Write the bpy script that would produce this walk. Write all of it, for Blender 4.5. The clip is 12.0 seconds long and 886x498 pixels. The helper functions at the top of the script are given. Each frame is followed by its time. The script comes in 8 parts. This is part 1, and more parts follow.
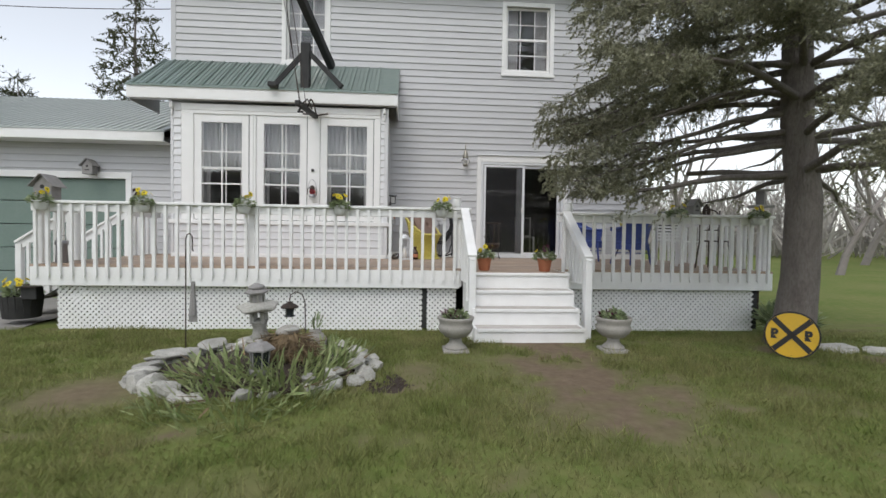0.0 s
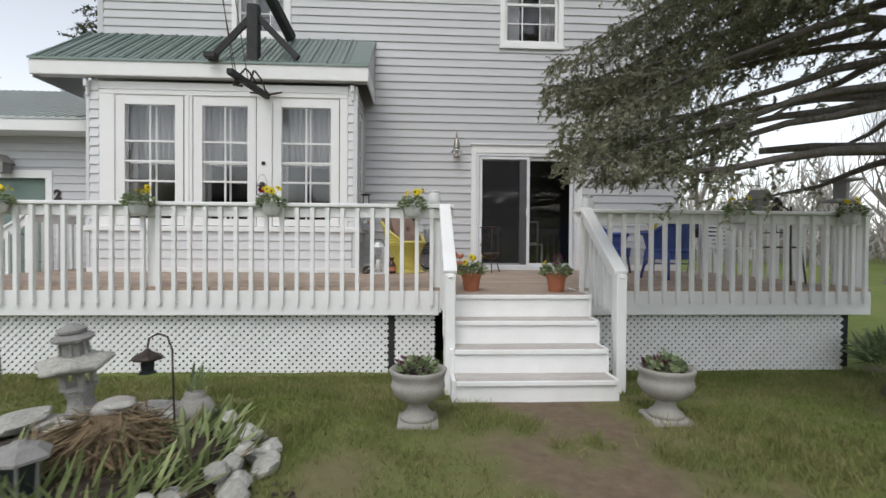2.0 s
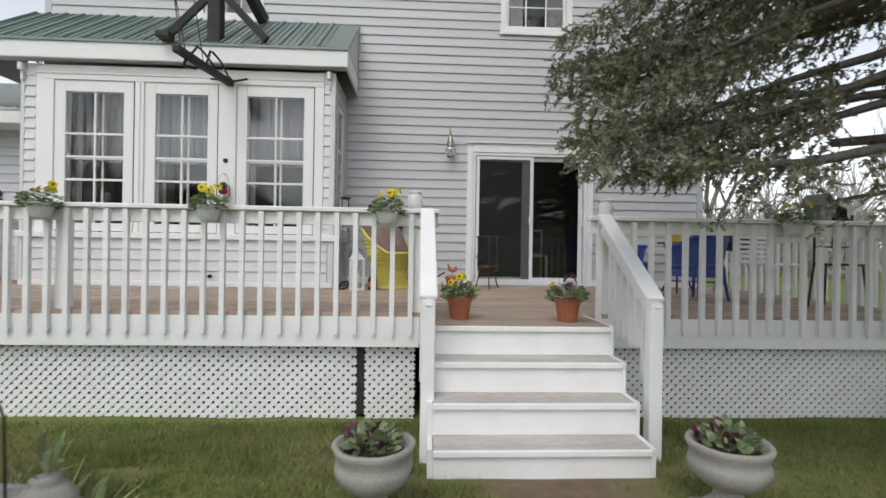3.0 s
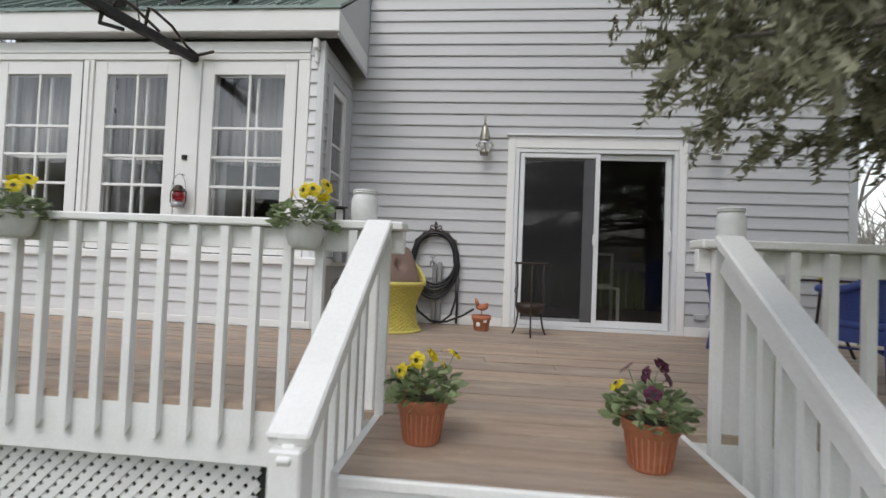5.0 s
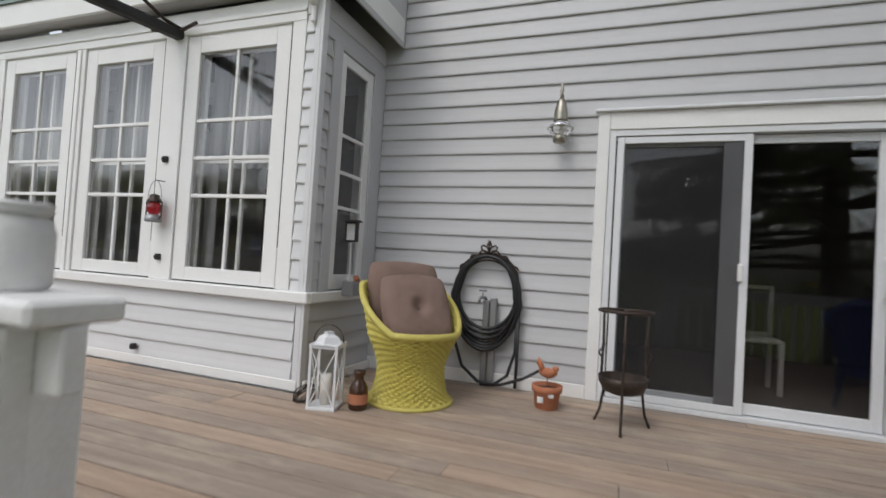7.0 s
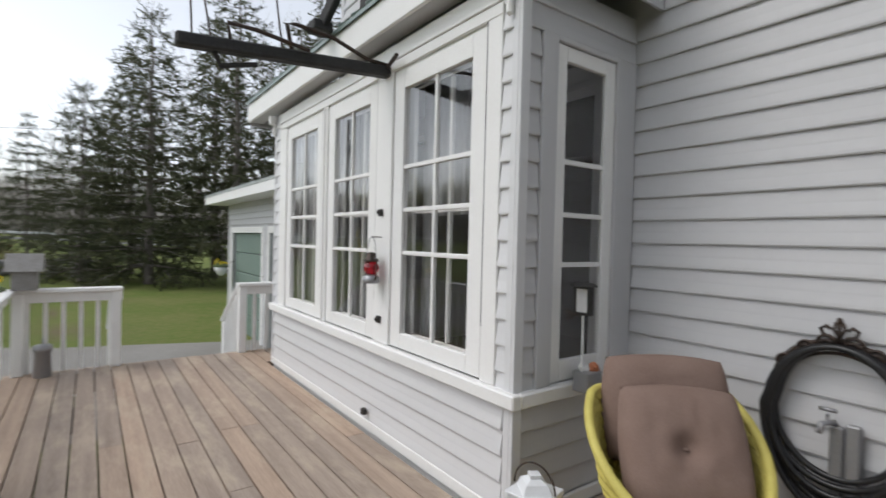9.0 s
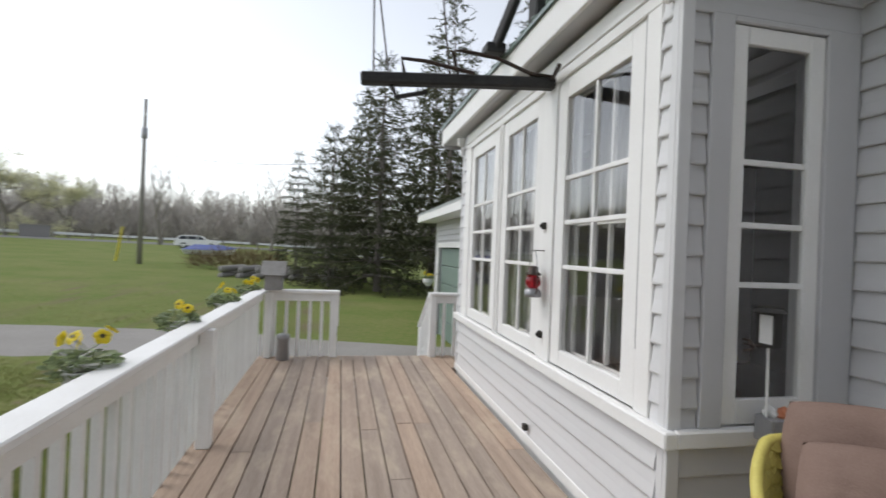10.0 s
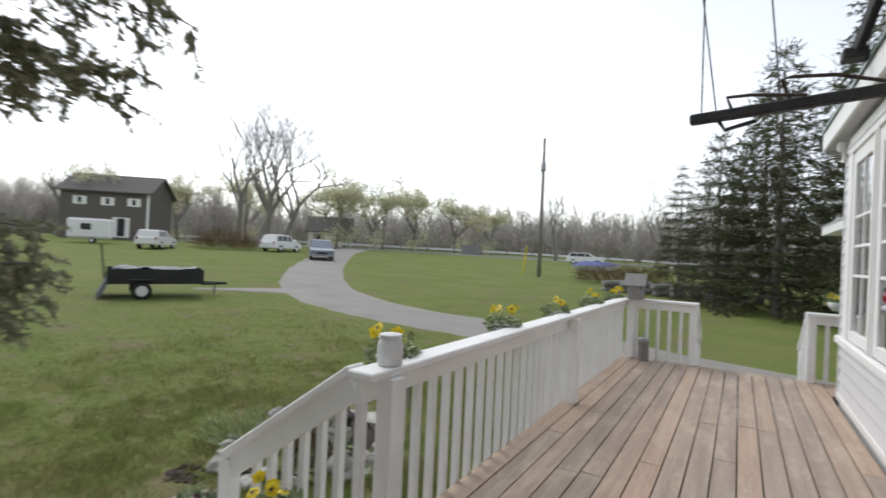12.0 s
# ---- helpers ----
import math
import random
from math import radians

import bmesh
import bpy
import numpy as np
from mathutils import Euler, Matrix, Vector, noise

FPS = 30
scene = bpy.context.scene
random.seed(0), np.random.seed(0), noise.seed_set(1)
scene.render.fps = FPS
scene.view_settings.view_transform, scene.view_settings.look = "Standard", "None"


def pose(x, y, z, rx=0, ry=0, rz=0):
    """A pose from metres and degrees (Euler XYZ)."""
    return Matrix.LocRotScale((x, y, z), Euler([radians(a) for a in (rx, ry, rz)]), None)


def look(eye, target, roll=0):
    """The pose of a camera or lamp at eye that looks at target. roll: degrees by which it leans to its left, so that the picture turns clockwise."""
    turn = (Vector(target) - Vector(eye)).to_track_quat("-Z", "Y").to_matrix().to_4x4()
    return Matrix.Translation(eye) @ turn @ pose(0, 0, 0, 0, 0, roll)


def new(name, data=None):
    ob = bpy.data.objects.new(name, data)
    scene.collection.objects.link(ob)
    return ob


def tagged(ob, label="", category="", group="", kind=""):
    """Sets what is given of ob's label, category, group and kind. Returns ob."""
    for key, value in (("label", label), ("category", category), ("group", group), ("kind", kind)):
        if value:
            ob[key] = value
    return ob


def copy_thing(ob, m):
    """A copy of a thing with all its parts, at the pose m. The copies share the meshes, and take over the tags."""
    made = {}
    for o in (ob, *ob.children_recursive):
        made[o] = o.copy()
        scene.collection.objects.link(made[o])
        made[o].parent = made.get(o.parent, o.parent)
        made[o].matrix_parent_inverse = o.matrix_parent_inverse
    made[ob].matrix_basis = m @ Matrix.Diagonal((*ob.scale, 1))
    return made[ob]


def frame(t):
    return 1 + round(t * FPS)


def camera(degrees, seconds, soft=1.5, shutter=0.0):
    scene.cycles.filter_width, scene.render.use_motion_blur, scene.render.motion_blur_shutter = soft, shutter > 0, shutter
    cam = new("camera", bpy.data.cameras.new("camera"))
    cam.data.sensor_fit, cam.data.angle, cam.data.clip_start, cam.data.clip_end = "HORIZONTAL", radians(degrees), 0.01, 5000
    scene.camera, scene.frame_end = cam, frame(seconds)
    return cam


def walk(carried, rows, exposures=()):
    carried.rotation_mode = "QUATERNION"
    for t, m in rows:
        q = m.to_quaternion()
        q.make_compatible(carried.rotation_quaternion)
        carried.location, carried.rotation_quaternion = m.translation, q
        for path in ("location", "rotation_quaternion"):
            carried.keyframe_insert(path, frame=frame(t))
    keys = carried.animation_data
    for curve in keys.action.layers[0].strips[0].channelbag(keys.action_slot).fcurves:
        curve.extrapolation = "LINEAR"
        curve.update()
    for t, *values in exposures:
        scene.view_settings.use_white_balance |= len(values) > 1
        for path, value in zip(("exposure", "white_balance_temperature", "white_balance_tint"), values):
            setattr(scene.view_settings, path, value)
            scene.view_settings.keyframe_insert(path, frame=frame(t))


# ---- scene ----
cam = camera(84.3, 12.0, shutter=0.4)
PATH = [
    (0, (0.511, -0.572, 1.239), (0.656, 1.422, 1.177), 0.9),
    (0.5, (0.649, -0.168, 1.216), (0.769, 1.828, 1.155), 0.8),
    (1, (0.782, 0.268, 1.206), (0.878, 2.265, 1.151), 0.4),
    (1.5, (0.899, 0.749, 1.217), (1.014, 2.745, 1.172), 0.2),
    (2, (1.017, 1.249, 1.217), (1.123, 3.246, 1.191), 0.4),
    (2.5, (1.094, 1.737, 1.259), (1.205, 3.734, 1.242), 0.9),
    (3, (1.226, 2.231, 1.275), (1.324, 4.229, 1.278), 0.9),
    (5, (1.766, 4.057, 1.426), (1.573, 6.047, 1.485), 2.3),
    (5.5, (1.848, 4.542, 1.412), (1.588, 6.523, 1.489), 2.7),
    (6, (1.966, 4.965, 1.477), (1.594, 6.930, 1.535), 2.9),
    (6.5, (2.125, 5.363, 1.486), (1.599, 7.291, 1.567), 3.7),
    (7.1, (2.12, 5.79, 1.74), (1.403, 7.657, 1.79), 3.4),
    (7.8, (2.03, 6.22, 1.99), (1.045, 7.961, 2.0), 2.7),
    (8.5, (1.925, 6.567, 2.142), (0.581, 8.047, 2.107), 1.9),
    (9, (1.841, 6.848, 2.166), (0.222, 8.021, 2.133), 1.4),
    (9.5, (1.854, 7.049, 2.154), (0.021, 7.85, 2.143), 1.3),
    (10, (1.969, 7.141, 2.152), (0.011, 7.549, 2.16), 2.3),
    (10.5, (2.196, 7.223, 2.134), (0.197, 7.25, 2.146), 3.3),
    (11, (2.473, 7.341, 2.136), (0.504, 6.991, 2.143), 3.3),
    (11.5, (2.748, 7.442, 2.152), (0.882, 6.723, 2.153), 3.3),
    (12, (3.009, 7.596, 2.133), (1.3, 6.557, 2.144), 2.6),
]
walk(cam, [(t, look(eye, target, roll)) for t, eye, target, roll in PATH], [(0, 0.80), (5, 0.76), (6.5, 0.72), (9.5, 0.86), (12, 0.94)])

# ---- light ----
world = bpy.data.worlds.new("overcast_sky")
scene.world = world
world.use_nodes = True
wt = world.node_tree
sky = wt.nodes.new("ShaderNodeTexSky")
sky.sky_type, sky.sun_disc = "NISHITA", False
sky.sun_elevation, sky.sun_rotation = radians(52), radians(200)
sky.air_density, sky.dust_density, sky.ozone_density = 1.0, 1.0, 0.3
cloud = wt.nodes.new("ShaderNodeHueSaturation")
cloud.inputs["Saturation"].default_value = 0.31
wt.links.new(sky.outputs[0], cloud.inputs["Color"])
wt.links.new(cloud.outputs[0], wt.nodes["Background"].inputs[0])
wt.nodes["Background"].inputs[1].default_value = 0.13
sun = new("sun", bpy.data.lights.new("sun", "SUN"))
sun.data.energy, sun.data.angle, sun.data.color = 0.5, radians(25), (1.0, 0.97, 0.93)
SUN_DIR = Vector((math.sin(radians(200)) * math.cos(radians(52)), math.cos(radians(200)) * math.cos(radians(52)), math.sin(radians(52))))
sun.matrix_world = look(SUN_DIR * 50, (0, 0, 0))


# ---- materials ----
def mat(name, color, rough=0.6, metal=0.0, vary=0.12, scale=6.0, bump=0.2, fine=60.0, tint=None, per_object=0.0, stretch=(1, 1, 1), spec=0.5, bump_dist=0.004):
    """A procedural surface: a base colour, blotches at two scales towards a second colour, and relief."""
    m = bpy.data.materials.new(name)
    m.use_nodes = True
    t = m.node_tree
    b = t.nodes["Principled BSDF"]
    b.inputs["Roughness"].default_value = rough
    b.inputs["Metallic"].default_value = metal
    b.inputs["Specular IOR Level"].default_value = spec
    tint = tint or tuple(c * 0.55 for c in color)
    geo = t.nodes.new("ShaderNodeNewGeometry")
    mp = t.nodes.new("ShaderNodeMapping")
    mp.inputs["Scale"].default_value = stretch
    t.links.new(geo.outputs["Position"], mp.inputs["Vector"])
    n1 = t.nodes.new("ShaderNodeTexNoise")
    n1.inputs["Scale"].default_value, n1.inputs["Detail"].default_value = scale, 6
    n2 = t.nodes.new("ShaderNodeTexNoise")
    n2.inputs["Scale"].default_value, n2.inputs["Detail"].default_value = fine, 4
    for n in (n1, n2):
        t.links.new(mp.outputs[0], n.inputs["Vector"])
    add = t.nodes.new("ShaderNodeMath")
    add.operation = "ADD"
    t.links.new(n1.outputs[0], add.inputs[0])
    t.links.new(n2.outputs[0], add.inputs[1])
    ramp = t.nodes.new("ShaderNodeMapRange")
    ramp.inputs[1].default_value, ramp.inputs[2].default_value = 0.7, 1.35
    ramp.inputs[3].default_value, ramp.inputs[4].default_value = 0.0, min(1.0, vary * 3)
    t.links.new(add.outputs[0], ramp.inputs[0])
    mix = t.nodes.new("ShaderNodeMix")
    mix.data_type = "RGBA"
    mix.inputs[6].default_value, mix.inputs[7].default_value = (*color, 1), (*tint, 1)
    t.links.new(ramp.outputs[0], mix.inputs[0])
    out = mix.outputs[2]
    if per_object:
        info = t.nodes.new("ShaderNodeObjectInfo")
        hs = t.nodes.new("ShaderNodeHueSaturation")
        r = t.nodes.new("ShaderNodeMapRange")
        r.inputs[3].default_value, r.inputs[4].default_value = 1 - per_object, 1 + per_object
        t.links.new(info.outputs["Random"], r.inputs[0])
        t.links.new(r.outputs[0], hs.inputs["Value"])
        t.links.new(out, hs.inputs["Color"])
        out = hs.outputs[0]
    t.links.new(out, b.inputs["Base Color"])
    if bump:
        bp = t.nodes.new("ShaderNodeBump")
        bp.inputs["Strength"].default_value, bp.inputs["Distance"].default_value = bump, bump_dist
        t.links.new(add.outputs[0], bp.inputs["Height"])
        t.links.new(bp.outputs[0], b.inputs["Normal"])
    return m


def island(m, amount):
    """Lets each loose piece of a joined mesh differ in value."""
    t = m.node_tree
    b = t.nodes["Principled BSDF"]
    src = b.inputs["Base Color"].links[0].from_socket
    geo = t.nodes.new("ShaderNodeNewGeometry")
    r = t.nodes.new("ShaderNodeMapRange")
    r.inputs[3].default_value, r.inputs[4].default_value = 1 - amount, 1 + amount
    hs = t.nodes.new("ShaderNodeHueSaturation")
    t.links.new(geo.outputs["Random Per Island"], r.inputs[0])
    t.links.new(r.outputs[0], hs.inputs["Value"])
    t.links.new(src, hs.inputs["Color"])
    t.links.new(hs.outputs[0], b.inputs["Base Color"])
    return m


def glass_mat(name, tint=(1, 1, 1), rough=0.0):
    m = bpy.data.materials.new(name)
    m.use_nodes = True
    b = m.node_tree.nodes["Principled BSDF"]
    b.inputs["Base Color"].default_value = (*tint, 1)
    b.inputs["Roughness"].default_value, b.inputs["Transmission Weight"].default_value, b.inputs["IOR"].default_value = rough, 1.0, 1.5
    return m


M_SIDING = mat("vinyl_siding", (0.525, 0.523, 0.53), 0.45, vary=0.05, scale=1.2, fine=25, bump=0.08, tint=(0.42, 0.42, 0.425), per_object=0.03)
# Bay front toned paler than its side: each face's brightness is in the colour.
M_BAYSIDE = mat("bay_front_tone", (0.66, 0.66, 0.665), 0.45, vary=0.06, scale=1.2, fine=25, bump=0.08, tint=(0.54, 0.54, 0.54), per_object=0.03)
M_WHITE = mat("white_paint", (0.82, 0.815, 0.80), 0.5, vary=0.07, scale=3, fine=70, bump=0.15, tint=(0.62, 0.60, 0.56), per_object=0.02)
M_RAIL = mat("weathered_white_paint", (0.86, 0.86, 0.85), 0.55, vary=0.10, scale=5, fine=90, bump=0.25, tint=(0.58, 0.56, 0.52), per_object=0.03)
M_TREAD = mat("worn_tread_paint", (0.37, 0.33, 0.30), 0.7, vary=0.3, scale=4, fine=40, bump=0.4, tint=(0.62, 0.59, 0.55), stretch=(0.4, 2, 1))
# Green roof greyed and lightened: the sky's reflection is partly in its colour.
M_ROOF = mat("green_metal_roof", (0.17, 0.225, 0.20), 0.35, 0.2, vary=0.15, scale=1.5, fine=12, bump=0.05, tint=(0.27, 0.31, 0.29))
M_PALEROOF = mat("pale_green_metal_roof", (0.42, 0.455, 0.435), 0.4, 0.1, vary=0.2, scale=1.2, fine=9, bump=0.05, tint=(0.52, 0.54, 0.52))
M_BLACK = mat("black_tarred_timber", (0.018, 0.018, 0.019), 0.7, vary=0.2, scale=8, fine=60, bump=0.5, tint=(0.05, 0.048, 0.045))
M_IRON = mat("rusty_black_iron", (0.03, 0.028, 0.027), 0.5, 0.5, vary=0.25, scale=25, fine=120, bump=0.3, tint=(0.10, 0.06, 0.04))
# Room surfaces: the darkness of unlit interiors is put into these two colours.
M_DARK = mat("painted_darkness", (0.035, 0.034, 0.033), 0.9, vary=0.15, scale=2, bump=0)
M_ROOM = mat("dim_room_plaster", (0.25, 0.24, 0.23), 0.9, vary=0.1, scale=2, bump=0)
M_CURTAIN = mat("sheer_white_curtain", (0.50, 0.50, 0.51), 0.9, vary=0.12, scale=3, fine=40, bump=0.2, stretch=(6, 6, 0.3))
M_SCREEN = mat("dark_insect_screen", (0.03, 0.03, 0.032), 0.6, vary=0.1, scale=40, bump=0.1)
M_ALU = mat("white_aluminium", (0.74, 0.75, 0.76), 0.35, 0.0, vary=0.05, scale=4, bump=0.04)
M_GREY = mat("grey_aluminium", (0.33, 0.33, 0.34), 0.35, 0.5, vary=0.1, scale=9, bump=0.05)
M_GLASS = glass_mat("window_glass")
M_BULB = glass_mat("lamp_globe_glass", (0.95, 0.95, 0.93))
M_RED = glass_mat("red_lantern_glass", (0.30, 0.012, 0.02), 0.1)
M_BRASS = mat("tarnished_brass", (0.40, 0.365, 0.29), 0.38, 0.9, vary=0.25, scale=30, fine=100, bump=0.1, tint=(0.30, 0.30, 0.28))
M_WICKER = mat("yellow_painted_wicker", (0.60, 0.53, 0.14), 0.6, vary=0.18, scale=20, fine=140, bump=0.5, tint=(0.42, 0.33, 0.06))
M_CUSHION = mat("brown_cushion_cloth", (0.205, 0.140, 0.115), 0.95, vary=0.16, scale=7, fine=160, bump=0.35, tint=(0.28, 0.205, 0.172), spec=0.1)
M_TERRA = mat("terracotta", (0.42, 0.14, 0.065), 0.75, vary=0.15, scale=12, fine=70, bump=0.15, tint=(0.52, 0.26, 0.16))
M_CONCRETE = mat("cast_concrete", (0.37, 0.35, 0.32), 0.9, vary=0.33, scale=9, fine=80, bump=0.6, tint=(0.26, 0.25, 0.22))
M_STONE = island(mat("lichened_field_stone", (0.50, 0.485, 0.45), 0.9, vary=0.28, scale=9, fine=60, bump=0.9, tint=(0.24, 0.24, 0.20), per_object=0.3, bump_dist=0.01), 0.1)
M_SOIL = mat("garden_soil", (0.07, 0.05, 0.038), 0.95, vary=0.3, scale=9, fine=70, bump=1.0, bump_dist=0.02)
M_BLUE = mat("blue_painted_wicker", (0.05, 0.085, 0.30), 0.55, vary=0.15, scale=20, fine=140, bump=0.5)
M_HOSE = mat("black_rubber_hose", (0.014, 0.014, 0.015), 0.4, vary=0.1, scale=20, bump=0.1)
M_BARK = mat("spruce_bark", (0.20, 0.178, 0.162), 0.9, vary=0.3, scale=10, fine=55, bump=1.0, tint=(0.105, 0.088, 0.078), stretch=(1, 1, 0.35), bump_dist=0.02)
M_TWIG = mat("bare_twig_bark", (0.26, 0.235, 0.215), 0.9, vary=0.2, scale=6, bump=0.3)
M_NEEDLE = island(mat("spruce_needles", (0.232, 0.234, 0.145), 0.6, vary=0.3, scale=2.2, fine=9, bump=0, tint=(0.33, 0.32, 0.245), spec=0.3), 0.4)
M_DARKNEEDLE = island(mat("old_spruce_needles", (0.070, 0.085, 0.045), 0.7, vary=0.3, scale=0.8, fine=4, bump=0, tint=(0.11, 0.105, 0.065), spec=0.2), 0.3)
M_BLADE = island(mat("grass_blades", (0.156, 0.200, 0.050), 0.6, vary=0.4, scale=1.1, fine=4, bump=0, tint=(0.29, 0.265, 0.125), spec=0.25), 0.35)
M_LEAF = island(mat("garden_leaves", (0.20, 0.265, 0.125), 0.5, vary=0.25, scale=8, fine=40, bump=0, tint=(0.33, 0.37, 0.21)), 0.4)
M_BEDLEAF = island(mat("spring_bulb_leaves", (0.21, 0.29, 0.10), 0.5, vary=0.3, scale=7, fine=30, bump=0, tint=(0.36, 0.37, 0.19)), 0.35)
M_PETAL = island(mat("yellow_petals", (0.74, 0.62, 0.03), 0.6, vary=0.1, scale=20, bump=0, tint=(0.85, 0.50, 0.01)), 0.15)
M_PLUM = island(mat("plum_petals", (0.09, 0.015, 0.045), 0.6, vary=0.1, scale=20, bump=0), 0.3)
M_POTWHITE = mat("white_plastic_pot", (0.74, 0.74, 0.73), 0.5, vary=0.1, scale=10, bump=0.1)
# Willow leaves and far woods carry distance haze as a paler colour.
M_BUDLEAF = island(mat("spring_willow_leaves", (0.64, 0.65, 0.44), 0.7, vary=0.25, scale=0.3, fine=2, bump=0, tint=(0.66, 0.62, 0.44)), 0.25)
M_WOODS = island(mat("hazy_bare_woods", (0.40, 0.375, 0.35), 0.9, vary=0.3, scale=0.1, fine=0.8, bump=0, tint=(0.46, 0.43, 0.385)), 0.25)
M_GRAVEL = mat("gravel_drive", (0.30, 0.285, 0.265), 0.95, vary=0.25, scale=0.7, fine=30, bump=0.9, tint=(0.20, 0.19, 0.17), bump_dist=0.015)
M_ASPHALT = mat("road_asphalt", (0.16, 0.16, 0.165), 0.9, vary=0.15, scale=0.5, fine=20, bump=0.3)
M_POLE = mat("grey_weathered_pole", (0.30, 0.28, 0.26), 0.9, vary=0.2, scale=5, bump=0.4, stretch=(1, 1, 0.1))
M_TYRE = mat("tyre_rubber", (0.02, 0.02, 0.02), 0.8, vary=0.1, scale=10, bump=0.1)
M_WHITECAR = mat("white_car_paint", (0.75, 0.75, 0.75), 0.3, vary=0.03, scale=2, bump=0)
M_SILVERCAR = mat("silver_blue_car_paint", (0.22, 0.25, 0.30), 0.3, 0.5, vary=0.03, scale=2, bump=0)
M_TRAILER = mat("black_trailer_paint", (0.02, 0.02, 0.022), 0.5, vary=0.15, scale=6, bump=0.1)
M_TARP = mat("dark_grey_tarpaulin", (0.07, 0.085, 0.085), 0.45, vary=0.25, scale=5, fine=20, bump=0.8, bump_dist=0.03)
M_BROWNHOUSE = mat("brown_house_siding", (0.13, 0.115, 0.105), 0.8, vary=0.1, scale=1, fine=12, bump=0.2, stretch=(0.2, 0.2, 5))
M_SHINGLE = mat("grey_shingles", (0.12, 0.11, 0.105), 0.9, vary=0.15, scale=3, fine=15, bump=0.3)
M_CARGLASS = mat("dark_car_glass", (0.03, 0.035, 0.04), 0.08, vary=0.05, scale=2, bump=0)
M_SIGN = mat("yellow_sign_enamel", (0.72, 0.44, 0.02), 0.4, vary=0.15, scale=9, fine=40, bump=0.05, tint=(0.55, 0.33, 0.04))
M_SIGNBLACK = mat("black_sign_enamel", (0.02, 0.018, 0.015), 0.5, vary=0.1, scale=9, bump=0.05)
M_GARDOOR = mat("green_garage_door", (0.15, 0.21, 0.18), 0.6, vary=0.12, scale=3, fine=20, bump=0.2, tint=(0.22, 0.27, 0.24))
M_GREYWOOD = mat("silvered_wood", (0.30, 0.29, 0.28), 0.85, vary=0.25, scale=12, fine=70, bump=0.5, tint=(0.18, 0.17, 0.16))
M_STRAW = island(mat("dead_straw", (0.19, 0.135, 0.072), 0.9, vary=0.2, scale=9, bump=0, tint=(0.10, 0.07, 0.042)), 0.4)
M_CANDLE = mat("candle_wax", (0.75, 0.72, 0.66), 0.6, vary=0.05, bump=0)
M_AMBER = mat("brown_glass_bottle", (0.06, 0.025, 0.012), 0.15, vary=0.1, bump=0)
M_YELLOWPOST = mat("yellow_plastic_guard", (0.72, 0.60, 0.05), 0.5, vary=0.1, bump=0)


# ground: grass sheet with bare soil where feet pass
def ground_mat():
    m = mat("lawn_ground", (0.114, 0.164, 0.038), 0.95, vary=0.30, scale=0.5, fine=7, bump=0.9, tint=(0.20, 0.20, 0.078), bump_dist=0.03, spec=0.1)
    t = m.node_tree
    b = t.nodes["Principled BSDF"]
    src = b.inputs["Base Color"].links[0].from_socket
    at = t.nodes.new("ShaderNodeAttribute")
    at.attribute_name = "bare"
    geo = t.nodes.new("ShaderNodeNewGeometry")
    n = t.nodes.new("ShaderNodeTexNoise")
    n.inputs["Scale"].default_value, n.inputs["Detail"].default_value, n.inputs["Roughness"].default_value = 11, 10, 0.7
    t.links.new(geo.outputs["Position"], n.inputs["Vector"])
    soil = t.nodes.new("ShaderNodeMix")
    soil.data_type = "RGBA"
    soil.inputs[6].default_value, soil.inputs[7].default_value = (0.065, 0.048, 0.034, 1), (0.275, 0.210, 0.145, 1)
    t.links.new(n.outputs[0], soil.inputs[0])
    mix = t.nodes.new("ShaderNodeMix")
    mix.data_type = "RGBA"
    t.links.new(at.outputs["Fac"], mix.inputs[0])
    t.links.new(src, mix.inputs[6])
    t.links.new(soil.outputs[2], mix.inputs[7])
    t.links.new(mix.outputs[2], b.inputs["Base Color"])
    return m


M_GROUND = ground_mat()


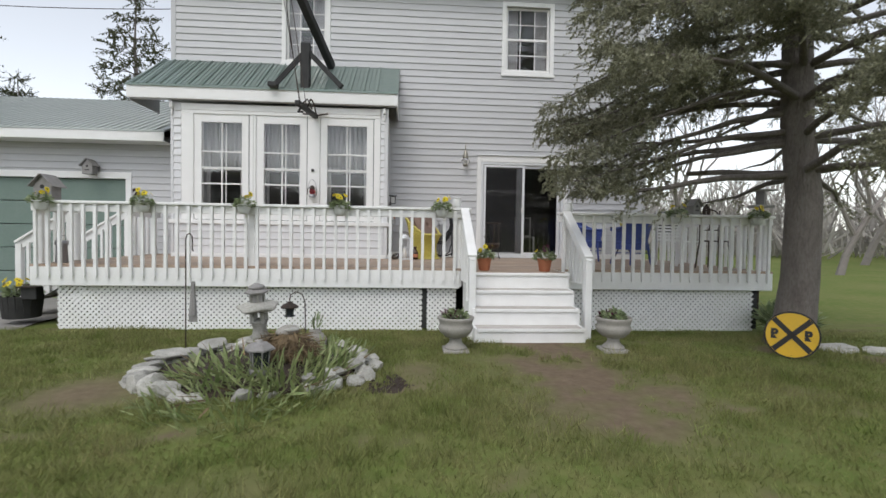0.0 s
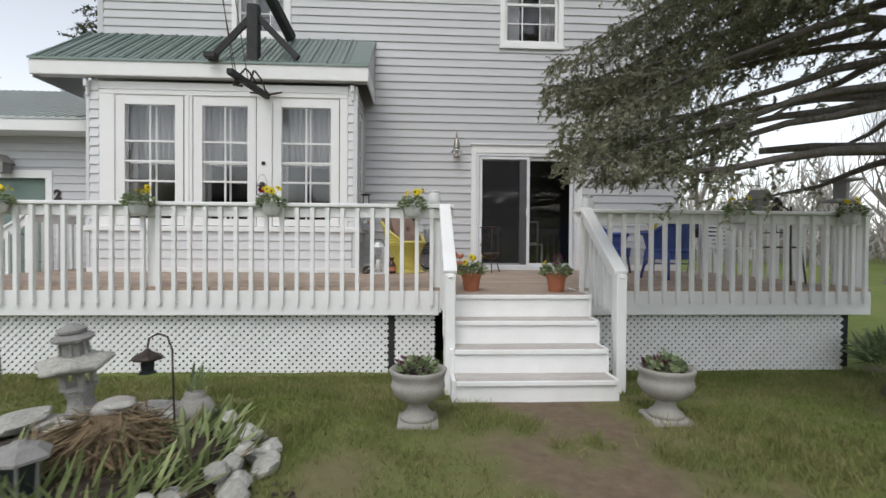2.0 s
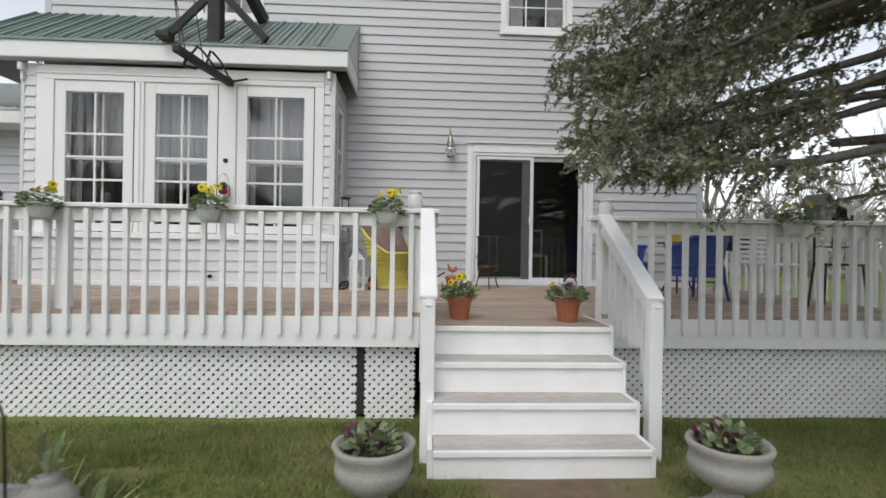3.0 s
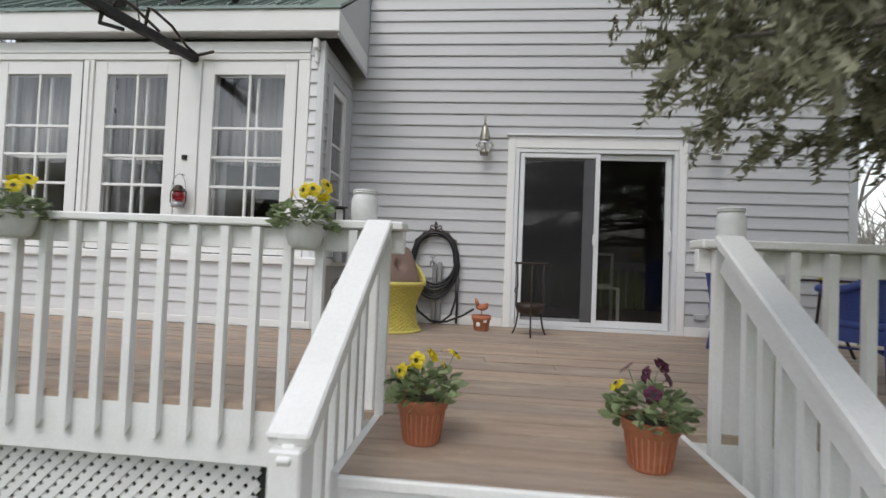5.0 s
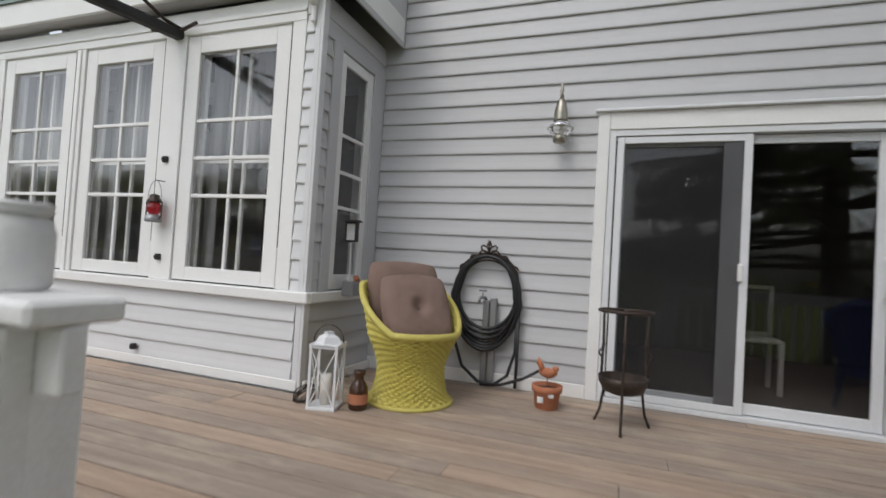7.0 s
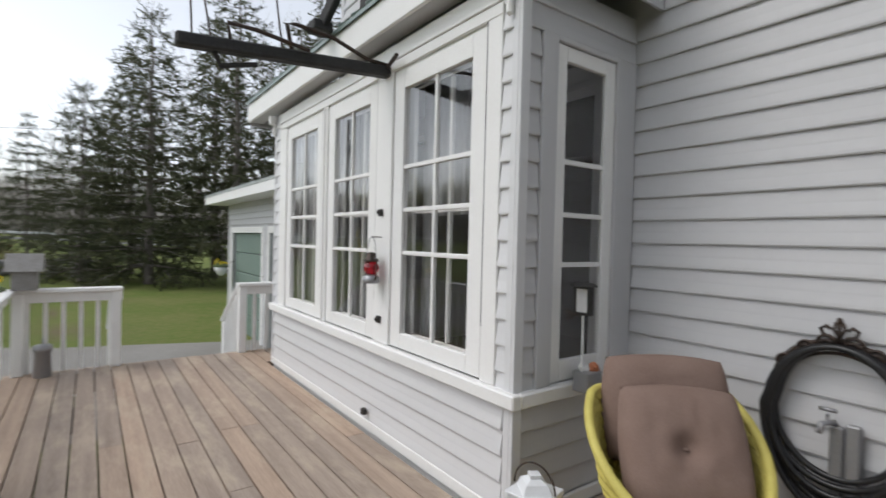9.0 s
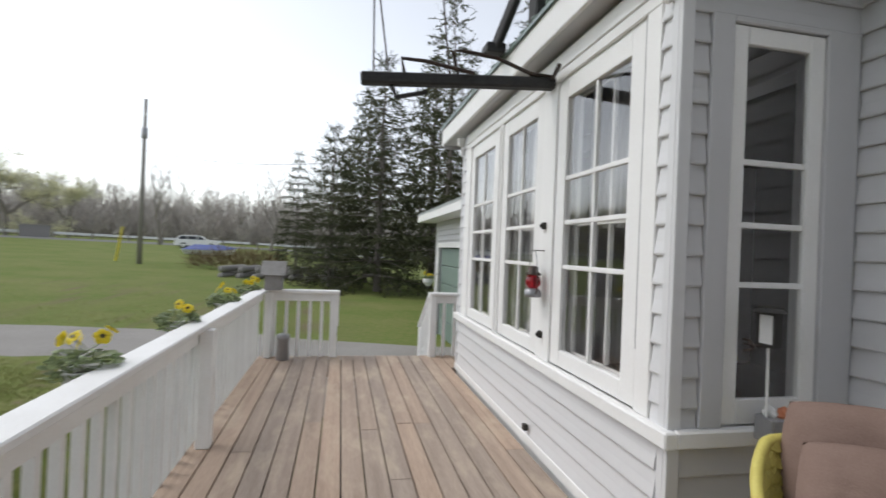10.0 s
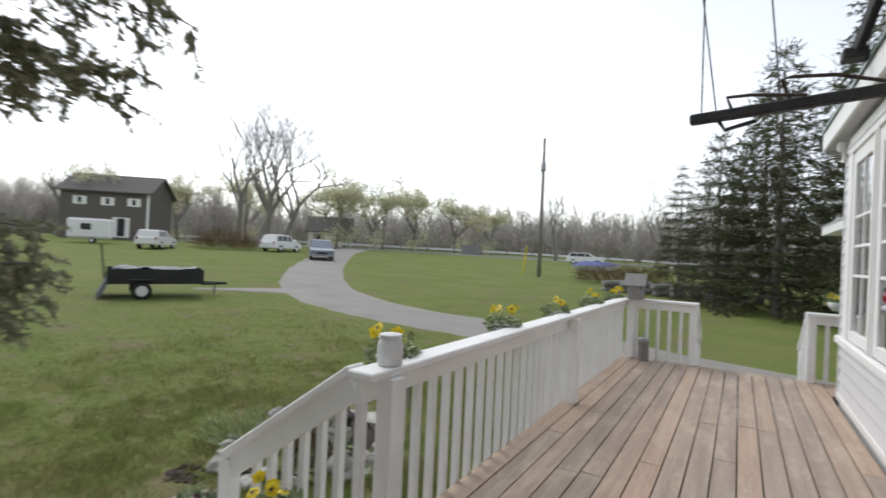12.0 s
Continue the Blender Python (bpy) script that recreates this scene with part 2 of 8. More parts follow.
def deck_mat():
    """Old stained boards: each board between grey-brown and tan, with grain, worn pale streaks and dark knots."""
    m = mat("stained_deck_wood", (0.445, 0.362, 0.296), 0.7, vary=0.25, scale=3.0, fine=34, bump=0.7, tint=(0.215, 0.165, 0.132), per_object=0.10, stretch=(0.3, 7, 1))
    t = m.node_tree
    b = t.nodes["Principled BSDF"]
    src = b.inputs["Base Color"].links[0].from_socket
    info = t.nodes.new("ShaderNodeObjectInfo")
    geo = t.nodes.new("ShaderNodeNewGeometry")
    mp = t.nodes.new("ShaderNodeMapping")
    mp.inputs["Scale"].default_value = (0.8, 2.4, 1)
    t.links.new(geo.outputs["Position"], mp.inputs["Vector"])
    n = t.nodes.new("ShaderNodeTexNoise")
    n.inputs["Scale"].default_value, n.inputs["Detail"].default_value, n.inputs["Roughness"].default_value = 2.2, 9, 0.68
    t.links.new(mp.outputs[0], n.inputs["Vector"])
    worn = t.nodes.new("ShaderNodeMapRange")
    worn.inputs[1].default_value, worn.inputs[2].default_value = 0.50, 0.66
    worn.inputs[3].default_value, worn.inputs[4].default_value = 0.0, 0.55
    t.links.new(n.outputs[0], worn.inputs[0])
    hue = t.nodes.new("ShaderNodeMix")
    hue.data_type, hue.blend_type = "RGBA", "MULTIPLY"
    hue.inputs[7].default_value = (1.06, 0.96, 0.87, 1)
    t.links.new(info.outputs["Random"], hue.inputs[0])
    t.links.new(src, hue.inputs[6])
    mix = t.nodes.new("ShaderNodeMix")
    mix.data_type = "RGBA"
    mix.inputs[7].default_value = (0.56, 0.46, 0.35, 1)
    t.links.new(worn.outputs[0], mix.inputs[0])
    t.links.new(hue.outputs[2], mix.inputs[6])
    t.links.new(mix.outputs[2], b.inputs["Base Color"])
    return m


M_DECK = deck_mat()


def translucent(m, amount):
    """Lets some light through thin leaves."""
    t = m.node_tree
    b = t.nodes["Principled BSDF"]
    tr = t.nodes.new("ShaderNodeBsdfTranslucent")
    t.links.new(b.inputs["Base Color"].links[0].from_socket, tr.inputs["Color"])
    mix = t.nodes.new("ShaderNodeMixShader")
    mix.inputs[0].default_value = amount
    t.links.new(b.outputs[0], mix.inputs[1])
    t.links.new(tr.outputs[0], mix.inputs[2])
    t.links.new(mix.outputs[0], t.nodes["Material Output"].inputs[0])


for m_, f_ in ((M_BLADE, 0.35), (M_LEAF, 0.3), (M_BEDLEAF, 0.3), (M_BUDLEAF, 0.45), (M_PETAL, 0.3), (M_NEEDLE, 0.25), (M_DARKNEEDLE, 0.25), (M_WOODS, 0.35), (M_CURTAIN, 0.4)):
    translucent(m_, f_)


def screen_mat():
    m = bpy.data.materials.new("insect_screen_mesh")
    m.use_nodes = True
    t = m.node_tree
    b = t.nodes["Principled BSDF"]
    b.inputs["Base Color"].default_value, b.inputs["Roughness"].default_value = (0.035, 0.035, 0.037, 1), 0.7
    clear = t.nodes.new("ShaderNodeBsdfTransparent")
    mix = t.nodes.new("ShaderNodeMixShader")
    mix.inputs[0].default_value = 0.22
    t.links.new(clear.outputs[0], mix.inputs[1])
    t.links.new(b.outputs[0], mix.inputs[2])
    t.links.new(mix.outputs[0], t.nodes["Material Output"].inputs[0])
    return m


M_MESH = screen_mat()


# ---- building tools ----
class Mesh:
    """Gathers simple solids into one mesh."""

    def __init__(self):
        self.v, self.f = [], []

    def add(self, v, f):
        n = len(self.v)
        self.v += [tuple(p) for p in v]
        self.f += [tuple(i + n for i in q) for q in f]
        return self

    def box(self, x0, x1, y0, y1, z0, z1, m=None, b=0.0):
        """A box, with its edges cut by b."""
        if b <= 0:
            v = [(x, y, z) for z in (z0, z1) for y in (y0, y1) for x in (x0, x1)]
            f = [(0, 2, 3, 1), (4, 5, 7, 6), (0, 1, 5, 4), (2, 6, 7, 3), (0, 4, 6, 2), (1, 3, 7, 5)]
        else:
            bm = bmesh.new()
            bmesh.ops.create_cube(bm, size=1, matrix=Matrix.LocRotScale(((x0 + x1) / 2, (y0 + y1) / 2, (z0 + z1) / 2), None, (x1 - x0, y1 - y0, z1 - z0)))
            bmesh.ops.bevel(bm, geom=bm.edges[:], offset=min(b, 0.45 * min(abs(x1 - x0), abs(y1 - y0), abs(z1 - z0))), segments=1, affect="EDGES")
            bm.verts.index_update()
            v, f = [p.co.copy() for p in bm.verts], [[q.index for q in k.verts] for k in bm.faces]
            bm.free()
        if m:
            v = [m @ Vector(p) for p in v]
        return self.add(v, f)

    def beam(self, a, b, w, h, bevel=0.0, up=(0, 0, 1)):
        """A rectangular timber from a to b, w wide and h high."""
        a, b = Vector(a), Vector(b)
        z = (b - a).normalized()
        x = z.cross(Vector(up))
        x = x.normalized() if x.length > 1e-4 else Vector((1, 0, 0))
        y = x.cross(z)
        m = Matrix((x, y, z)).transposed().to_4x4()
        m.translation = a
        return self.box(-w / 2, w / 2, -h / 2, h / 2, 0, (b - a).length, m, bevel)

    def tube(self, pts, radii, n=8, caps=True):
        """A round bar along pts."""
        pts = [Vector(p) for p in pts]
        if not hasattr(radii, "__len__"):
            radii = [radii] * len(pts)
        v, f = [], []
        side = None
        for i, p in enumerate(pts):
            d = (pts[min(i + 1, len(pts) - 1)] - pts[max(i - 1, 0)]).normalized()
            if side is None:
                side = d.cross(Vector((0, 0, 1))) if abs(d.z) < 0.9 else d.cross(Vector((1, 0, 0)))
            side = (side - d * side.dot(d)).normalized()
            other = d.cross(side)
            for k in range(n):
                a = 2 * math.pi * k / n
                v.append(p + (side * math.cos(a) + other * math.sin(a)) * radii[i])
        for i in range(len(pts) - 1):
            for k in range(n):
                k2 = (k + 1) % n
                f.append((i * n + k, i * n + k2, (i + 1) * n + k2, (i + 1) * n + k))
        if caps:
            f.append(tuple(range(n - 1, -1, -1)))
            f.append(tuple((len(pts) - 1) * n + k for k in range(n)))
        return self.add(v, f)

    def lathe(self, prof, c=(0, 0, 0), n=24, wob=0.0, closed=True):
        """A turned body: (radius, height) pairs about the upright through c."""
        v, f = [], []
        for r, z in prof:
            for k in range(n):
                a = 2 * math.pi * k / n
                rr = r * (1 + wob * noise.noise(Vector((math.cos(a) * 2, math.sin(a) * 2, z * 6))))
                v.append((c[0] + rr * math.cos(a), c[1] + rr * math.sin(a), c[2] + z))
        for i in range(len(prof) - 1):
            for k in range(n):
                k2 = (k + 1) % n
                f.append((i * n + k, i * n + k2, (i + 1) * n + k2, (i + 1) * n + k))
        if closed:
            f.append(tuple(range(n - 1, -1, -1)))
            f.append(tuple((len(prof) - 1) * n + k for k in range(n)))
        return self.add(v, f)

    def rock(self, c, s, seed=0, rough=0.35, rings=7, seg=10, flat=1.0):
        v, f = [], []
        for i in range(rings + 1):
            th = math.pi * i / rings
            for k in range(seg):
                a = 2 * math.pi * k / seg
                d = Vector((math.sin(th) * math.cos(a), math.sin(th) * math.sin(a), math.cos(th)))
                q = d * (1 + rough * noise.noise(d * 1.3 + Vector((seed * 7.1, seed * 3.3, 0))) + 0.4 * rough * noise.noise(d * 3.5 + Vector((0, seed * 5.7, 0))))
                v.append((c[0] + q.x * s[0], c[1] + q.y * s[1], c[2] + q.z * s[2] * flat))
        for i in range(rings):
            for k in range(seg):
                k2 = (k + 1) % seg
                f.append((i * seg + k, (i + 1) * seg + k, (i + 1) * seg + k2, i * seg + k2))
        return self.add(v, f)

    def data(self, name, smooth=False):
        me = bpy.data.meshes.new(name)
        me.from_pydata(self.v, [], self.f)
        me.update()
        if smooth:
            me.polygons.foreach_set("use_smooth", [True] * len(me.polygons))
        return me


def part(name, mesh, material, parent=None, label="", smooth=False):
    """Links a mesh as one object under its thing or part."""
    me = mesh.data(name, smooth) if isinstance(mesh, Mesh) else mesh
    if material and not me.materials:
        me.materials.append(material)
    ob = new(name, me)
    if parent:
        ob.parent = parent
    if label:
        ob["label"] = label
    return ob


def thing(name, label, category, at=(0, 0, 0), rz=0.0, group="", kind=""):
    """An Empty at a thing's base, which its parts hang under."""
    ob = new(name)
    ob.empty_display_size = 0.1
    ob.matrix_basis = pose(*at, 0, 0, rz)
    return tagged(ob, label, category, group, kind)


def setting(name, mesh, material, label="", category="", smooth=False):
    ob = part(name, mesh, material, None, "", smooth)
    return tagged(ob, label, category, "", "structure")


def ground_z(x, y):
    """The lawn lies level by the house and climbs gently towards the road."""
    d = -0.5 * x - 0.87 * y
    e = 5.0 * math.log1p(math.exp(min((d - 6) / 5.0, 50)))
    e -= 0.9 * 8.0 * math.log1p(math.exp(min((d - 52) / 8.0, 50)))
    w = min(1.0, max(0.0, (y - 4.9) / 1.1))
    return 0.045 * (e - 0.45) - 0.12 * w * w * (3 - 2 * w)

# ---- the house and its deck ----
WALL, BAY, DECK, RAILY = 9.49, 8.55, 0.76, 6.28
HX0, HX1, HZ1 = -4.15, 5.52, 6.45
BX0, BX1 = -3.72, 0.11
COURSE = 0.132


def cut(span, holes):
    """What is left of a span when the holes are taken out."""
    out = [span]
    for h0, h1 in holes:
        nxt = []
        for a, b in out:
            if h1 <= a or h0 >= b:
                nxt.append((a, b))
            else:
                if h0 > a:
                    nxt.append((a, h0))
                if h1 < b:
                    nxt.append((h1, b))
        out = nxt
    return [(a, b) for a, b in out if b - a > 0.01]


def wall_with_holes(x0, x1, y0, y1, z0, z1, holes):
    """A thick wall along x, with openings (x0, x1, z0, z1) through it."""
    me = Mesh()
    levels = sorted({z0, z1, *[min(max(h[k], z0), z1) for h in holes for k in (2, 3)]})
    for a, b in zip(levels, levels[1:]):
        if b - a < 1e-3:
            continue
        mid = (a + b) / 2
        for s, e in cut((x0, x1), [(h[0], h[1]) for h in holes if h[2] < mid < h[3]]):
            me.box(s, e, y0, y1, a, b)
    return me


# one clapboard of unit length: a wedge with a hooked lower lip
clap = Mesh()
PROFILE = ((0.0, -0.004), (-0.020, -0.005), (-0.023, 0.003), (-0.0215, 0.018), (-0.015, 0.058), (-0.014, 0.068), (-0.004, COURSE + 0.012), (0.0, COURSE + 0.012))
clap.add([(x, y, z) for x in (0, 1) for y, z in PROFILE], [tuple(range(8)), tuple(range(15, 7, -1))] + [(i, 8 + i, 8 + (i + 1) % 8, (i + 1) % 8) for i in range(8)])
CLAP = clap.data("clapboard")
CLAP.materials.append(M_SIDING)
BAYCLAP = clap.data("clapboard")
BAYCLAP.materials.append(M_BAYSIDE)


def siding(parent, x0, x1, y, z0, z1, holes=(), face=0, piece=None):
    """Courses of clapboard on a wall; face 0 looks to -y, 90 to +x, -90 to -x."""
    k = 0
    while z0 + k * COURSE < z1 - 0.02:
        z = z0 + k * COURSE
        mid = z + COURSE / 2
        for a, b in cut((x0, x1), [(h[0], h[1]) for h in holes if h[2] < mid < h[3]]):
            ob = part("clapboard", piece or CLAP, None, parent)
            if face == 0:
                ob.matrix_basis = pose(a, y, z) @ Matrix.Diagonal((b - a, 1, 1, 1))
            elif face == 90:
                ob.matrix_basis = pose(y, a, z, 0, 0, 90) @ Matrix.Diagonal((b - a, 1, 1, 1))
            else:
                ob.matrix_basis = pose(y, b, z, 0, 0, -90) @ Matrix.Diagonal((b - a, 1, 1, 1))
        k += 1


DOOR = (1.92, 3.82, DECK, 2.86)
UWL = (-2.03, -1.08, 4.56, 6.02)
UWR = (2.39, 3.47, 4.52, 6.00)


def hole(o, inset):
    return (o[0] + inset, o[1] - inset, o[2] + (inset if o[2] > 1 else 0), o[3] - inset)


house_front = setting("wall_front", wall_with_holes(HX0, HX1, WALL, WALL + 0.18, 0, HZ1, [hole(DOOR, 0.09), hole(UWL, 0.08), hole(UWR, 0.08), (BX0 + 0.12, BX1 - 0.12, DECK, 3.2)]), M_SIDING, "two-storey house front wall in pale grey vinyl siding", "wall")
setting("wall_side_east", Mesh().box(HX1 - 0.18, HX1, WALL + 0.18, WALL + 7.5, 0, HZ1), M_SIDING, "pale grey vinyl side wall of the house", "wall")
setting("wall_side_west", Mesh().box(HX0, HX0 + 0.18, WALL + 0.18, WALL + 7.5, 0, HZ1), M_SIDING, "pale grey vinyl side wall of the house", "wall")
setting("wall_back", Mesh().box(HX0, HX1, WALL + 7.5, WALL + 7.68, 0, HZ1), M_SIDING, "plain back wall of the house", "wall")
siding(house_front, HX0 + 0.08, HX1 - 0.08, WALL, 0.864, HZ1, [(DOOR[0], DOOR[1], DOOR[2], DOOR[3] + 0.03), UWL, UWR, (BX0, BX1, 0, 3.5), (-4.1, 0.30, 3.45, 4.52)])
east = bpy.data.objects["wall_side_east"]
siding(east, WALL + 0.08, WALL + 7.5, HX1, 0.2, HZ1, (), 90)
corner = Mesh()
for x in (HX0, HX1 - 0.09):
    corner.box(x, x + 0.09, WALL - 0.024, WALL - 0.001, 0.1, HZ1, b=0.004)
setting("trim", corner, M_SIDING, "pale grey corner boards of the house", "trim")
setting("baseboard", Mesh().box(BX1 + 0.002, DOOR[0] - 0.002, WALL - 0.03, WALL - 0.001, DECK, DECK + 0.10, b=0.004).box(DOOR[1] + 0.002, HX1, WALL - 0.03, WALL - 0.001, DECK, DECK + 0.10, b=0.004), M_WHITE, "white painted board along the foot of the wall", "trim")
roof = Mesh()
ridge = 9.3
for s in (0, 1):
    y0, y1 = (WALL - 0.45, WALL + 3.84) if s == 0 else (WALL + 8.1, WALL + 3.84)
    roof.add([(HX0 - 0.4, y0, HZ1), (HX1 + 0.4, y0, HZ1), (HX1 + 0.4, y1, ridge), (HX0 - 0.4, y1, ridge), (HX0 - 0.4, y0, HZ1 - 0.12), (HX1 + 0.4, y0, HZ1 - 0.12), (HX1 + 0.4, y1, ridge - 0.12), (HX0 - 0.4, y1, ridge - 0.12)],
             [(0, 1, 2, 3), (7, 6, 5, 4), (0, 4, 5, 1), (1, 5, 6, 2), (2, 6, 7, 3), (3, 7, 4, 0)])
setting("roof", roof, M_ROOF, "green metal gable roof of the house", "roof")
gab = Mesh()
for x in (HX0, HX1 - 0.15):
    gab.add([(x, WALL, HZ1), (x, WALL + 7.68, HZ1), (x, WALL + 3.84, ridge - 0.15), (x + 0.15, WALL, HZ1), (x + 0.15, WALL + 7.68, HZ1), (x + 0.15, WALL + 3.84, ridge - 0.15)], [(0, 1, 2), (5, 4, 3), (0, 3, 4, 1), (1, 4, 5, 2), (2, 5, 3, 0)])
setting("gable", gab, M_SIDING, "pale grey gable ends", "wall")
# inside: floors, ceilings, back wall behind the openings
setting("floor", Mesh().box(HX0 + 0.18, HX1 - 0.18, WALL + 0.18, WALL + 7.5, 0.5, 0.74), M_DARK, "room floor painted dark behind the sliding door", "floor")
setting("ceiling", Mesh().box(HX0 + 0.18, HX1 - 0.18, WALL + 0.18, WALL + 7.5, 3.5, 3.7), M_DARK, "ground floor ceiling painted dark for an unlit room", "ceiling")
setting("wall_inner", Mesh().box(HX0 + 0.18, HX1 - 0.18, WALL + 3.4, WALL + 3.5, 0.74, HZ1).box(0.9, 1.0, WALL + 0.18, WALL + 3.4, 0.74, HZ1), M_DARK, "inner wall painted dark for an unlit room", "wall")


def pane(parent, x0, x1, y, z0, z1, name="pane", material=None, side=None):
    me = Mesh()
    if side is None:
        me.box(x0, x1, y, y + 0.005, z0, z1)
    else:
        me.box(side, side + 0.005, x0, x1, z0, z1)
    ob = part(name, me, material or M_GLASS, parent)
    ob.visible_shadow = False
    return ob


def frame_of(me, x0, x1, y0, y1, z0, z1, w, b=0.004, wb=None):
    """Four boards round an opening."""
    wb = w if wb is None else wb
    me.box(x0, x0 + w, y0, y1, z0, z1, b=b)
    me.box(x1 - w, x1, y0, y1, z0, z1, b=b)
    me.box(x0 + w, x1 - w, y0 + 0.001, y1 - 0.001, z1 - w, z1, b=b)
    me.box(x0 + w, x1 - w, y0 + 0.001, y1 - 0.001, z0, z0 + wb, b=b)
    return me


def upper_window(name, o, label):
    w = thing(name, label, "window", kind="structure")
    part("window_frame", frame_of(Mesh(), o[0], o[1], WALL - 0.035, WALL + 0.02, o[2], o[3], 0.085), M_WHITE, w)
    part("window_sill", Mesh().box(o[0] - 0.02, o[1] + 0.02, WALL - 0.055, WALL - 0.03, o[2] - 0.03, o[2] + 0.02, b=0.004), M_WHITE, w)
    x0, x1, z0, z1 = o[0] + 0.085, o[1] - 0.085, o[2] + 0.085, o[3] - 0.085
    zm = (z0 + z1) / 2
    for a, b, y in ((z0, zm + 0.02, WALL + 0.025), (zm - 0.02, z1, WALL + 0.055)):
        part("sash", frame_of(Mesh(), x0, x1, y, y + 0.03, a, b, 0.045), M_WHITE, w)
        bars = Mesh()
        for i in (1, 2):
            x = x0 + (x1 - x0) * i / 3
            bars.box(x - 0.009, x + 0.009, y + 0.012, y + 0.024, a + 0.045, b - 0.045)
        bars.box(x0 + 0.045, x1 - 0.045, y + 0.013, y + 0.023, (a + b) / 2 - 0.009, (a + b) / 2 + 0.009)
        part("muntin", bars, M_WHITE, w)
        pane(w, x0 + 0.04, x1 - 0.04, y + 0.015, a + 0.04, b - 0.04)
    for i, s in enumerate((0, 1)):
        cur = Mesh()
        n = 14
        for k in range(n):
            xa = (x0 + 0.03 + 0.018 * k) if s == 0 else (x1 - 0.03 - 0.018 * k)
            cur.box(xa - 0.008, xa + 0.008, WALL + 0.13 + 0.015 * (k % 2), WALL + 0.14 + 0.015 * (k % 2), z0, z1)
        part("curtain", cur, M_CURTAIN, w, "white curtain drawn to one side")
    return w


upper_window("window_1", UWL, "white double-hung upper window with small panes")
upper_window("window_2", UWR, "white double-hung upper window with small panes")

# sliding patio door
slider = thing("door_1", "white sliding patio door with dark glass and screen", "door", kind="structure")
x0, x1, z0, z1 = DOOR
cas = Mesh()
cas.box(x0, x0 + 0.085, WALL - 0.04, WALL + 0.02, z0, z1, b=0.005).box(x1 - 0.085, x1, WALL - 0.04, WALL + 0.02, z0, z1, b=0.005)
cas.box(x0 + 0.085, x1 - 0.085, WALL - 0.039, WALL + 0.02, z1 - 0.13, z1, b=0.005)
part("casing", cas, M_WHITE, slider)
part("drip_cap", Mesh().box(x0 - 0.02, x1 + 0.02, WALL - 0.07, WALL - 0.03, z1, z1 + 0.022, b=0.004), M_ALU, slider)
fr = Mesh()
fr.box(x0 + 0.087, x0 + 0.13, WALL - 0.03, WALL + 0.10, z0, z1 - 0.13, b=0.003).box(x1 - 0.13, x1 - 0.087, WALL - 0.03, WALL + 0.10, z0, z1 - 0.13, b=0.003)
fr.box(x0 + 0.13, x1 - 0.13, WALL - 0.029, WALL + 0.10, z1 - 0.175, z1 - 0.131, b=0.003).box(x0 + 0.13, x1 - 0.13, WALL - 0.035, WALL + 0.10, z0 + 0.001, z0 + 0.035, b=0.003)
part("door_frame", fr, M_ALU, slider)
xm = 2.89
scr = frame_of(Mesh(), x0 + 0.14, xm + 0.03, WALL - 0.02, WALL + 0.005, z0 + 0.04, z1 - 0.18, 0.05)
screen_door = part("screen_door", scr, M_ALU, slider)
part("handle", Mesh().box(xm - 0.035, xm - 0.005, WALL - 0.045, WALL - 0.021, 1.68, 1.80, b=0.006), M_WHITE, screen_door)
mesh_ = part("screen", Mesh().box(x0 + 0.19, xm - 0.02, WALL - 0.010, WALL - 0.009, z0 + 0.09, z1 - 0.23), M_MESH, screen_door, "fine dark insect screen")
part("screen_stile", Mesh().box(xm - 0.14, xm - 0.022, WALL - 0.008, WALL + 0.003, z0 + 0.09, z1 - 0.23), M_GREY, screen_door)
for a, b, y in ((x0 + 0.14, xm + 0.03, WALL + 0.055), (xm - 0.03, x1 - 0.14, WALL + 0.02)):
    leaf = part("sliding_leaf", frame_of(Mesh(), a, b, y, y + 0.03, z0 + 0.04, z1 - 0.18, 0.06, wb=0.075), M_ALU, slider)
    pane(leaf, a + 0.05, b - 0.05, y + 0.012, z0 + 0.09, z1 - 0.23)
part("pull_handle", Mesh().tube([(x1 - 0.165, WALL - 0.0, 1.62), (x1 - 0.165, WALL - 0.04, 1.65), (x1 - 0.165, WALL - 0.04, 1.85), (x1 - 0.165, WALL - 0.0, 1.88)], 0.009, 8), M_WHITE, slider)
# a pale chair and table barely seen in the dark room
dim = thing("kitchen_chair", "grey wooden chair in the dim room behind glass", "chair", (3.25, WALL + 1.3, 0.74))
ch = Mesh()
part("seat", Mesh().box(-0.2, 0.2, -0.2, 0.2, 0.43, 0.46, b=0.008), M_GREYWOOD, dim)
for sx in (-0.18, 0.18):
    for sy in (-0.18, 0.18):
        part("leg", Mesh().box(sx - 0.018, sx + 0.018, sy - 0.018, sy + 0.018, 0, 0.43), M_GREYWOOD, dim)
part("backrest", frame_of(Mesh(), -0.2, 0.2, 0.17, 0.2, 0.46, 0.92, 0.035), M_GREYWOOD, dim)

# ---- the glazed bay ----
LEDGE = 1.40
WINS = ((-3.32, -2.36), (-2.23, -1.33), (-1.10, -0.13))
GLZ0, GLZ1 = 1.53, 3.165
bay = setting("wall_bay", wall_with_holes(BX0, BX1 - 0.12, BAY, BAY + 0.12, 0, 3.5, [(w[0], w[1], LEDGE + 0.02, 3.30) for w in WINS]), M_WHITE, "white framed glazed bay wall above clapboards", "wall")
side_bay = setting("wall_bay_side", Mesh(), M_WHITE, "side wall of the glazed bay with a narrow window", "wall")
sm = Mesh()
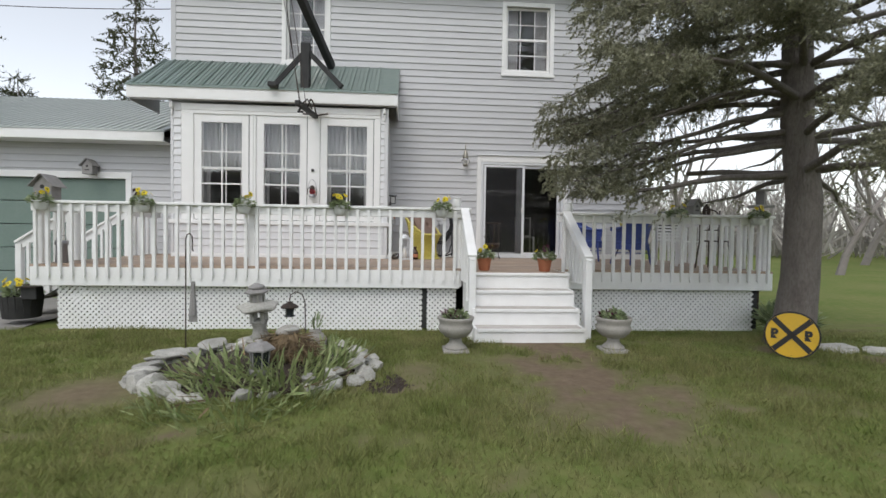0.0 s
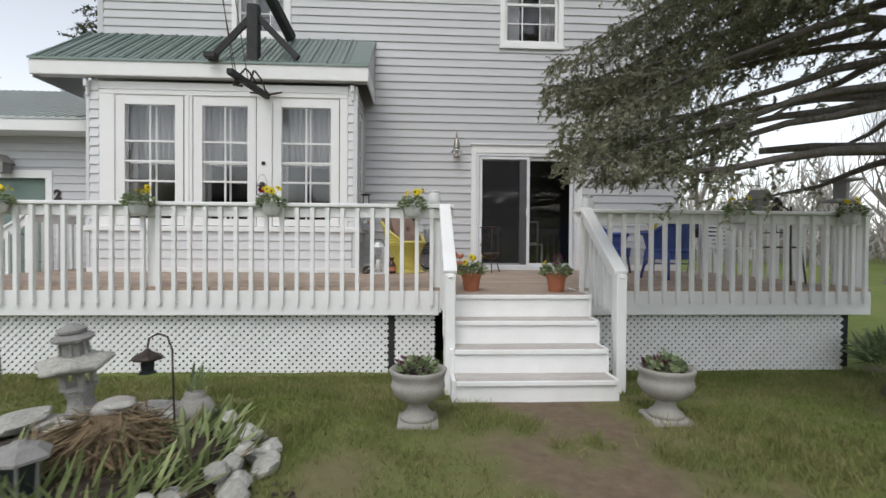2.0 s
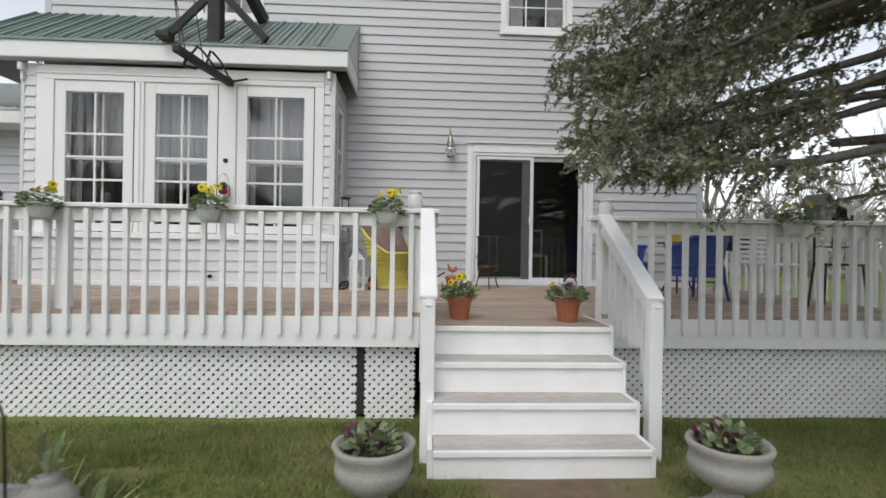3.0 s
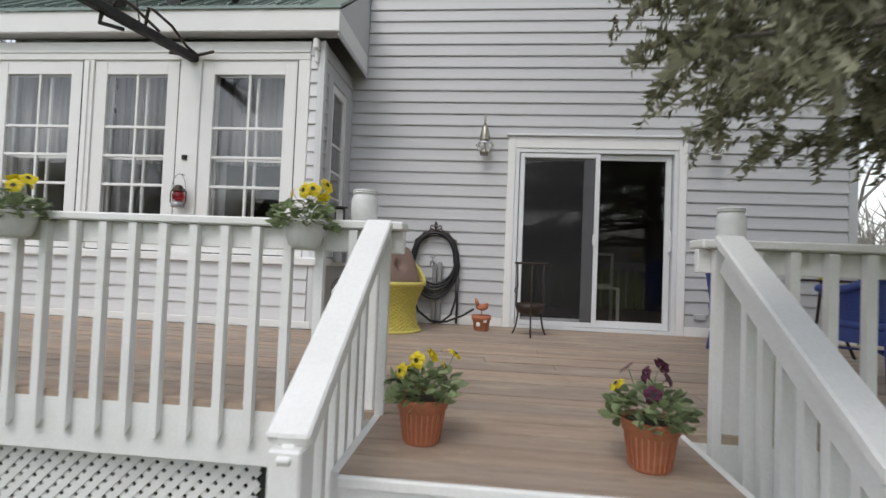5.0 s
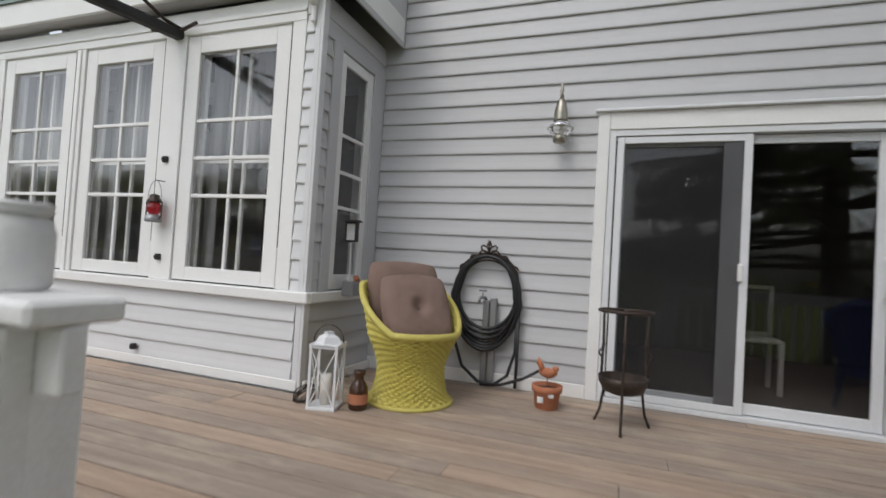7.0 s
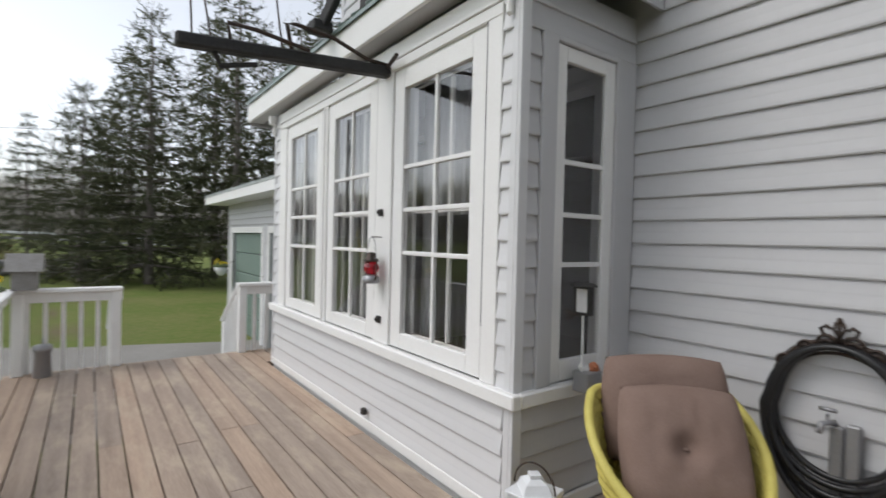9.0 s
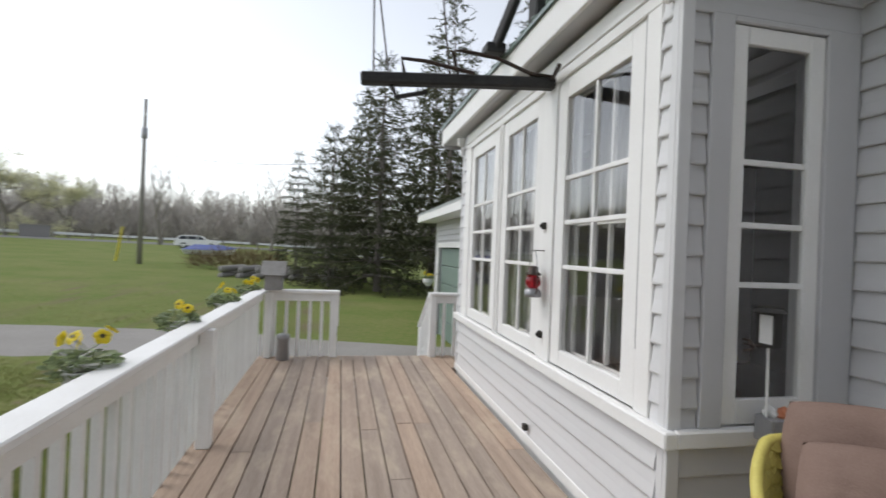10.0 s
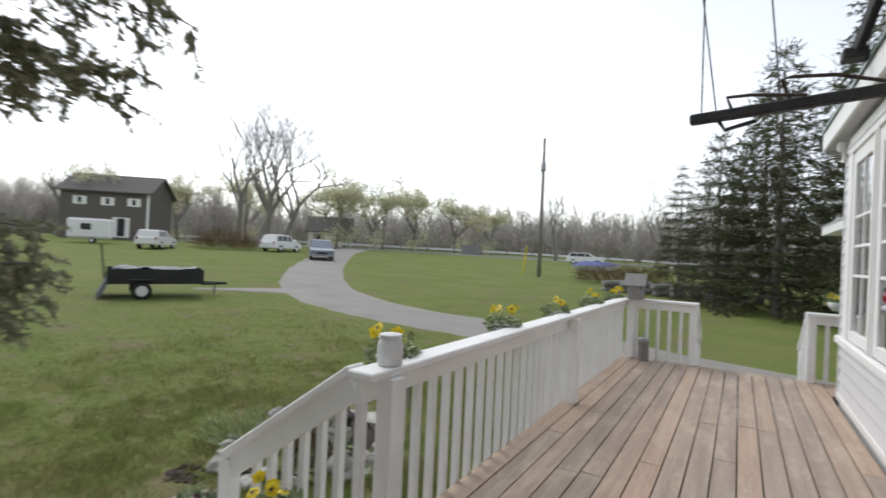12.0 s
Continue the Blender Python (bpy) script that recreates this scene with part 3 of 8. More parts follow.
sm.box(BX1 - 0.12, BX1, BAY, WALL, 0, LEDGE + 0.1).box(BX1 - 0.12, BX1, BAY, 8.80, LEDGE + 0.1, 3.5).box(BX1 - 0.12, BX1, 9.27, WALL, LEDGE + 0.1, 3.5).box(BX1 - 0.12, BX1, 8.80, 9.27, 3.19, 3.5)
side_bay.data = sm.data("wall_bay_side")
# The bay's side takes the greyer tone of M_SIDING.
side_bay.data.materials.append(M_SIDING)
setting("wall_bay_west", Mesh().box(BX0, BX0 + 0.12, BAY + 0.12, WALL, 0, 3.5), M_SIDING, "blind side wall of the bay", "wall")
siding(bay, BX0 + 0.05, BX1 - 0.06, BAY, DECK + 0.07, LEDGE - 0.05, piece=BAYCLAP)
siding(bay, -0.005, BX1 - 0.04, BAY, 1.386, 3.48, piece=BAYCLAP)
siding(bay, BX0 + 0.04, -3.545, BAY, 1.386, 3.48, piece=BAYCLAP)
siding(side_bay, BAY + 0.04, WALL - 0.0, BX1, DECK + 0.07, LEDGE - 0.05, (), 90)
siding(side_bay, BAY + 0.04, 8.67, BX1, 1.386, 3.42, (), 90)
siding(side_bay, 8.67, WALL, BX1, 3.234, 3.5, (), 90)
siding(bpy.data.objects["wall_bay_west"], BAY + 0.04, WALL, BX0, 0.2, 3.4, (), -90)
tr = Mesh()
for xa in (BX1 - 0.045, BX0 - 0.002):
    tr.box(xa, xa + 0.047, BAY - 0.024, BAY - 0.001, DECK, 3.5, b=0.004)
tr.box(BX1 + 0.001, BX1 + 0.024, BAY - 0.024, BAY + 0.04, DECK, 3.5, b=0.004)
setting("trim_bay", tr, M_BAYSIDE, "grey corner boards of the bay", "trim")
setting("baseboard_bay", Mesh().box(BX0, BX1, BAY - 0.03, BAY - 0.001, DECK, DECK + 0.07, b=0.004).box(BX1 + 0.026, BX1 + 0.05, BAY, WALL - 0.03, DECK, DECK + 0.07, b=0.004), M_WHITE, "white board along the foot of the bay", "trim")
setting("ledge", Mesh().box(BX0 - 0.02, BX1 + 0.06, BAY - 0.06, BAY - 0.001, LEDGE - 0.045, LEDGE + 0.03, b=0.008).box(BX1 + 0.001, BX1 + 0.058, BAY + 0.001, WALL - 0.02, LEDGE - 0.045, LEDGE + 0.03, b=0.008), M_WHITE, "white painted window ledge round the bay", "ledge")
board = Mesh()
for xa, xb in ((-3.54, -3.33), (-2.35, -2.24), (-1.325, -1.105), (-0.125, -0.01)):
    board.box(xa, xb, BAY - 0.022, BAY - 0.001, LEDGE + 0.031, 3.32, b=0.004)
board.box(-3.54, -0.01, BAY - 0.024, BAY - 0.001, 3.32, 3.385, b=0.004)
board.box(-3.54, -0.01, BAY - 0.034, BAY - 0.001, 3.386, 3.41, b=0.004)
board.box(-3.54, -0.01, BAY - 0.02, BAY - 0.001, 3.411, 3.50, b=0.004)
board.box(-2.31, -2.28, BAY - 0.036, BAY - 0.022, LEDGE + 0.031, 3.31, b=0.004)
setting("trim_window", board, M_WHITE, "white boards between the bay windows", "trim")


def bay_sash(name, x0, x1, label):
    w = thing(name, label, "window", kind="structure")
    y = BAY - 0.012
    gx0, gx1 = x0 + 0.13, x1 - 0.13
    part("window_frame", frame_of(Mesh(), x0 + 0.006, x1 - 0.006, y, y + 0.05, LEDGE + 0.04, 3.30, 0.124, wb=0.10), M_WHITE, w)
    gz0, gz1 = LEDGE + 0.14, 3.176
    zs = [gz1 - (gz1 - gz0) * f for f in (0.32, 0.495, 0.67)]
    for z in zs:
        part("muntin", Mesh().box(gx0, gx1, y + 0.008, y + 0.040, z - 0.014, z + 0.014, b=0.004), M_WHITE, w)
    part("muntin", Mesh().box((gx0 + gx1) / 2 - 0.013, (gx0 + gx1) / 2 + 0.013, y + 0.009, y + 0.039, gz0, gz1, b=0.004), M_WHITE, w)
    levels = [gz1, *zs, gz0]
    for a, b in zip(levels, levels[1:]):
        for c, d in ((gx0, (gx0 + gx1) / 2), ((gx0 + gx1) / 2, gx1)):
            pane(w, c + 0.002, d - 0.002, y + 0.022, b + 0.002, a - 0.002)
    # the second, inner sash
    inner = frame_of(Mesh(), x0 + 0.05, x1 - 0.05, BAY + 0.085, BAY + 0.115, LEDGE + 0.06, 3.26, 0.07)
    inner.box((gx0 + gx1) / 2 + 0.03, (gx0 + gx1) / 2 + 0.052, BAY + 0.088, BAY + 0.112, gz0, gz1)
    inner.box(gx0 - 0.02, gx1 + 0.02, BAY + 0.089, BAY + 0.111, zs[1] - 0.02, zs[1] + 0.012)
    part("inner_sash", inner, M_WHITE, w)
    # a black strip stands for the dark gap on the hinge side
    part("hinge_gap", Mesh().box(x1 - 0.005, x1 + 0.003, y - 0.004, y + 0.002, LEDGE + 0.32, 3.33), M_BLACK, w)
    return w


bay_sash("window_3", *WINS[0], "tall white bay window with eight panes")
bay_sash("window_4", *WINS[1], "tall white bay casement with eight panes")
bay_sash("window_5", *WINS[2], "tall white bay casement with eight panes")
# narrow side window
sw = thing("window_6", "narrow white side window of the bay", "window", kind="structure")
fm = Mesh()
for a, b, c, d in ((8.675, 8.785, LEDGE + 0.031, 3.23), (9.285, WALL - 0.025, LEDGE + 0.031, 3.23)):
    fm.box(BX1 + 0.001, BX1 + 0.03, a, b, c, d, b=0.004)
fm.box(BX1 + 0.001, BX1 + 0.029, 8.785, 9.285, 3.205, 3.23, b=0.004)
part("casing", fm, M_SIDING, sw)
fm = Mesh()
for a, b, c, d in ((8.79, 8.868, LEDGE + 0.04, 3.20), (9.20, 9.283, LEDGE + 0.04, 3.20), (8.868, 9.20, 3.12, 3.199), (8.868, 9.20, LEDGE + 0.041, LEDGE + 0.15)):
    fm.box(BX1 - 0.02, BX1 + 0.015, a, b, c, d, b=0.004)
part("sash", fm, M_WHITE, sw)
zz = [3.12, 2.60, 2.32, 2.055, LEDGE + 0.15]
for z in zz[1:4]:
    part("muntin", Mesh().box(BX1 - 0.015, BX1 + 0.008, 8.868, 9.20, z - 0.013, z + 0.013, b=0.003), M_WHITE, sw)
for a, b in zip(zz, zz[1:]):
    pane(sw, 8.863, 9.205, 0, b + 0.002, a - 0.002, side=BX1 - 0.01)
part("hinge_gap", Mesh().box(BX1 + 0.016, BX1 + 0.020, 8.784, 8.791, LEDGE + 0.12, 3.21), M_BLACK, sw)
# bay room inside
setting("floor_bay", Mesh().box(BX0 + 0.12, BX1 - 0.12, BAY + 0.12, WALL + 0.18, 0.6, 0.745), M_ROOM, "floor inside the bay", "floor")
setting("ceiling_bay", Mesh().box(BX0 + 0.12, BX1 - 0.12, BAY + 0.12, WALL, 3.36, 3.42), M_ROOM, "pale ceiling inside the bay", "ceiling")


def curtain(x0, x1, y, z0, z1, label):
    me = Mesh()
    n = int((x1 - x0) / 0.012)
    v = []
    for k in range(n + 1):
        x = x0 + (x1 - x0) * k / n
        w = 0.022 * math.sin(k * 0.9) + 0.008 * math.sin(k * 2.3 + 1)
        v += [(x, y + w, z0), (x, y + w * 0.6, z1)]
    me.add(v, [(2 * k, 2 * k + 2, 2 * k + 3, 2 * k + 1) for k in range(n)])
    ob = part("curtain", me, M_CURTAIN, None, "", True)
    mod = ob.modifiers.new("thickness", "SOLIDIFY")
    mod.thickness = 0.004
    return tagged(ob, label, "curtain", "curtains in the bay")


for a, b in ((-3.24, -3.12), (-2.58, -2.46), (-2.16, -2.06), (-1.52, -1.41), (-1.04, -0.93), (-0.32, -0.21)):
    curtain(a, b, BAY + 0.20, 0.9, 3.3, "sheer white curtain hanging inside the bay window")
for a, b in ((-3.26, -2.44), (-2.18, -1.39), (-1.05, -0.19)):
    curtain(a, b, BAY + 0.27, 2.34, 3.3, "pale sheer valance hanging inside the bay window")
# bay roof
br = Mesh()
RX0, RX1, RY0, RZ0, RZ1 = -4.42, 0.31, 8.38, 3.775, 4.55


def slab(me, a, b, c, d, th):
    v = [Vector(p) for p in (a, b, c, d)]
    me.add([*v, *[p - Vector((0, 0, th)) for p in v]], [(0, 1, 2, 3), (7, 6, 5, 4), (0, 4, 5, 1), (1, 5, 6, 2), (2, 6, 7, 3), (3, 7, 4, 0)])


slab(br, (RX0, RY0, RZ0), (RX1, RY0, RZ0), (RX1, WALL - 0.02, RZ1), (RX0 + 0.15, WALL - 0.02, RZ1), 0.03)
for k in range(19):
    x = RX0 + 0.12 + k * 0.235
    if x < RX1 - 0.05:
        br.beam((x, RY0, RZ0 + 0.012), (max(x, RX0 + 0.17), WALL - 0.03, RZ1 + 0.012), 0.03, 0.03, 0.008)
for k in range(19 * 3):
    x = RX0 + 0.06 + k * 0.078
    if x < RX1 - 0.03:
        br.beam((x, RY0, RZ0 + 0.003), (max(x, RX0 + 0.17), WALL - 0.03, RZ1 + 0.003), 0.012, 0.012)
setting("roof_bay", br, M_ROOF, "green ribbed metal roof over the bay", "roof")
fa = Mesh().box(RX0 + 0.01, RX1 - 0.01, RY0 + 0.02, RY0 + 0.05, 3.54, 3.755, b=0.006)
fa.box(RX1 - 0.045, RX1 - 0.012, RY0 + 0.051, BAY + 0.9, 3.54, 3.74, b=0.006)
setting("fascia", fa, M_WHITE, "peeling white fascia board under the bay roof", "trim")
sf = Mesh().box(RX0 + 0.02, RX1 - 0.05, RY0 + 0.052, BAY + 0.02, 3.545, 3.56)
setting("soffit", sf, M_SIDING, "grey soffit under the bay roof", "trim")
end = Mesh()
for x in (RX1 - 0.03, RX0 + 0.04):
    end.add([(x, RY0 + 0.05, 3.745), (x, WALL - 0.02, RZ1 - 0.04), (x, WALL - 0.02, 3.50), (x, RY0 + 0.05, 3.50), (x + 0.015, RY0 + 0.05, 3.745), (x + 0.015, WALL - 0.02, RZ1 - 0.04), (x + 0.015, WALL - 0.02, 3.50), (x + 0.015, RY0 + 0.05, 3.50)],
            [(0, 1, 2, 3), (7, 6, 5, 4), (0, 4, 5, 1), (1, 5, 6, 2), (2, 6, 7, 3), (3, 7, 4, 0)])
setting("roof_cheek", end, M_SIDING, "grey end boards under the bay roof", "trim")
brk = Mesh()
for x in (BX1 - 0.05, BX0 + 0.03):
    brk.box(x - 0.025, x + 0.025, BAY - 0.10, BAY - 0.025, 3.40, 3.50, b=0.01).box(x - 0.018, x + 0.018, BAY - 0.06, BAY - 0.025, 3.28, 3.40, b=0.01)
setting("bracket", brk, M_WHITE, "small white carved eave brackets", "trim")

# ---- the deck ----
PLANK = Mesh().box(0, 1, 0, 0.1335, -0.036, 0, b=0.0).data("plank")
PLANK.materials.append(M_DECK)
DX0, DX1 = -4.42, 5.84
deck = thing("deck", "brown stained plank deck with white fascia", "deck", kind="structure")
for joist in ((DX0 + 0.05, DX1 - 0.05, 6.24, 6.28), (DX0 + 0.05, DX1 - 0.05, WALL - 0.06, WALL - 0.02), (DX0 + 0.05, DX0 + 0.09, 6.29, WALL - 0.07), (DX1 - 0.09, DX1 - 0.05, 6.29, WALL - 0.07)):
    part("joist", Mesh().box(*joist, 0.52, 0.722), M_GREYWOOD, deck)
for rim in ((DX0, 1.24, 6.195, 6.235), (2.57, DX1, 6.195, 6.235), (DX1 - 0.045, DX1, 6.24, WALL), (DX0, DX0 + 0.04, 6.24, WALL)):
    part("fascia", Mesh().box(*rim, 0.48, 0.735, b=0.006), M_RAIL, deck, "white painted rim board")
for px, py in ((0.76, 6.32), (1.15, 6.32), (2.66, 6.32), (5.66, 6.32), (-4.1, 6.32), (-1.6, 6.32)):
    part("post", Mesh().box(px - 0.045, px + 0.045, py, py + 0.09, -0.1, 0.52, b=0.004), M_BLACK, deck, "dark tarred deck post")


def trellis(x0, x1, z0, z1, y):
    t = thing("lattice", "white diagonal garden lattice screening the deck's underside", "lattice", (0, 0, 0), group="lattice under the deck")
    fr_ = Mesh()
    for s, dy in ((1, 0.0), (-1, 0.008)):
        c = -(z1 - z0)
        while c < x1 - x0:
            # strip from (x0+c, z0) rising to the other side, clipped to the panel
            xa, xb = max(0, c), min(x1 - x0, c + (z1 - z0))
            if xb - xa > 0.02:
                za, zb = xa - c, xb - c
                pa, pb = (x0 + xa, za), (x0 + xb, zb)
                if s < 0:
                    pa, pb = (pa[0], (z1 - z0) - pa[1]), (pb[0], (z1 - z0) - pb[1])
                a, b = Vector((pa[0], y + dy, z0 + pa[1])), Vector((pb[0], y + dy, z0 + pb[1]))
                L = (b - a).length
                ob = part("slat", SLAT, None, t)
                ang = math.degrees(math.atan2(b.z - a.z, b.x - a.x))
                ob.matrix_basis = pose(a.x, a.y, a.z, 0, -ang, 0) @ Matrix.Diagonal((L, 1, 1, 1))
            c += 0.075
    return t


SLAT = Mesh().box(0, 1, -0.0035, 0.0035, -0.0172, 0.0172).data("slat")
SLAT.materials.append(M_RAIL)
trellis(DX0 + 0.28, 0.72, -0.15, 0.53, 6.30)
trellis(0.80, 1.20, -0.15, 0.53, 6.30)
trellis(2.72, 5.62, -0.15, 0.53, 6.30)
# Near-black sheet behind the lattice paints in the shade under the deck.
setting("underside", Mesh().box(DX0 + 0.3, 5.6, 7.2, 7.25, -0.1, 0.7), M_DARK, "dark sheet standing for the shade under the deck", "wall")

# railings
BAL = Mesh()
BAL.box(-0.019, 0.019, -0.019, 0.019, 0, 1, b=0.0)
BAL.v = [(x, y, z + (0.035 * (-y / 0.019 * 0.5 + 0.5) * -1 + 0.0 if z == 0 else 0)) for x, y, z in BAL.v]
BAL = BAL.data("baluster")
BAL.materials.append(M_RAIL)
RT, RT2 = 1.600, 1.570  # the deck sags a little past the steps


def rail_run(name, a, b, label, zlow=0.60, out=(0, -1), top=None):
    """A level railing from a to b: cap, board under it and balusters on the outside."""
    top = top or RT
    r = thing(name, label, "railing", group="deck railings")
    a, b = Vector((*a, 0)), Vector((*b, 0))
    d = (b - a).normalized()
    o = Vector((*out, 0))
    L = (b - a).length
    part("cap", Mesh().beam(a + Vector((0, 0, top - 0.019)), b + Vector((0, 0, top - 0.019)), 0.145, 0.038, 0.007), M_RAIL, r)
    part("top_board", Mesh().beam(a + o * 0.005 + Vector((0, 0, top - 0.09)), b + o * 0.005 + Vector((0, 0, top - 0.09)), 0.036, 0.10, 0.004), M_RAIL, r)
    n = max(2, round(L / 0.148))
    ang = math.degrees(math.atan2(o.x, -o.y))
    for k in range(n):
        p = a + d * ((k + 0.5) * L / n) + o * 0.044
        ob = part("baluster", BAL, None, r)
        ob.matrix_basis = pose(p.x, p.y, zlow, 0, 0, ang + random.uniform(-1.5, 1.5)) @ Matrix.Diagonal((1, 1, top - 0.042 - zlow, 1))
    return r


def post(parent, x, y, z0, z1, w=0.09):
    return part("post", Mesh().box(x - w / 2, x + w / 2, y - w / 2, y + w / 2, z0, z1, b=0.006), M_RAIL, parent)


front_l = rail_run("railing", (DX0 + 0.02, RAILY - 0.06), (1.385, RAILY - 0.06), "white painted wooden deck railing with square balusters", 0.62, (0, -1))
post(front_l, DX0 + 0.075, 6.30, DECK, RT - 0.04)
post(front_l, 1.225, 6.27, 0.5, RT - 0.04)
post(front_l, -1.6, 6.285, DECK, RT - 0.04)
front_r = rail_run("railing", (2.63, RAILY - 0.06), (DX1 - 0.02, RAILY - 0.06), "white painted wooden deck railing with square balusters", 0.62, (0, -1), RT2)
post(front_r, 2.80, 6.27, 0.5, RT2 - 0.04)
post(front_r, DX1 - 0.075, 6.30, DECK, RT2 - 0.04)
side_r = rail_run("railing", (DX1 - 0.04, RAILY + 0.015), (DX1 - 0.04, WALL - 0.03), "white painted wooden deck railing with square balusters", 0.62, (1, 0), RT2)
side_l = rail_run("railing", (DX0 + 0.06, RAILY + 0.015), (DX0 + 0.06, 7.15), "short white railing beside the gap to the side steps", 0.76, (-1, 0))
post(side_l, DX0 + 0.06, 7.09, DECK, RT - 0.04)
side_l2 = rail_run("railing", (DX0 + 0.06, 8.30), (DX0 + 0.06, WALL - 0.03), "short white railing between the side steps and the house", 0.76, (-1, 0))
post(side_l2, DX0 + 0.06, 8.36, DECK, RT - 0.04)

# front steps
SX0, SX1 = 1.32, 2.56
steps = thing("front_steps", "white wooden front steps with worn brown treads", "stairs", kind="structure")
NOSE = (4.92, 5.13, 5.34, 5.55)
STEPZ = (0.165, 0.36, 0.558, DECK)
for k, y in enumerate(NOSE):
    z, rise = STEPZ[k], STEPZ[k] - (STEPZ[k - 1] if k else -0.02)
    back = NOSE[k + 1] + 0.03 if k < 3 else 6.19
    part("riser", Mesh().box(SX0, SX1, y + 0.025, y + 0.045, z - rise - (0.05 if k == 0 else 0), z - 0.036, b=0.003), M_RAIL, steps)
    if k < 3:
        part("tread", Mesh().box(SX0 + 0.002, SX1 - 0.002, y + 0.022, back, z - 0.035, z, b=0.004), M_TREAD, steps, "worn brown tread")
        part("nosing", Mesh().box(SX0, SX1, y, y + 0.021, z - 0.038, z, b=0.005), M_RAIL, steps)
    part("stringer", Mesh().box(SX0 - 0.03, SX0 - 0.001, y + 0.03, 6.19, z - rise - (0.05 if k == 0 else 0), z - 0.002), M_RAIL, steps)
    part("stringer", Mesh().box(SX1 + 0.001, SX1 + 0.03, y + 0.03, 6.19, z - rise - (0.05 if k == 0 else 0), z - 0.002), M_RAIL, steps)
part("nosing", Mesh().box(SX0, SX1, 5.55, 5.572, DECK - 0.04, DECK - 0.003, b=0.005), M_RAIL, steps)


def stair_rail(x, inner, top_z):
    r = thing("stair_railing", "white sloping stair railing with square balusters", "railing", group="stair railings")
    top, low = Vector((x, 6.12, top_z - 0.012)), Vector((x, 5.23, 0.975))
    part("cap", Mesh().beam(top, low, 0.112, 0.04, 0.007), M_RAIL, r)
    part("top_board", Mesh().beam(top - Vector((0, 0, 0.085)), low - Vector((0, 0, 0.085)), 0.036, 0.12, 0.004), M_RAIL, r)
    post(r, x, 5.25, -0.1, 0.96, 0.085)
    for k in range(6):
        f = (k + 0.6) / 6.6
        y = 6.08 + (5.32 - 6.08) * f
        zt = top_z - 0.056 + (0.987 - top_z) * (6.12 - y) / 0.89
        zb = (DECK if y > 5.55 else STEPZ[max(0, sum(1 for n in NOSE if n < y) - 1)]) - 0.12
        ob = part("baluster", BAL, None, r)
        ob.matrix_basis = pose(x + inner * 0.03, y, zb) @ Matrix.Diagonal((1, 1, zt - zb, 1))
    return r


stair_rail(1.29, -1, RT)
stair_rail(2.715, 1, RT2 + 0.012)

# side steps down to the drive
side = thing("side_steps", "white wooden side steps down to the gravel", "stairs", kind="structure")
for k in range(3):
    z = DECK * (3 - k) / 4
    xa = DX0 - 0.02 - 0.27 * k
    part("tread", Mesh().box(xa - 0.28, xa, 7.13, 8.33, z - 0.035, z, b=0.004), M_TREAD, side)
    part("riser", Mesh().box(xa - 0.02, xa - 0.001, 7.131, 8.329, z, z + DECK / 4 - 0.036), M_RAIL, side)
part("stringer", Mesh().beam((DX0, 7.11, 0.62), (DX0 - 0.92, 7.11, 0.08), 0.03, 0.22), M_RAIL, side)
part("stringer", Mesh().beam((DX0, 8.35, 0.62), (DX0 - 0.92, 8.35, 0.08), 0.03, 0.22), M_RAIL, side)
for y in (7.09, 8.36):
    r = thing("stair_railing", "white sloping stair railing with square balusters", "railing", group="stair railings")
    part("cap", Mesh().beam((DX0 + 0.04, y, RT - 0.02), (DX0 - 0.82, y, 1.02), 0.12, 0.035, 0.006), M_RAIL, r)
    part("top_board", Mesh().beam((DX0 + 0.04, y, RT - 0.10), (DX0 - 0.82, y, 0.94), 0.03, 0.10, 0.004), M_RAIL, r)
    post(r, DX0 - 0.78, y, -0.05, 1.0, 0.085)
    for k in range(5):
        x = DX0 - 0.08 - 0.14 * k
        ob = part("baluster", BAL, None, r)
        zt = RT - 0.06 + (x - DX0 - 0.04) * 0.73
        ob.matrix_basis = pose(x, y - 0.03, zt - 0.95) @ Matrix.Diagonal((1, 1, 0.93, 1))

# ---- the garage wing ----
GY, GX0 = 9.75, -11.4
GDOOR = ((-7.95, -5.15, -0.1, 2.24), (-11.0, -8.5, -0.1, 2.24))
garage = setting("wall_garage", wall_with_holes(GX0, HX0, GY, GY + 0.15, -0.1, 3.1, GDOOR), M_SIDING, "pale grey clapboard garage front", "wall")
siding(garage, GX0 + 0.05, HX0 - 0.001, GY, 0.05, 3.1, [(d[0] - 0.1, d[1] + 0.1, -1, d[3] + 0.12) for d in GDOOR])
setting("wall_garage_side", Mesh().box(GX0 - 0.15, GX0, GY, GY + 7, -0.1, 3.1), M_SIDING, "garage side wall", "wall")
setting("wall_garage_back", Mesh().box(GX0, HX0, GY + 6.85, GY + 7, -0.1, 3.1), M_SIDING, "garage back wall", "wall")
gr = Mesh()
slab(gr, (GX0 - 0.5, GY - 0.5, 3.14), (HX0 - 0.02, GY - 0.5, 3.14), (HX0 - 0.02, GY + 3.0, 4.55), (GX0 - 0.5, GY + 3.0, 4.55), 0.03)
slab(gr, (GX0 - 0.5, GY + 3.0, 4.55), (HX0 - 0.02, GY + 3.0, 4.55), (HX0 - 0.02, GY + 7.3, 3.0), (GX0 - 0.5, GY + 7.3, 3.0), 0.03)
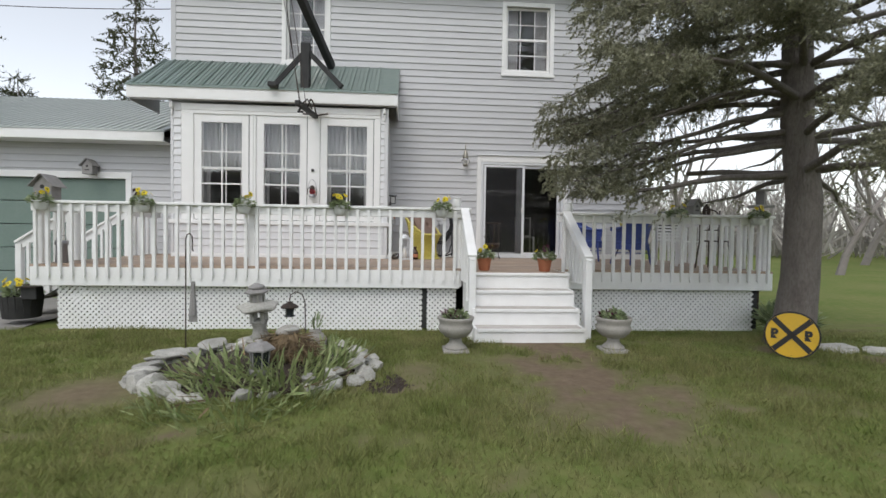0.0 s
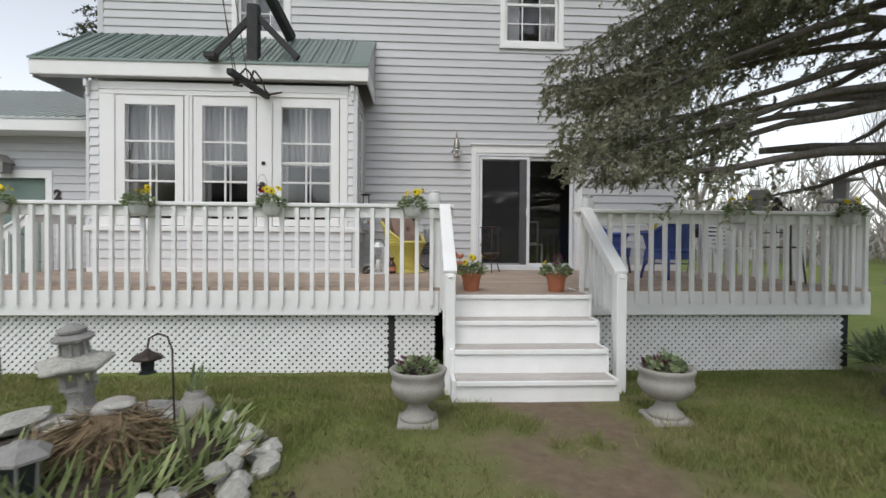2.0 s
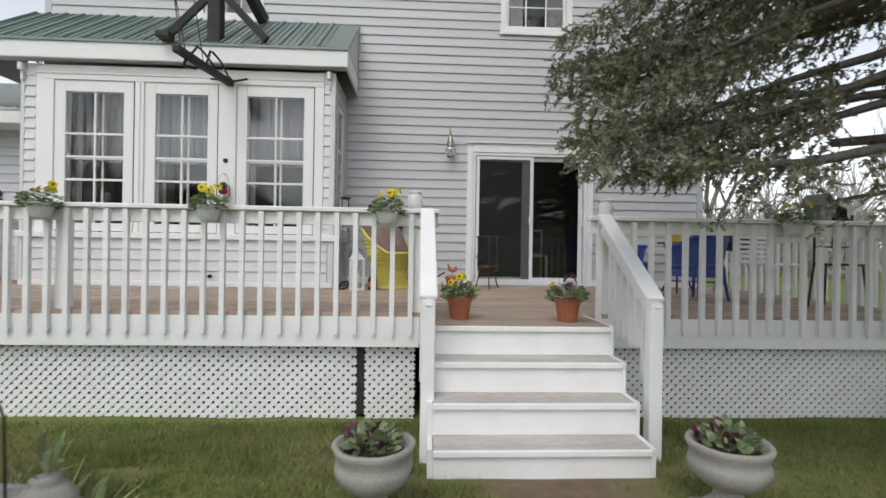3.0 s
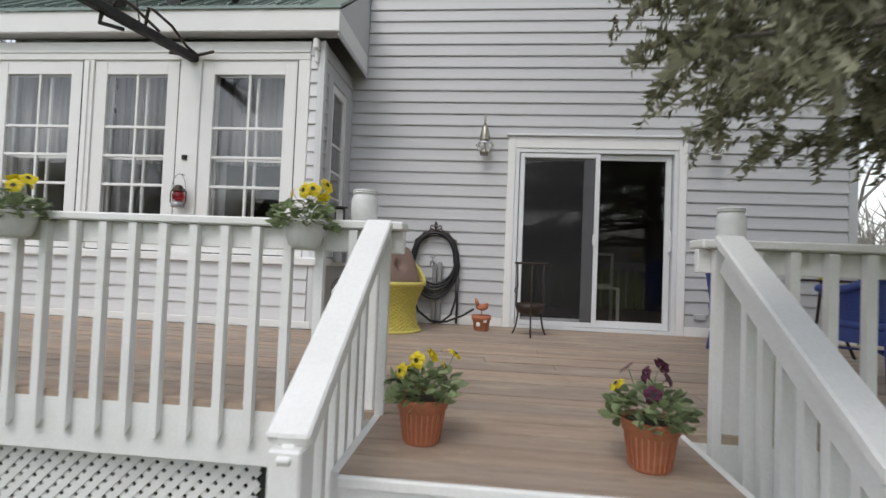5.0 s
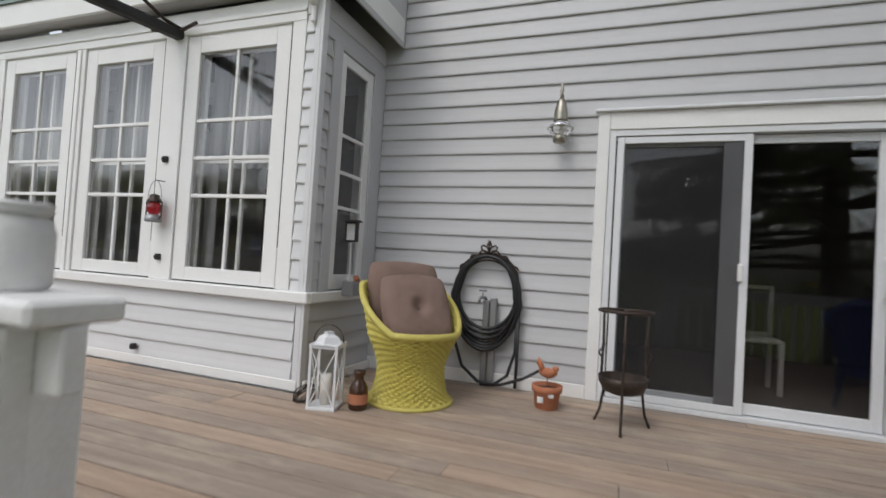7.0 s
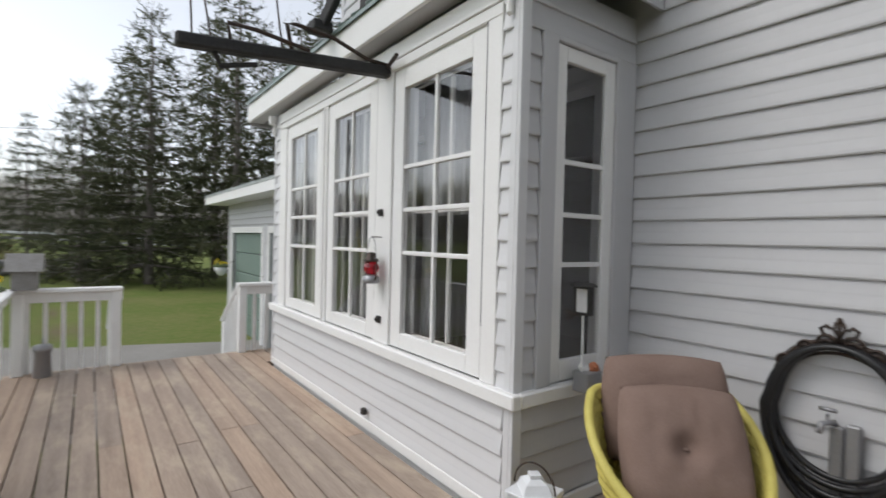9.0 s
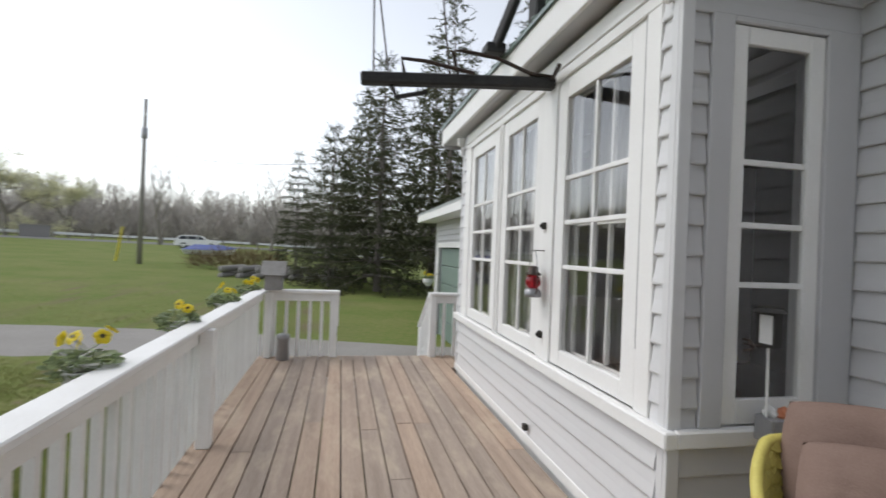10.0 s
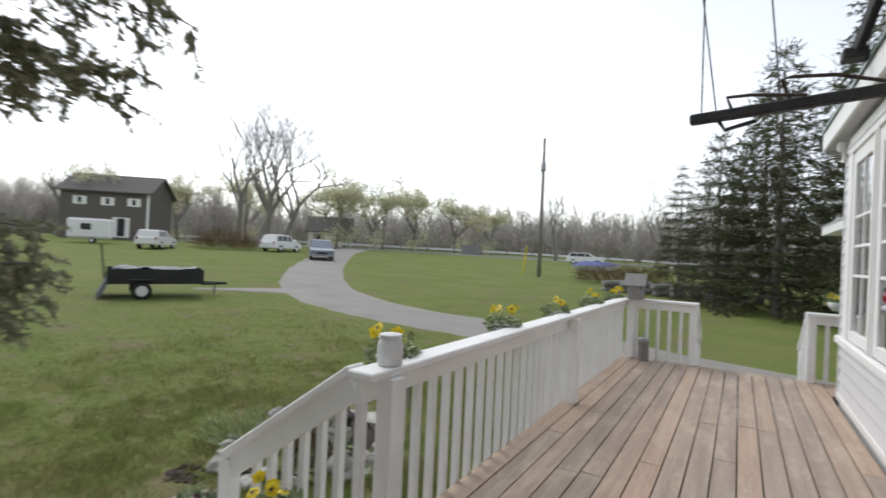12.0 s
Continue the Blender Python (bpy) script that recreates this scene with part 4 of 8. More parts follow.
for k in range(50):
    x = GX0 - 0.4 + k * 0.152
    if x < HX0 - 0.05:
        gr.beam((x, GY - 0.5, 3.15), (x, GY + 3.0, 4.56), 0.03, 0.022, 0.006)
setting("roof_garage", gr, M_PALEROOF, "pale green ribbed metal garage roof", "roof")
setting("fascia_garage", Mesh().box(GX0 - 0.5, HX0 - 0.04, GY - 0.49, GY - 0.46, 2.93, 3.11, b=0.006).box(GX0 - 0.49, HX0 - 0.05, GY - 0.455, GY, 2.935, 2.95), M_WHITE, "white garage fascia board", "trim")
gb = Mesh()
gb.add([(GX0 - 0.1, GY, 3.1), (GX0 - 0.1, GY + 7, 3.1), (GX0 - 0.1, GY + 3, 4.5), (GX0 - 0.15, GY, 3.1), (GX0 - 0.15, GY + 7, 3.1), (GX0 - 0.15, GY + 3, 4.5)], [(0, 1, 2), (5, 4, 3), (0, 3, 4, 1), (1, 4, 5, 2), (2, 5, 3, 0)])
setting("gable_garage", gb, M_SIDING, "garage gable end", "wall")
for n, d in enumerate(GDOOR):
    g = thing("door_%d" % (n + 2), "green panelled garage door in a white frame", "garage door", kind="structure")
    f = Mesh().box(d[0] - 0.11, d[0], GY - 0.03, GY + 0.02, d[2], d[3], b=0.004).box(d[1], d[1] + 0.11, GY - 0.03, GY + 0.02, d[2], d[3], b=0.004).box(d[0] - 0.11, d[1] + 0.11, GY - 0.032, GY + 0.02, d[3] + 0.001, d[3] + 0.13, b=0.004)
    part("door_frame", f, M_WHITE, g)
    for k in range(5):
        z = d[2] + (d[3] - d[2]) * k / 5
        part("panel", Mesh().box(d[0] + 0.005, d[1] - 0.005, GY + 0.06, GY + 0.10, z + 0.006, z + (d[3] - d[2]) / 5 - 0.006, b=0.012), M_GARDOOR, g)

# ---- ground ----
gm = Mesh()
xs = sorted({*[i * 0.125 for i in range(-72, 57)], *[-9 - i * 1.5 for i in range(1, 20)], *[7 + i * 1.5 for i in range(1, 20)], *[-40 - 12 * i for i in range(1, 60)], *[36 + 12 * i for i in range(1, 60)]})
ys = sorted({*[i * 0.125 for i in range(-48, 57)], *[-6 - i * 1.5 for i in range(1, 18)], *[7 + i * 1.5 for i in range(1, 20)], *[-33 - 12 * i for i in range(1, 60)], *[36 + 12 * i for i in range(1, 60)]})


def bare_at(x, y):
    """How far feet have worn the lawn away."""
    p = math.exp(-(((x - 1.95 - 0.04 * (4.8 - y)) / 0.72) ** 2)) * (1 if y > 3.0 else math.exp(-(((y - 3.0) / 0.8) ** 2))) * (1 if y < 5.2 else 0)
    p = max(p * 1.8, 1.1 * math.exp(-(((x - 0.34) / 0.26) ** 2 + ((y - 3.35) / 0.36) ** 2)))
    p *= 0.58 + 0.8 * noise.noise(Vector((x * 1.7, y * 1.7, 3))) + 0.5 * noise.noise(Vector((x * 5.5, y * 5.5, 6)))
    q = noise.noise(Vector((x * 0.8, y * 0.8, 9)))
    w = noise.noise(Vector((x * 2.3, y * 2.3, 17))) + 0.5 * noise.noise(Vector((x * 6, y * 6, 4)))
    return min(1.0, max(p, (q - 0.30) * 1.6, (w - 0.24) * 1.7, 0.0))


gv = [(x, y, ground_z(x, y) + (0.012 * noise.noise(Vector((x * 2, y * 2, 0))) if abs(x) < 9 and -4 < y < 7 else 0)) for y in ys for x in xs]
nx = len(xs)
gm.add(gv, [(j * nx + i, j * nx + i + 1, (j + 1) * nx + i + 1, (j + 1) * nx + i) for j in range(len(ys) - 1) for i in range(nx - 1)])
ground = setting("ground", gm, M_GROUND, "spring lawn worn to soil by the steps", "lawn", True)
att = ground.data.attributes.new("bare", "FLOAT", "POINT")
att.data.foreach_set("value", [bare_at(x, y) if -22 < x < 14 and -18 < y < 8 else 0.0 for x, y, z in gv])


def near(path, x, y, w):
    """Whether a place lies within w of a line of points."""
    for (ax, ay), (bx, by) in zip(path, path[1:]):
        t = max(0, min(1, ((x - ax) * (bx - ax) + (y - ay) * (by - ay)) / ((bx - ax) ** 2 + (by - ay) ** 2)))
        if math.hypot(x - ax - t * (bx - ax), y - ay - t * (by - ay)) < w:
            return True
    return False


DRIVE = [(-7.2, 14.0), (-8.0, 9.0), (-8.9, 6.0), (-9.2, 2.0), (-9.2, -2.0), (-10.6, -5.8), (-13.2, -9.3), (-16.5, -12.6), (-22.0, -17.6), (-34, -27.5), (-46, -36)]
ROAD = [(-30, -64), (-47, -44), (-60, -24), (-71, -4), (-80, 30), (-86, 80)]


def ribbon(path, widths, lift):
    """A strip of paving along a line, lying on the ground."""
    pts = []
    for (ax, ay), (bx, by) in zip(path, path[1:]):
        n = max(1, int(math.hypot(bx - ax, by - ay) / 1.2))
        pts += [(ax + (bx - ax) * k / n, ay + (by - ay) * k / n) for k in range(n)]
    pts.append(path[-1])
    for _ in range(4):
        pts = [pts[0]] + [((a[0] + 2 * b[0] + c[0]) / 4, (a[1] + 2 * b[1] + c[1]) / 4) for a, b, c in zip(pts, pts[1:], pts[2:])] + [pts[-1]]
    me, v = Mesh(), []
    cols = 9
    for i, p in enumerate(pts):
        a, b = pts[max(0, i - 1)], pts[min(len(pts) - 1, i + 1)]
        d = Vector((b[0] - a[0], b[1] - a[1])).normalized()
        f = i / (len(pts) - 1)
        w = widths[0] + (widths[1] - widths[0]) * f
        for k in range(cols):
            s = (k / (cols - 1) * 2 - 1) * (w / 2 + 0.22 * noise.noise(Vector((p[0] * 0.9, p[1] * 0.9, k // 8 * 9))))
            x, y = p[0] - d.y * s, p[1] + d.x * s
            v.append((x, y, ground_z(x, y) + lift * (1 if 0 < k < cols - 1 else -0.4)))
    me.add(v, [(i * cols + k, (i + 1) * cols + k, (i + 1) * cols + k + 1, i * cols + k + 1) for i in range(len(pts) - 1) for k in range(cols - 1)])
    return me


setting("drive", ribbon(DRIVE, (2.9, 4.0), 0.05), M_GRAVEL, "grey gravel drive curving to the road", "drive", True)
setting("drive_spur", ribbon([(-11.4, -6.8), (-9.6, -8.5), (-7.8, -9.8)], (2.2, 0.4), 0.03), M_GRAVEL, "gravel spur worn towards the parked trailer", "drive", True)
setting("forecourt", ribbon([(-4.6, 7.6), (-9.0, 7.6)], (3.0, 5.0), 0.03), M_GRAVEL, "gravel apron by the garage", "drive", True)
setting("road", ribbon(ROAD, (6.5, 6.5), 0.06), M_ASPHALT, "grey country road beyond the lawn", "road", True)


# ---- plants made of many small blades ----
def scatter(name, tv, tf, mats, material, parent=None, kind="stuff", label="", category=""):
    """One mesh of many copies of a small shape; mats is an (n, 4, 4) array."""
    tv, tf = np.array(tv, float), np.array(tf, int)
    n, m = len(mats), len(tv)
    v = np.einsum("nij,mj->nmi", mats[:, :3, :3], tv) + mats[:, None, :3, 3]
    f = (tf[None] + (np.arange(n) * m)[:, None, None]).reshape(-1, 3)
    me = bpy.data.meshes.new(name)
    me.vertices.add(n * m)
    me.vertices.foreach_set("co", v.reshape(-1).astype(np.float32))
    me.loops.add(f.size)
    me.loops.foreach_set("vertex_index", f.reshape(-1).astype(np.int32))
    me.polygons.add(len(f))
    me.polygons.foreach_set("loop_start", np.arange(0, f.size, 3, dtype=np.int32))
    me.update(calc_edges=True)
    me.materials.append(material)
    ob = new(name, me)
    if parent:
        ob.parent = parent
    return tagged(ob, label, category, "", kind)


def frames_along(p, d, length, width, roll):
    """Poses whose x axis follows d, from arrays."""
    d = d / np.linalg.norm(d, axis=1, keepdims=True)
    up = np.where(np.abs(d[:, 2:3]) > 0.95, np.array([[1.0, 0, 0]]), np.array([[0, 0, 1.0]]))
    s = np.cross(up, d)
    s /= np.linalg.norm(s, axis=1, keepdims=True)
    u = np.cross(d, s)
    c, sn = np.cos(roll)[:, None], np.sin(roll)[:, None]
    s, u = s * c + u * sn, u * c - s * sn
    m = np.zeros((len(p), 4, 4))
    m[:, :3, 0], m[:, :3, 1], m[:, :3, 2], m[:, :3, 3], m[:, 3, 3] = d * length[:, None], s * width[:, None], u * width[:, None], p, 1
    return m


def shoot(n, seed, spread=0.9):
    """A twig tip bristling with needles: unit length along x, about unit wide."""
    r = random.Random(seed)
    v, f = [], []
    for k in range(n):
        x = k / n
        a = r.uniform(0, 6.283)
        out = Vector((0.35 + 0.25 * r.random(), math.cos(a), math.sin(a)))
        b = Vector((x, 0, 0))
        t = Vector((x + 0.16 * out.x, out.y * spread * (1 - 0.35 * x), out.z * spread * (1 - 0.35 * x)))
        side = Vector((0.045, -math.sin(a) * 0.20, math.cos(a) * 0.20))
        i = len(v)
        v += [b - side, b + side, t]
        f.append((i, i + 1, i + 2))
    i = len(v)
    v += [(0, -0.12, 0), (0, 0.12, 0.08), (1.12, 0, 0)]
    f.append((i, i + 1, i + 2))
    return v, f


def clear(x, y, z):
    """Where the near spruce may grow: its boughs are trimmed over the steps and the deck."""
    if x < (2.12 if z < 2.3 else 2.32) + 0.06 * math.sin(9 * z + 5 * y):
        return False
    if z < 1.72 and x < 3.0:
        return False
    return not (y > 5.34 and z < 2.50 and x < 3.9)


def conifer(label, at, height, reach, first, seed, step, fine_top, sparse_dir=None, coarse=1.0, needle=None, trunk_r=0.2, per=6, droop=0.24, gap=0.36, boughs=()):
    """A spruce: tapered trunk, limbs in whorls, and a crown of needled shoots."""
    r = np.random.RandomState(seed)
    tree = thing("spruce_tree", label, "tree", at)
    me = Mesh()
    pts = [(0.05 * math.sin(k * 1.3), 0.05 * math.cos(k * 1.7), height * k / 14 - 0.1) for k in range(15)]
    radii = [max(0.012, trunk_r * (1 - k / 14) ** 0.85 + (trunk_r * 0.55 if k == 0 else 0)) for k in range(15)]
    pts.insert(1, (0, 0, 0.25))
    radii.insert(1, trunk_r * 1.05)
    me.tube(pts, radii, 18)
    me.v = [(x * (1 + 0.05 * noise.noise(Vector((x * 9, y * 9, z * 2)))), y * (1 + 0.05 * noise.noise(Vector((x * 9, y * 9, z * 2 + 7)))), z) for x, y, z in me.v]
    part("trunk", me, M_BARK, tree, "", True)
    limbs = Mesh()
    P, D, L, W = [], [], [], []
    whorls = [(b[1], [b]) for b in boughs]
    z = first
    while z < height - 0.3:
        whorls.append((z, [None] * per))
        z += (0.40 if z < fine_top else 0.55) * r.uniform(0.85, 1.15) * (coarse ** 0.35)
    for z, row in whorls:
        f = max(0, (z - first) / (height - first))
        full = reach * (1 - f) ** 0.75
        for k, own in enumerate(row):
            az = 2 * math.pi * (k + r.uniform(-0.3, 0.3)) / per + z * 2.1
            length = full * r.uniform(0.78, 1.06)
            if own:
                az, length = radians(own[0]), own[2]
            dens = 1.0
            if sparse_dir is not None:
                c = math.cos(az - sparse_dir)
                dens = 1.0 if c < -0.45 else max(0.14, 1 - 1.35 * (c + 0.45))
                length *= 1.0 if c < 0.3 else 0.9
            up, dr = r.uniform(0.02, 0.18) * (1 - f) + 0.25 * f, droop * r.uniform(0.7, 1.3) * (1 - f)
            if own:
                up, dr = 0.0, (z - own[3]) / (0.65 * length)
            h = np.array([math.cos(az), math.sin(az), 0])
            n = 8
            path = [h * (length * s / n) + np.array([0, 0, z + up * length * s / n - dr * length * (s / n) ** 2 * (1.0 - 0.35 * (s / n) ** 4)]) for s in range(n + 1)]
            bow, ph = r.uniform(-0.09, 0.09) * length, r.uniform(0, 6.28)
            path = [q + np.array([-h[1], h[0], 0.4]) * bow * math.sin(3.14 * s / n) + np.array([0, 0, 0.02 * math.sin(ph + 1.9 * s)]) * min(1, s) for s, q in enumerate(path)]
            if z < fine_top + 1.5 or coarse > 1.5:
                cut = n + 1
                if fine_top:
                    cut = next((s for s in range(n + 1) if not clear(at[0] + path[s][0], at[1] + path[s][1], at[2] + path[s][2])), n + 1)
                limbs.tube([tuple(p) for p in path[:max(cut, 2)]], [max(0.004, 0.032 * (1 - s / (n + 0.5)) * (length / 2.6 + 0.3)) for s in range(n + 1)][:max(cut, 2)], 5, caps=False)
            fine = z < fine_top
            st = step * (1 if fine or coarse > 1.5 else 2.4)
            m = int(length / st)
            for j in range(m):
                t = (j + r.uniform(0, 1)) / m
                if t < gap * r.uniform(0.6, 1.3) * (1.0 if not fine_top else 0.55 if z > 3.1 else 1.45) or r.uniform() > dens:
                    continue
                q = t * n
                i0 = min(int(q), n - 1)
                base = path[i0] + (path[i0 + 1] - path[i0]) * (q - i0)
                dirn = path[i0 + 1] - path[i0]
                dirn = dirn / np.linalg.norm(dirn)
                for sgn in (-1, 1):
                    bl = (0.16 + 0.62 * (1 - t) ** 0.6) * r.uniform(0.55, 1.1) * min(1.0, length / 1.6) * (coarse ** 0.3)
                    sd = np.array([-h[1], h[0], 0]) * sgn
                    bd = dirn * r.uniform(0.6, 1.0) + sd * r.uniform(0.5, 1.0) + np.array([0, 0, r.uniform(-0.5, 0.02)])
                    bd /= np.linalg.norm(bd)
                    sl = (0.105 if fine else 0.20) * coarse
                    c = max(1, int(bl / (sl * (0.42 if fine else 0.6))))
                    for e in range(c):
                        g = (e + 0.5) / c
                        p = base + bd * bl * g + np.array([0, 0, -0.45 * bl * g * g]) + (r.normal(0, 0.022, 3) if fine else 0)
                        if fine_top and not clear(at[0] + p[0], at[1] + p[1], at[2] + p[2]):
                            continue
                        for _ in range(1 + (fine and r.uniform() < 0.6)):
                            P.append(p)
                            D.append(bd * 0.8 + r.normal(0, 0.55, 3) + np.array([0, 0, -0.25 if fine else -0.12]))
                            L.append(sl * r.uniform(0.75, 1.35))
                            W.append((0.031 if fine else 0.055) * coarse * r.uniform(0.8, 1.25))
    tagged(part("branchwork", limbs, M_BARK, tree, "", True), kind="stuff")
    v, f = shoot(15 if coarse < 1.5 else 9, seed, 0.95)
    m = frames_along(np.array(P), np.array(D), np.array(L), np.array(W), r.uniform(0, 6.28, len(P)))
    scatter("crown", v, f, m, needle or M_NEEDLE, tree, "stuff")
    return tree


conifer("tall spruce with a bare grey trunk and drooping needled boughs", (5.02, 4.8, 0), 12.5, 3.55, 2.0, 3, 0.068, 5.4, sparse_dir=radians(8), trunk_r=0.205, per=7, droop=0.19, gap=0.40,
        boughs=((173, 2.35, 2.85, 1.72), (177, 2.5, 2.85, 1.86), (170, 2.7, 2.86, 2.0), (174, 2.9, 2.85, 2.16), (154, 3.0, 3.05, 2.54), (157, 3.3, 3.0, 2.64), (152, 3.6, 3.05, 2.80), (155, 3.9, 3.05, 3.0)))
wood = conifer("tall dark spruce standing by the garage", (-23.0, 9.0, ground_z(-23, 9) - 0.1), 12.5, 3.3, 0.9, 11, 0.145, 0.0, coarse=2.6, needle=M_DARKNEEDLE, trunk_r=0.2, per=7)
wood2 = conifer("tall thin spruce standing by the garage", (-26.0, 12.2, ground_z(-26, 12) - 0.1), 14.0, 2.7, 2.2, 12, 0.155, 0.0, coarse=2.8, needle=M_DARKNEEDLE, trunk_r=0.18, per=6)
for ob in (wood, wood2):
    tagged(ob, group="spruces by the garage")
for k, (x, y, s, src) in enumerate(((-24.5, 6.6, 0.72, wood), (-20.6, 12.0, 1.05, wood2), (-28.5, 8.6, 0.95, wood), (-23.0, 15.5, 1.1, wood), (-18.5, 15.2, 1.0, wood2), (-17.5, 19.5, 1.15, wood), (-14.8, 20.0, 0.62, wood), (-8.5, 24.0, 1.12, wood), (-10.4, 20.0, 0.9, wood), (-32, 4.2, 0.6, wood2))):
    c = copy_thing(src, pose(x, y, ground_z(x, y) - 0.1, 0, 0, 57 * k))
    c.scale = (s, s, s)


# ---- bare and budding trees ----
def bare_tree(name, label, at, height, seed, leaf=None, levels=5, spread=0.62, group="", leaves=3, leaf_size=0.11, upright=0.35):
    r = random.Random(seed)
    tree = thing(name, label, "tree", at, group=group)
    me, tips = Mesh(), []

    def grow(p, d, length, rad, lv):
        q, pts = p.copy(), [p.copy()]
        dd = d.copy()
        for _ in range(3):
            dd = (dd + Vector((r.gauss(0, 0.13), r.gauss(0, 0.13), r.gauss(0.03, 0.08)))).normalized()
            q = q + dd * length / 3
            pts.append(q.copy())
        me.tube(pts, [rad, rad * 0.86, rad * 0.74, rad * 0.6], 6 if lv < 2 else 3, caps=False)
        if lv >= levels:
            tips.append((pts[1], dd)), tips.append((q, dd))
            return
        for k in range(r.choice((2, 3, 3)) if lv else 4):
            a = Vector((r.gauss(0, 1), r.gauss(0, 1), r.gauss(upright, 0.5))).normalized()
            grow(pts[r.choice((2, 3, 3))], (dd * (1 - spread) + a * spread).normalized(), length * r.uniform(0.58, 0.82), rad * 0.55, lv + 1)

    grow(Vector((0, 0, -0.1)), Vector((0, 0, 1)), height * 0.30, height * 0.018, 0)
    part("trunk", me, M_TWIG, tree)
    if leaf:
        rr = np.random.RandomState(seed)
        P = np.repeat(np.array([tuple(t[0]) for t in tips]), leaves, 0)
        P = P + rr.normal(0, height * 0.028, P.shape)
        D = rr.normal(0, 0.6, P.shape) + np.array([0, 0, -0.7])
        scatter("crown", [(0, -0.4, 0), (0, 0.4, 0.1), (1, 0, 0), (0.5, 0.1, 0.6)], [(0, 1, 2), (0, 3, 2)], frames_along(P, D, rr.uniform(0.8, 1.6, len(P)) * leaf_size * 2.2, rr.uniform(0.7, 1.3, len(P)) * leaf_size, rr.uniform(0, 6.28, len(P))), leaf, tree, "stuff")
    return tree


def gz_at(x, y):
    return (x, y, ground_z(x, y) - 0.05)


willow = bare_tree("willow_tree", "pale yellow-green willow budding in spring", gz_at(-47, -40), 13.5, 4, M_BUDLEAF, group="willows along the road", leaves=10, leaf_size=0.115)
for k, (x, y, s) in enumerate(((-52, -36, 0.95), (-58, -35, 1.05), (-64, -31, 0.95), (-40, -50, 1.0), (-34, -56, 0.9), (-69, -27, 0.8), (-55, -46, 1.15), (-28, -58, 0.8), (-24, -54, 0.85))):
    c = copy_thing(willow, pose(*gz_at(x, y), 0, 0, 70 * k))
    c.scale = (s, s, s)
bare = bare_tree("bare_tree", "tall bare grey tree without leaves", gz_at(-35, -40), 20.5, 8, None, 6, 0.5, "bare trees", upright=0.8)
for k, (x, y, s) in enumerate(((-33, -42.5, 0.95), (-38.5, -41, 0.9), (-36.5, -43, 1.0), (-25, 16, 0.8), (-29, 13.5, 0.75), (-33, 9.5, 0.6), (17.5, 17.5, 0.42), (23, 20, 0.53), (15, 24, 0.6), (28, 16, 0.5), (-37, 6, 0.45), (-28, 20, 0.75), (21, 13, 0.36), (26, 25, 0.6), (-62, -14, 0.6), (-66, -2, 0.65), (-60, 4, 0.6), (-58, -44, 0.7), (-22, -60, 0.7))):
    c = copy_thing(bare, pose(*gz_at(x, y), 0, 0, 47 * k))
    c.scale = (s, s, s)

# far woods round the fields: thousands of bare crowns
rr = np.random.RandomState(21)
P, D, L, W = [], [], [], []
count = 0
while count < 3600:
    a = rr.uniform(0, 2 * math.pi) if rr.uniform() < 0.35 else rr.uniform(1.85, 5.0)
    R = rr.uniform(88, 150) if math.cos(a) < 0.35 else rr.uniform(38, 75)
    x, y = R * math.cos(a), R * math.sin(a) + 4
    count += 1
    h = rr.uniform(5.5, 10) * (1.0 if math.cos(a) < 0.35 else 0.75)
    z0 = ground_z(x, y)
    P.append((x, y, z0)), D.append((rr.normal(0, 0.04), rr.normal(0, 0.04), 1)), L.append(h), W.append(0.13)
    for _ in range(64):
        t = 0.98 * rr.uniform(0, 1) ** 1.35
        s = (1.1 - t) * 2.6
        P.append((x + rr.normal(0, 0.5) * s * 0.6, y + rr.normal(0, 0.5) * s * 0.6, z0 + h * t)), D.append((rr.normal(0, 0.5), rr.normal(0, 0.5), rr.uniform(0.4, 1.4))), L.append(rr.uniform(1.2, 3.2)), W.append(rr.uniform(0.06, 0.24) * (1.5 - t))
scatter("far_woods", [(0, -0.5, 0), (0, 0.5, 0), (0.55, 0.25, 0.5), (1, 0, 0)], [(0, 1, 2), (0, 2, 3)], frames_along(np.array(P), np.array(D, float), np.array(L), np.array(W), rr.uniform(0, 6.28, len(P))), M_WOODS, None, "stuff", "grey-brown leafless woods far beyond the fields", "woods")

# ---- lawn blades, thick by the steps and thinner further off ----
rr = np.random.RandomState(2)
n = 360000
u = rr.uniform(0, 1, n)
gx = np.where(u < 0.6, rr.normal(0.4, 3.4, n), rr.normal(-2, 7.0, n))
gy = np.where(u < 0.6, 6.3 - np.abs(rr.normal(0, 3.6, n)), 6.3 - np.abs(rr.normal(0, 9.0, n)))
keep = []
for i in range(n):
    x, y = gx[i], gy[i]
    d = noise.noise(Vector((x * 1.3, y * 1.3, 5)))
    if y > 6.15 and -4.2 < x < 5.6 or 1.26 < x < 2.6 and y > 4.86 or (x < -6.6 and near(DRIVE, x, y, 1.75)):
        keep.append(False)
    elif ((x + 0.75) / 0.98) ** 2 + ((y - 3.72) / 0.8) ** 2 < 0.8:
        keep.append(False)
    else:
        keep.append(rr.uniform() > 1.5 * bare_at(x, y) - 0.03)
keep = np.array(keep)
gx, gy = gx[keep], gy[keep]
n = len(gx)
tall = np.array([0.55 + 0.9 * max(0, noise.noise(Vector((x * 0.9, y * 0.9, 2))) + 0.25) for x, y in zip(gx, gy)])
edge = (gy > 5.75) | ((np.abs(gx - 1.9) < 0.85) & (gy > 4.75)) | ((gx > 3.6) & (gy > 4.0))
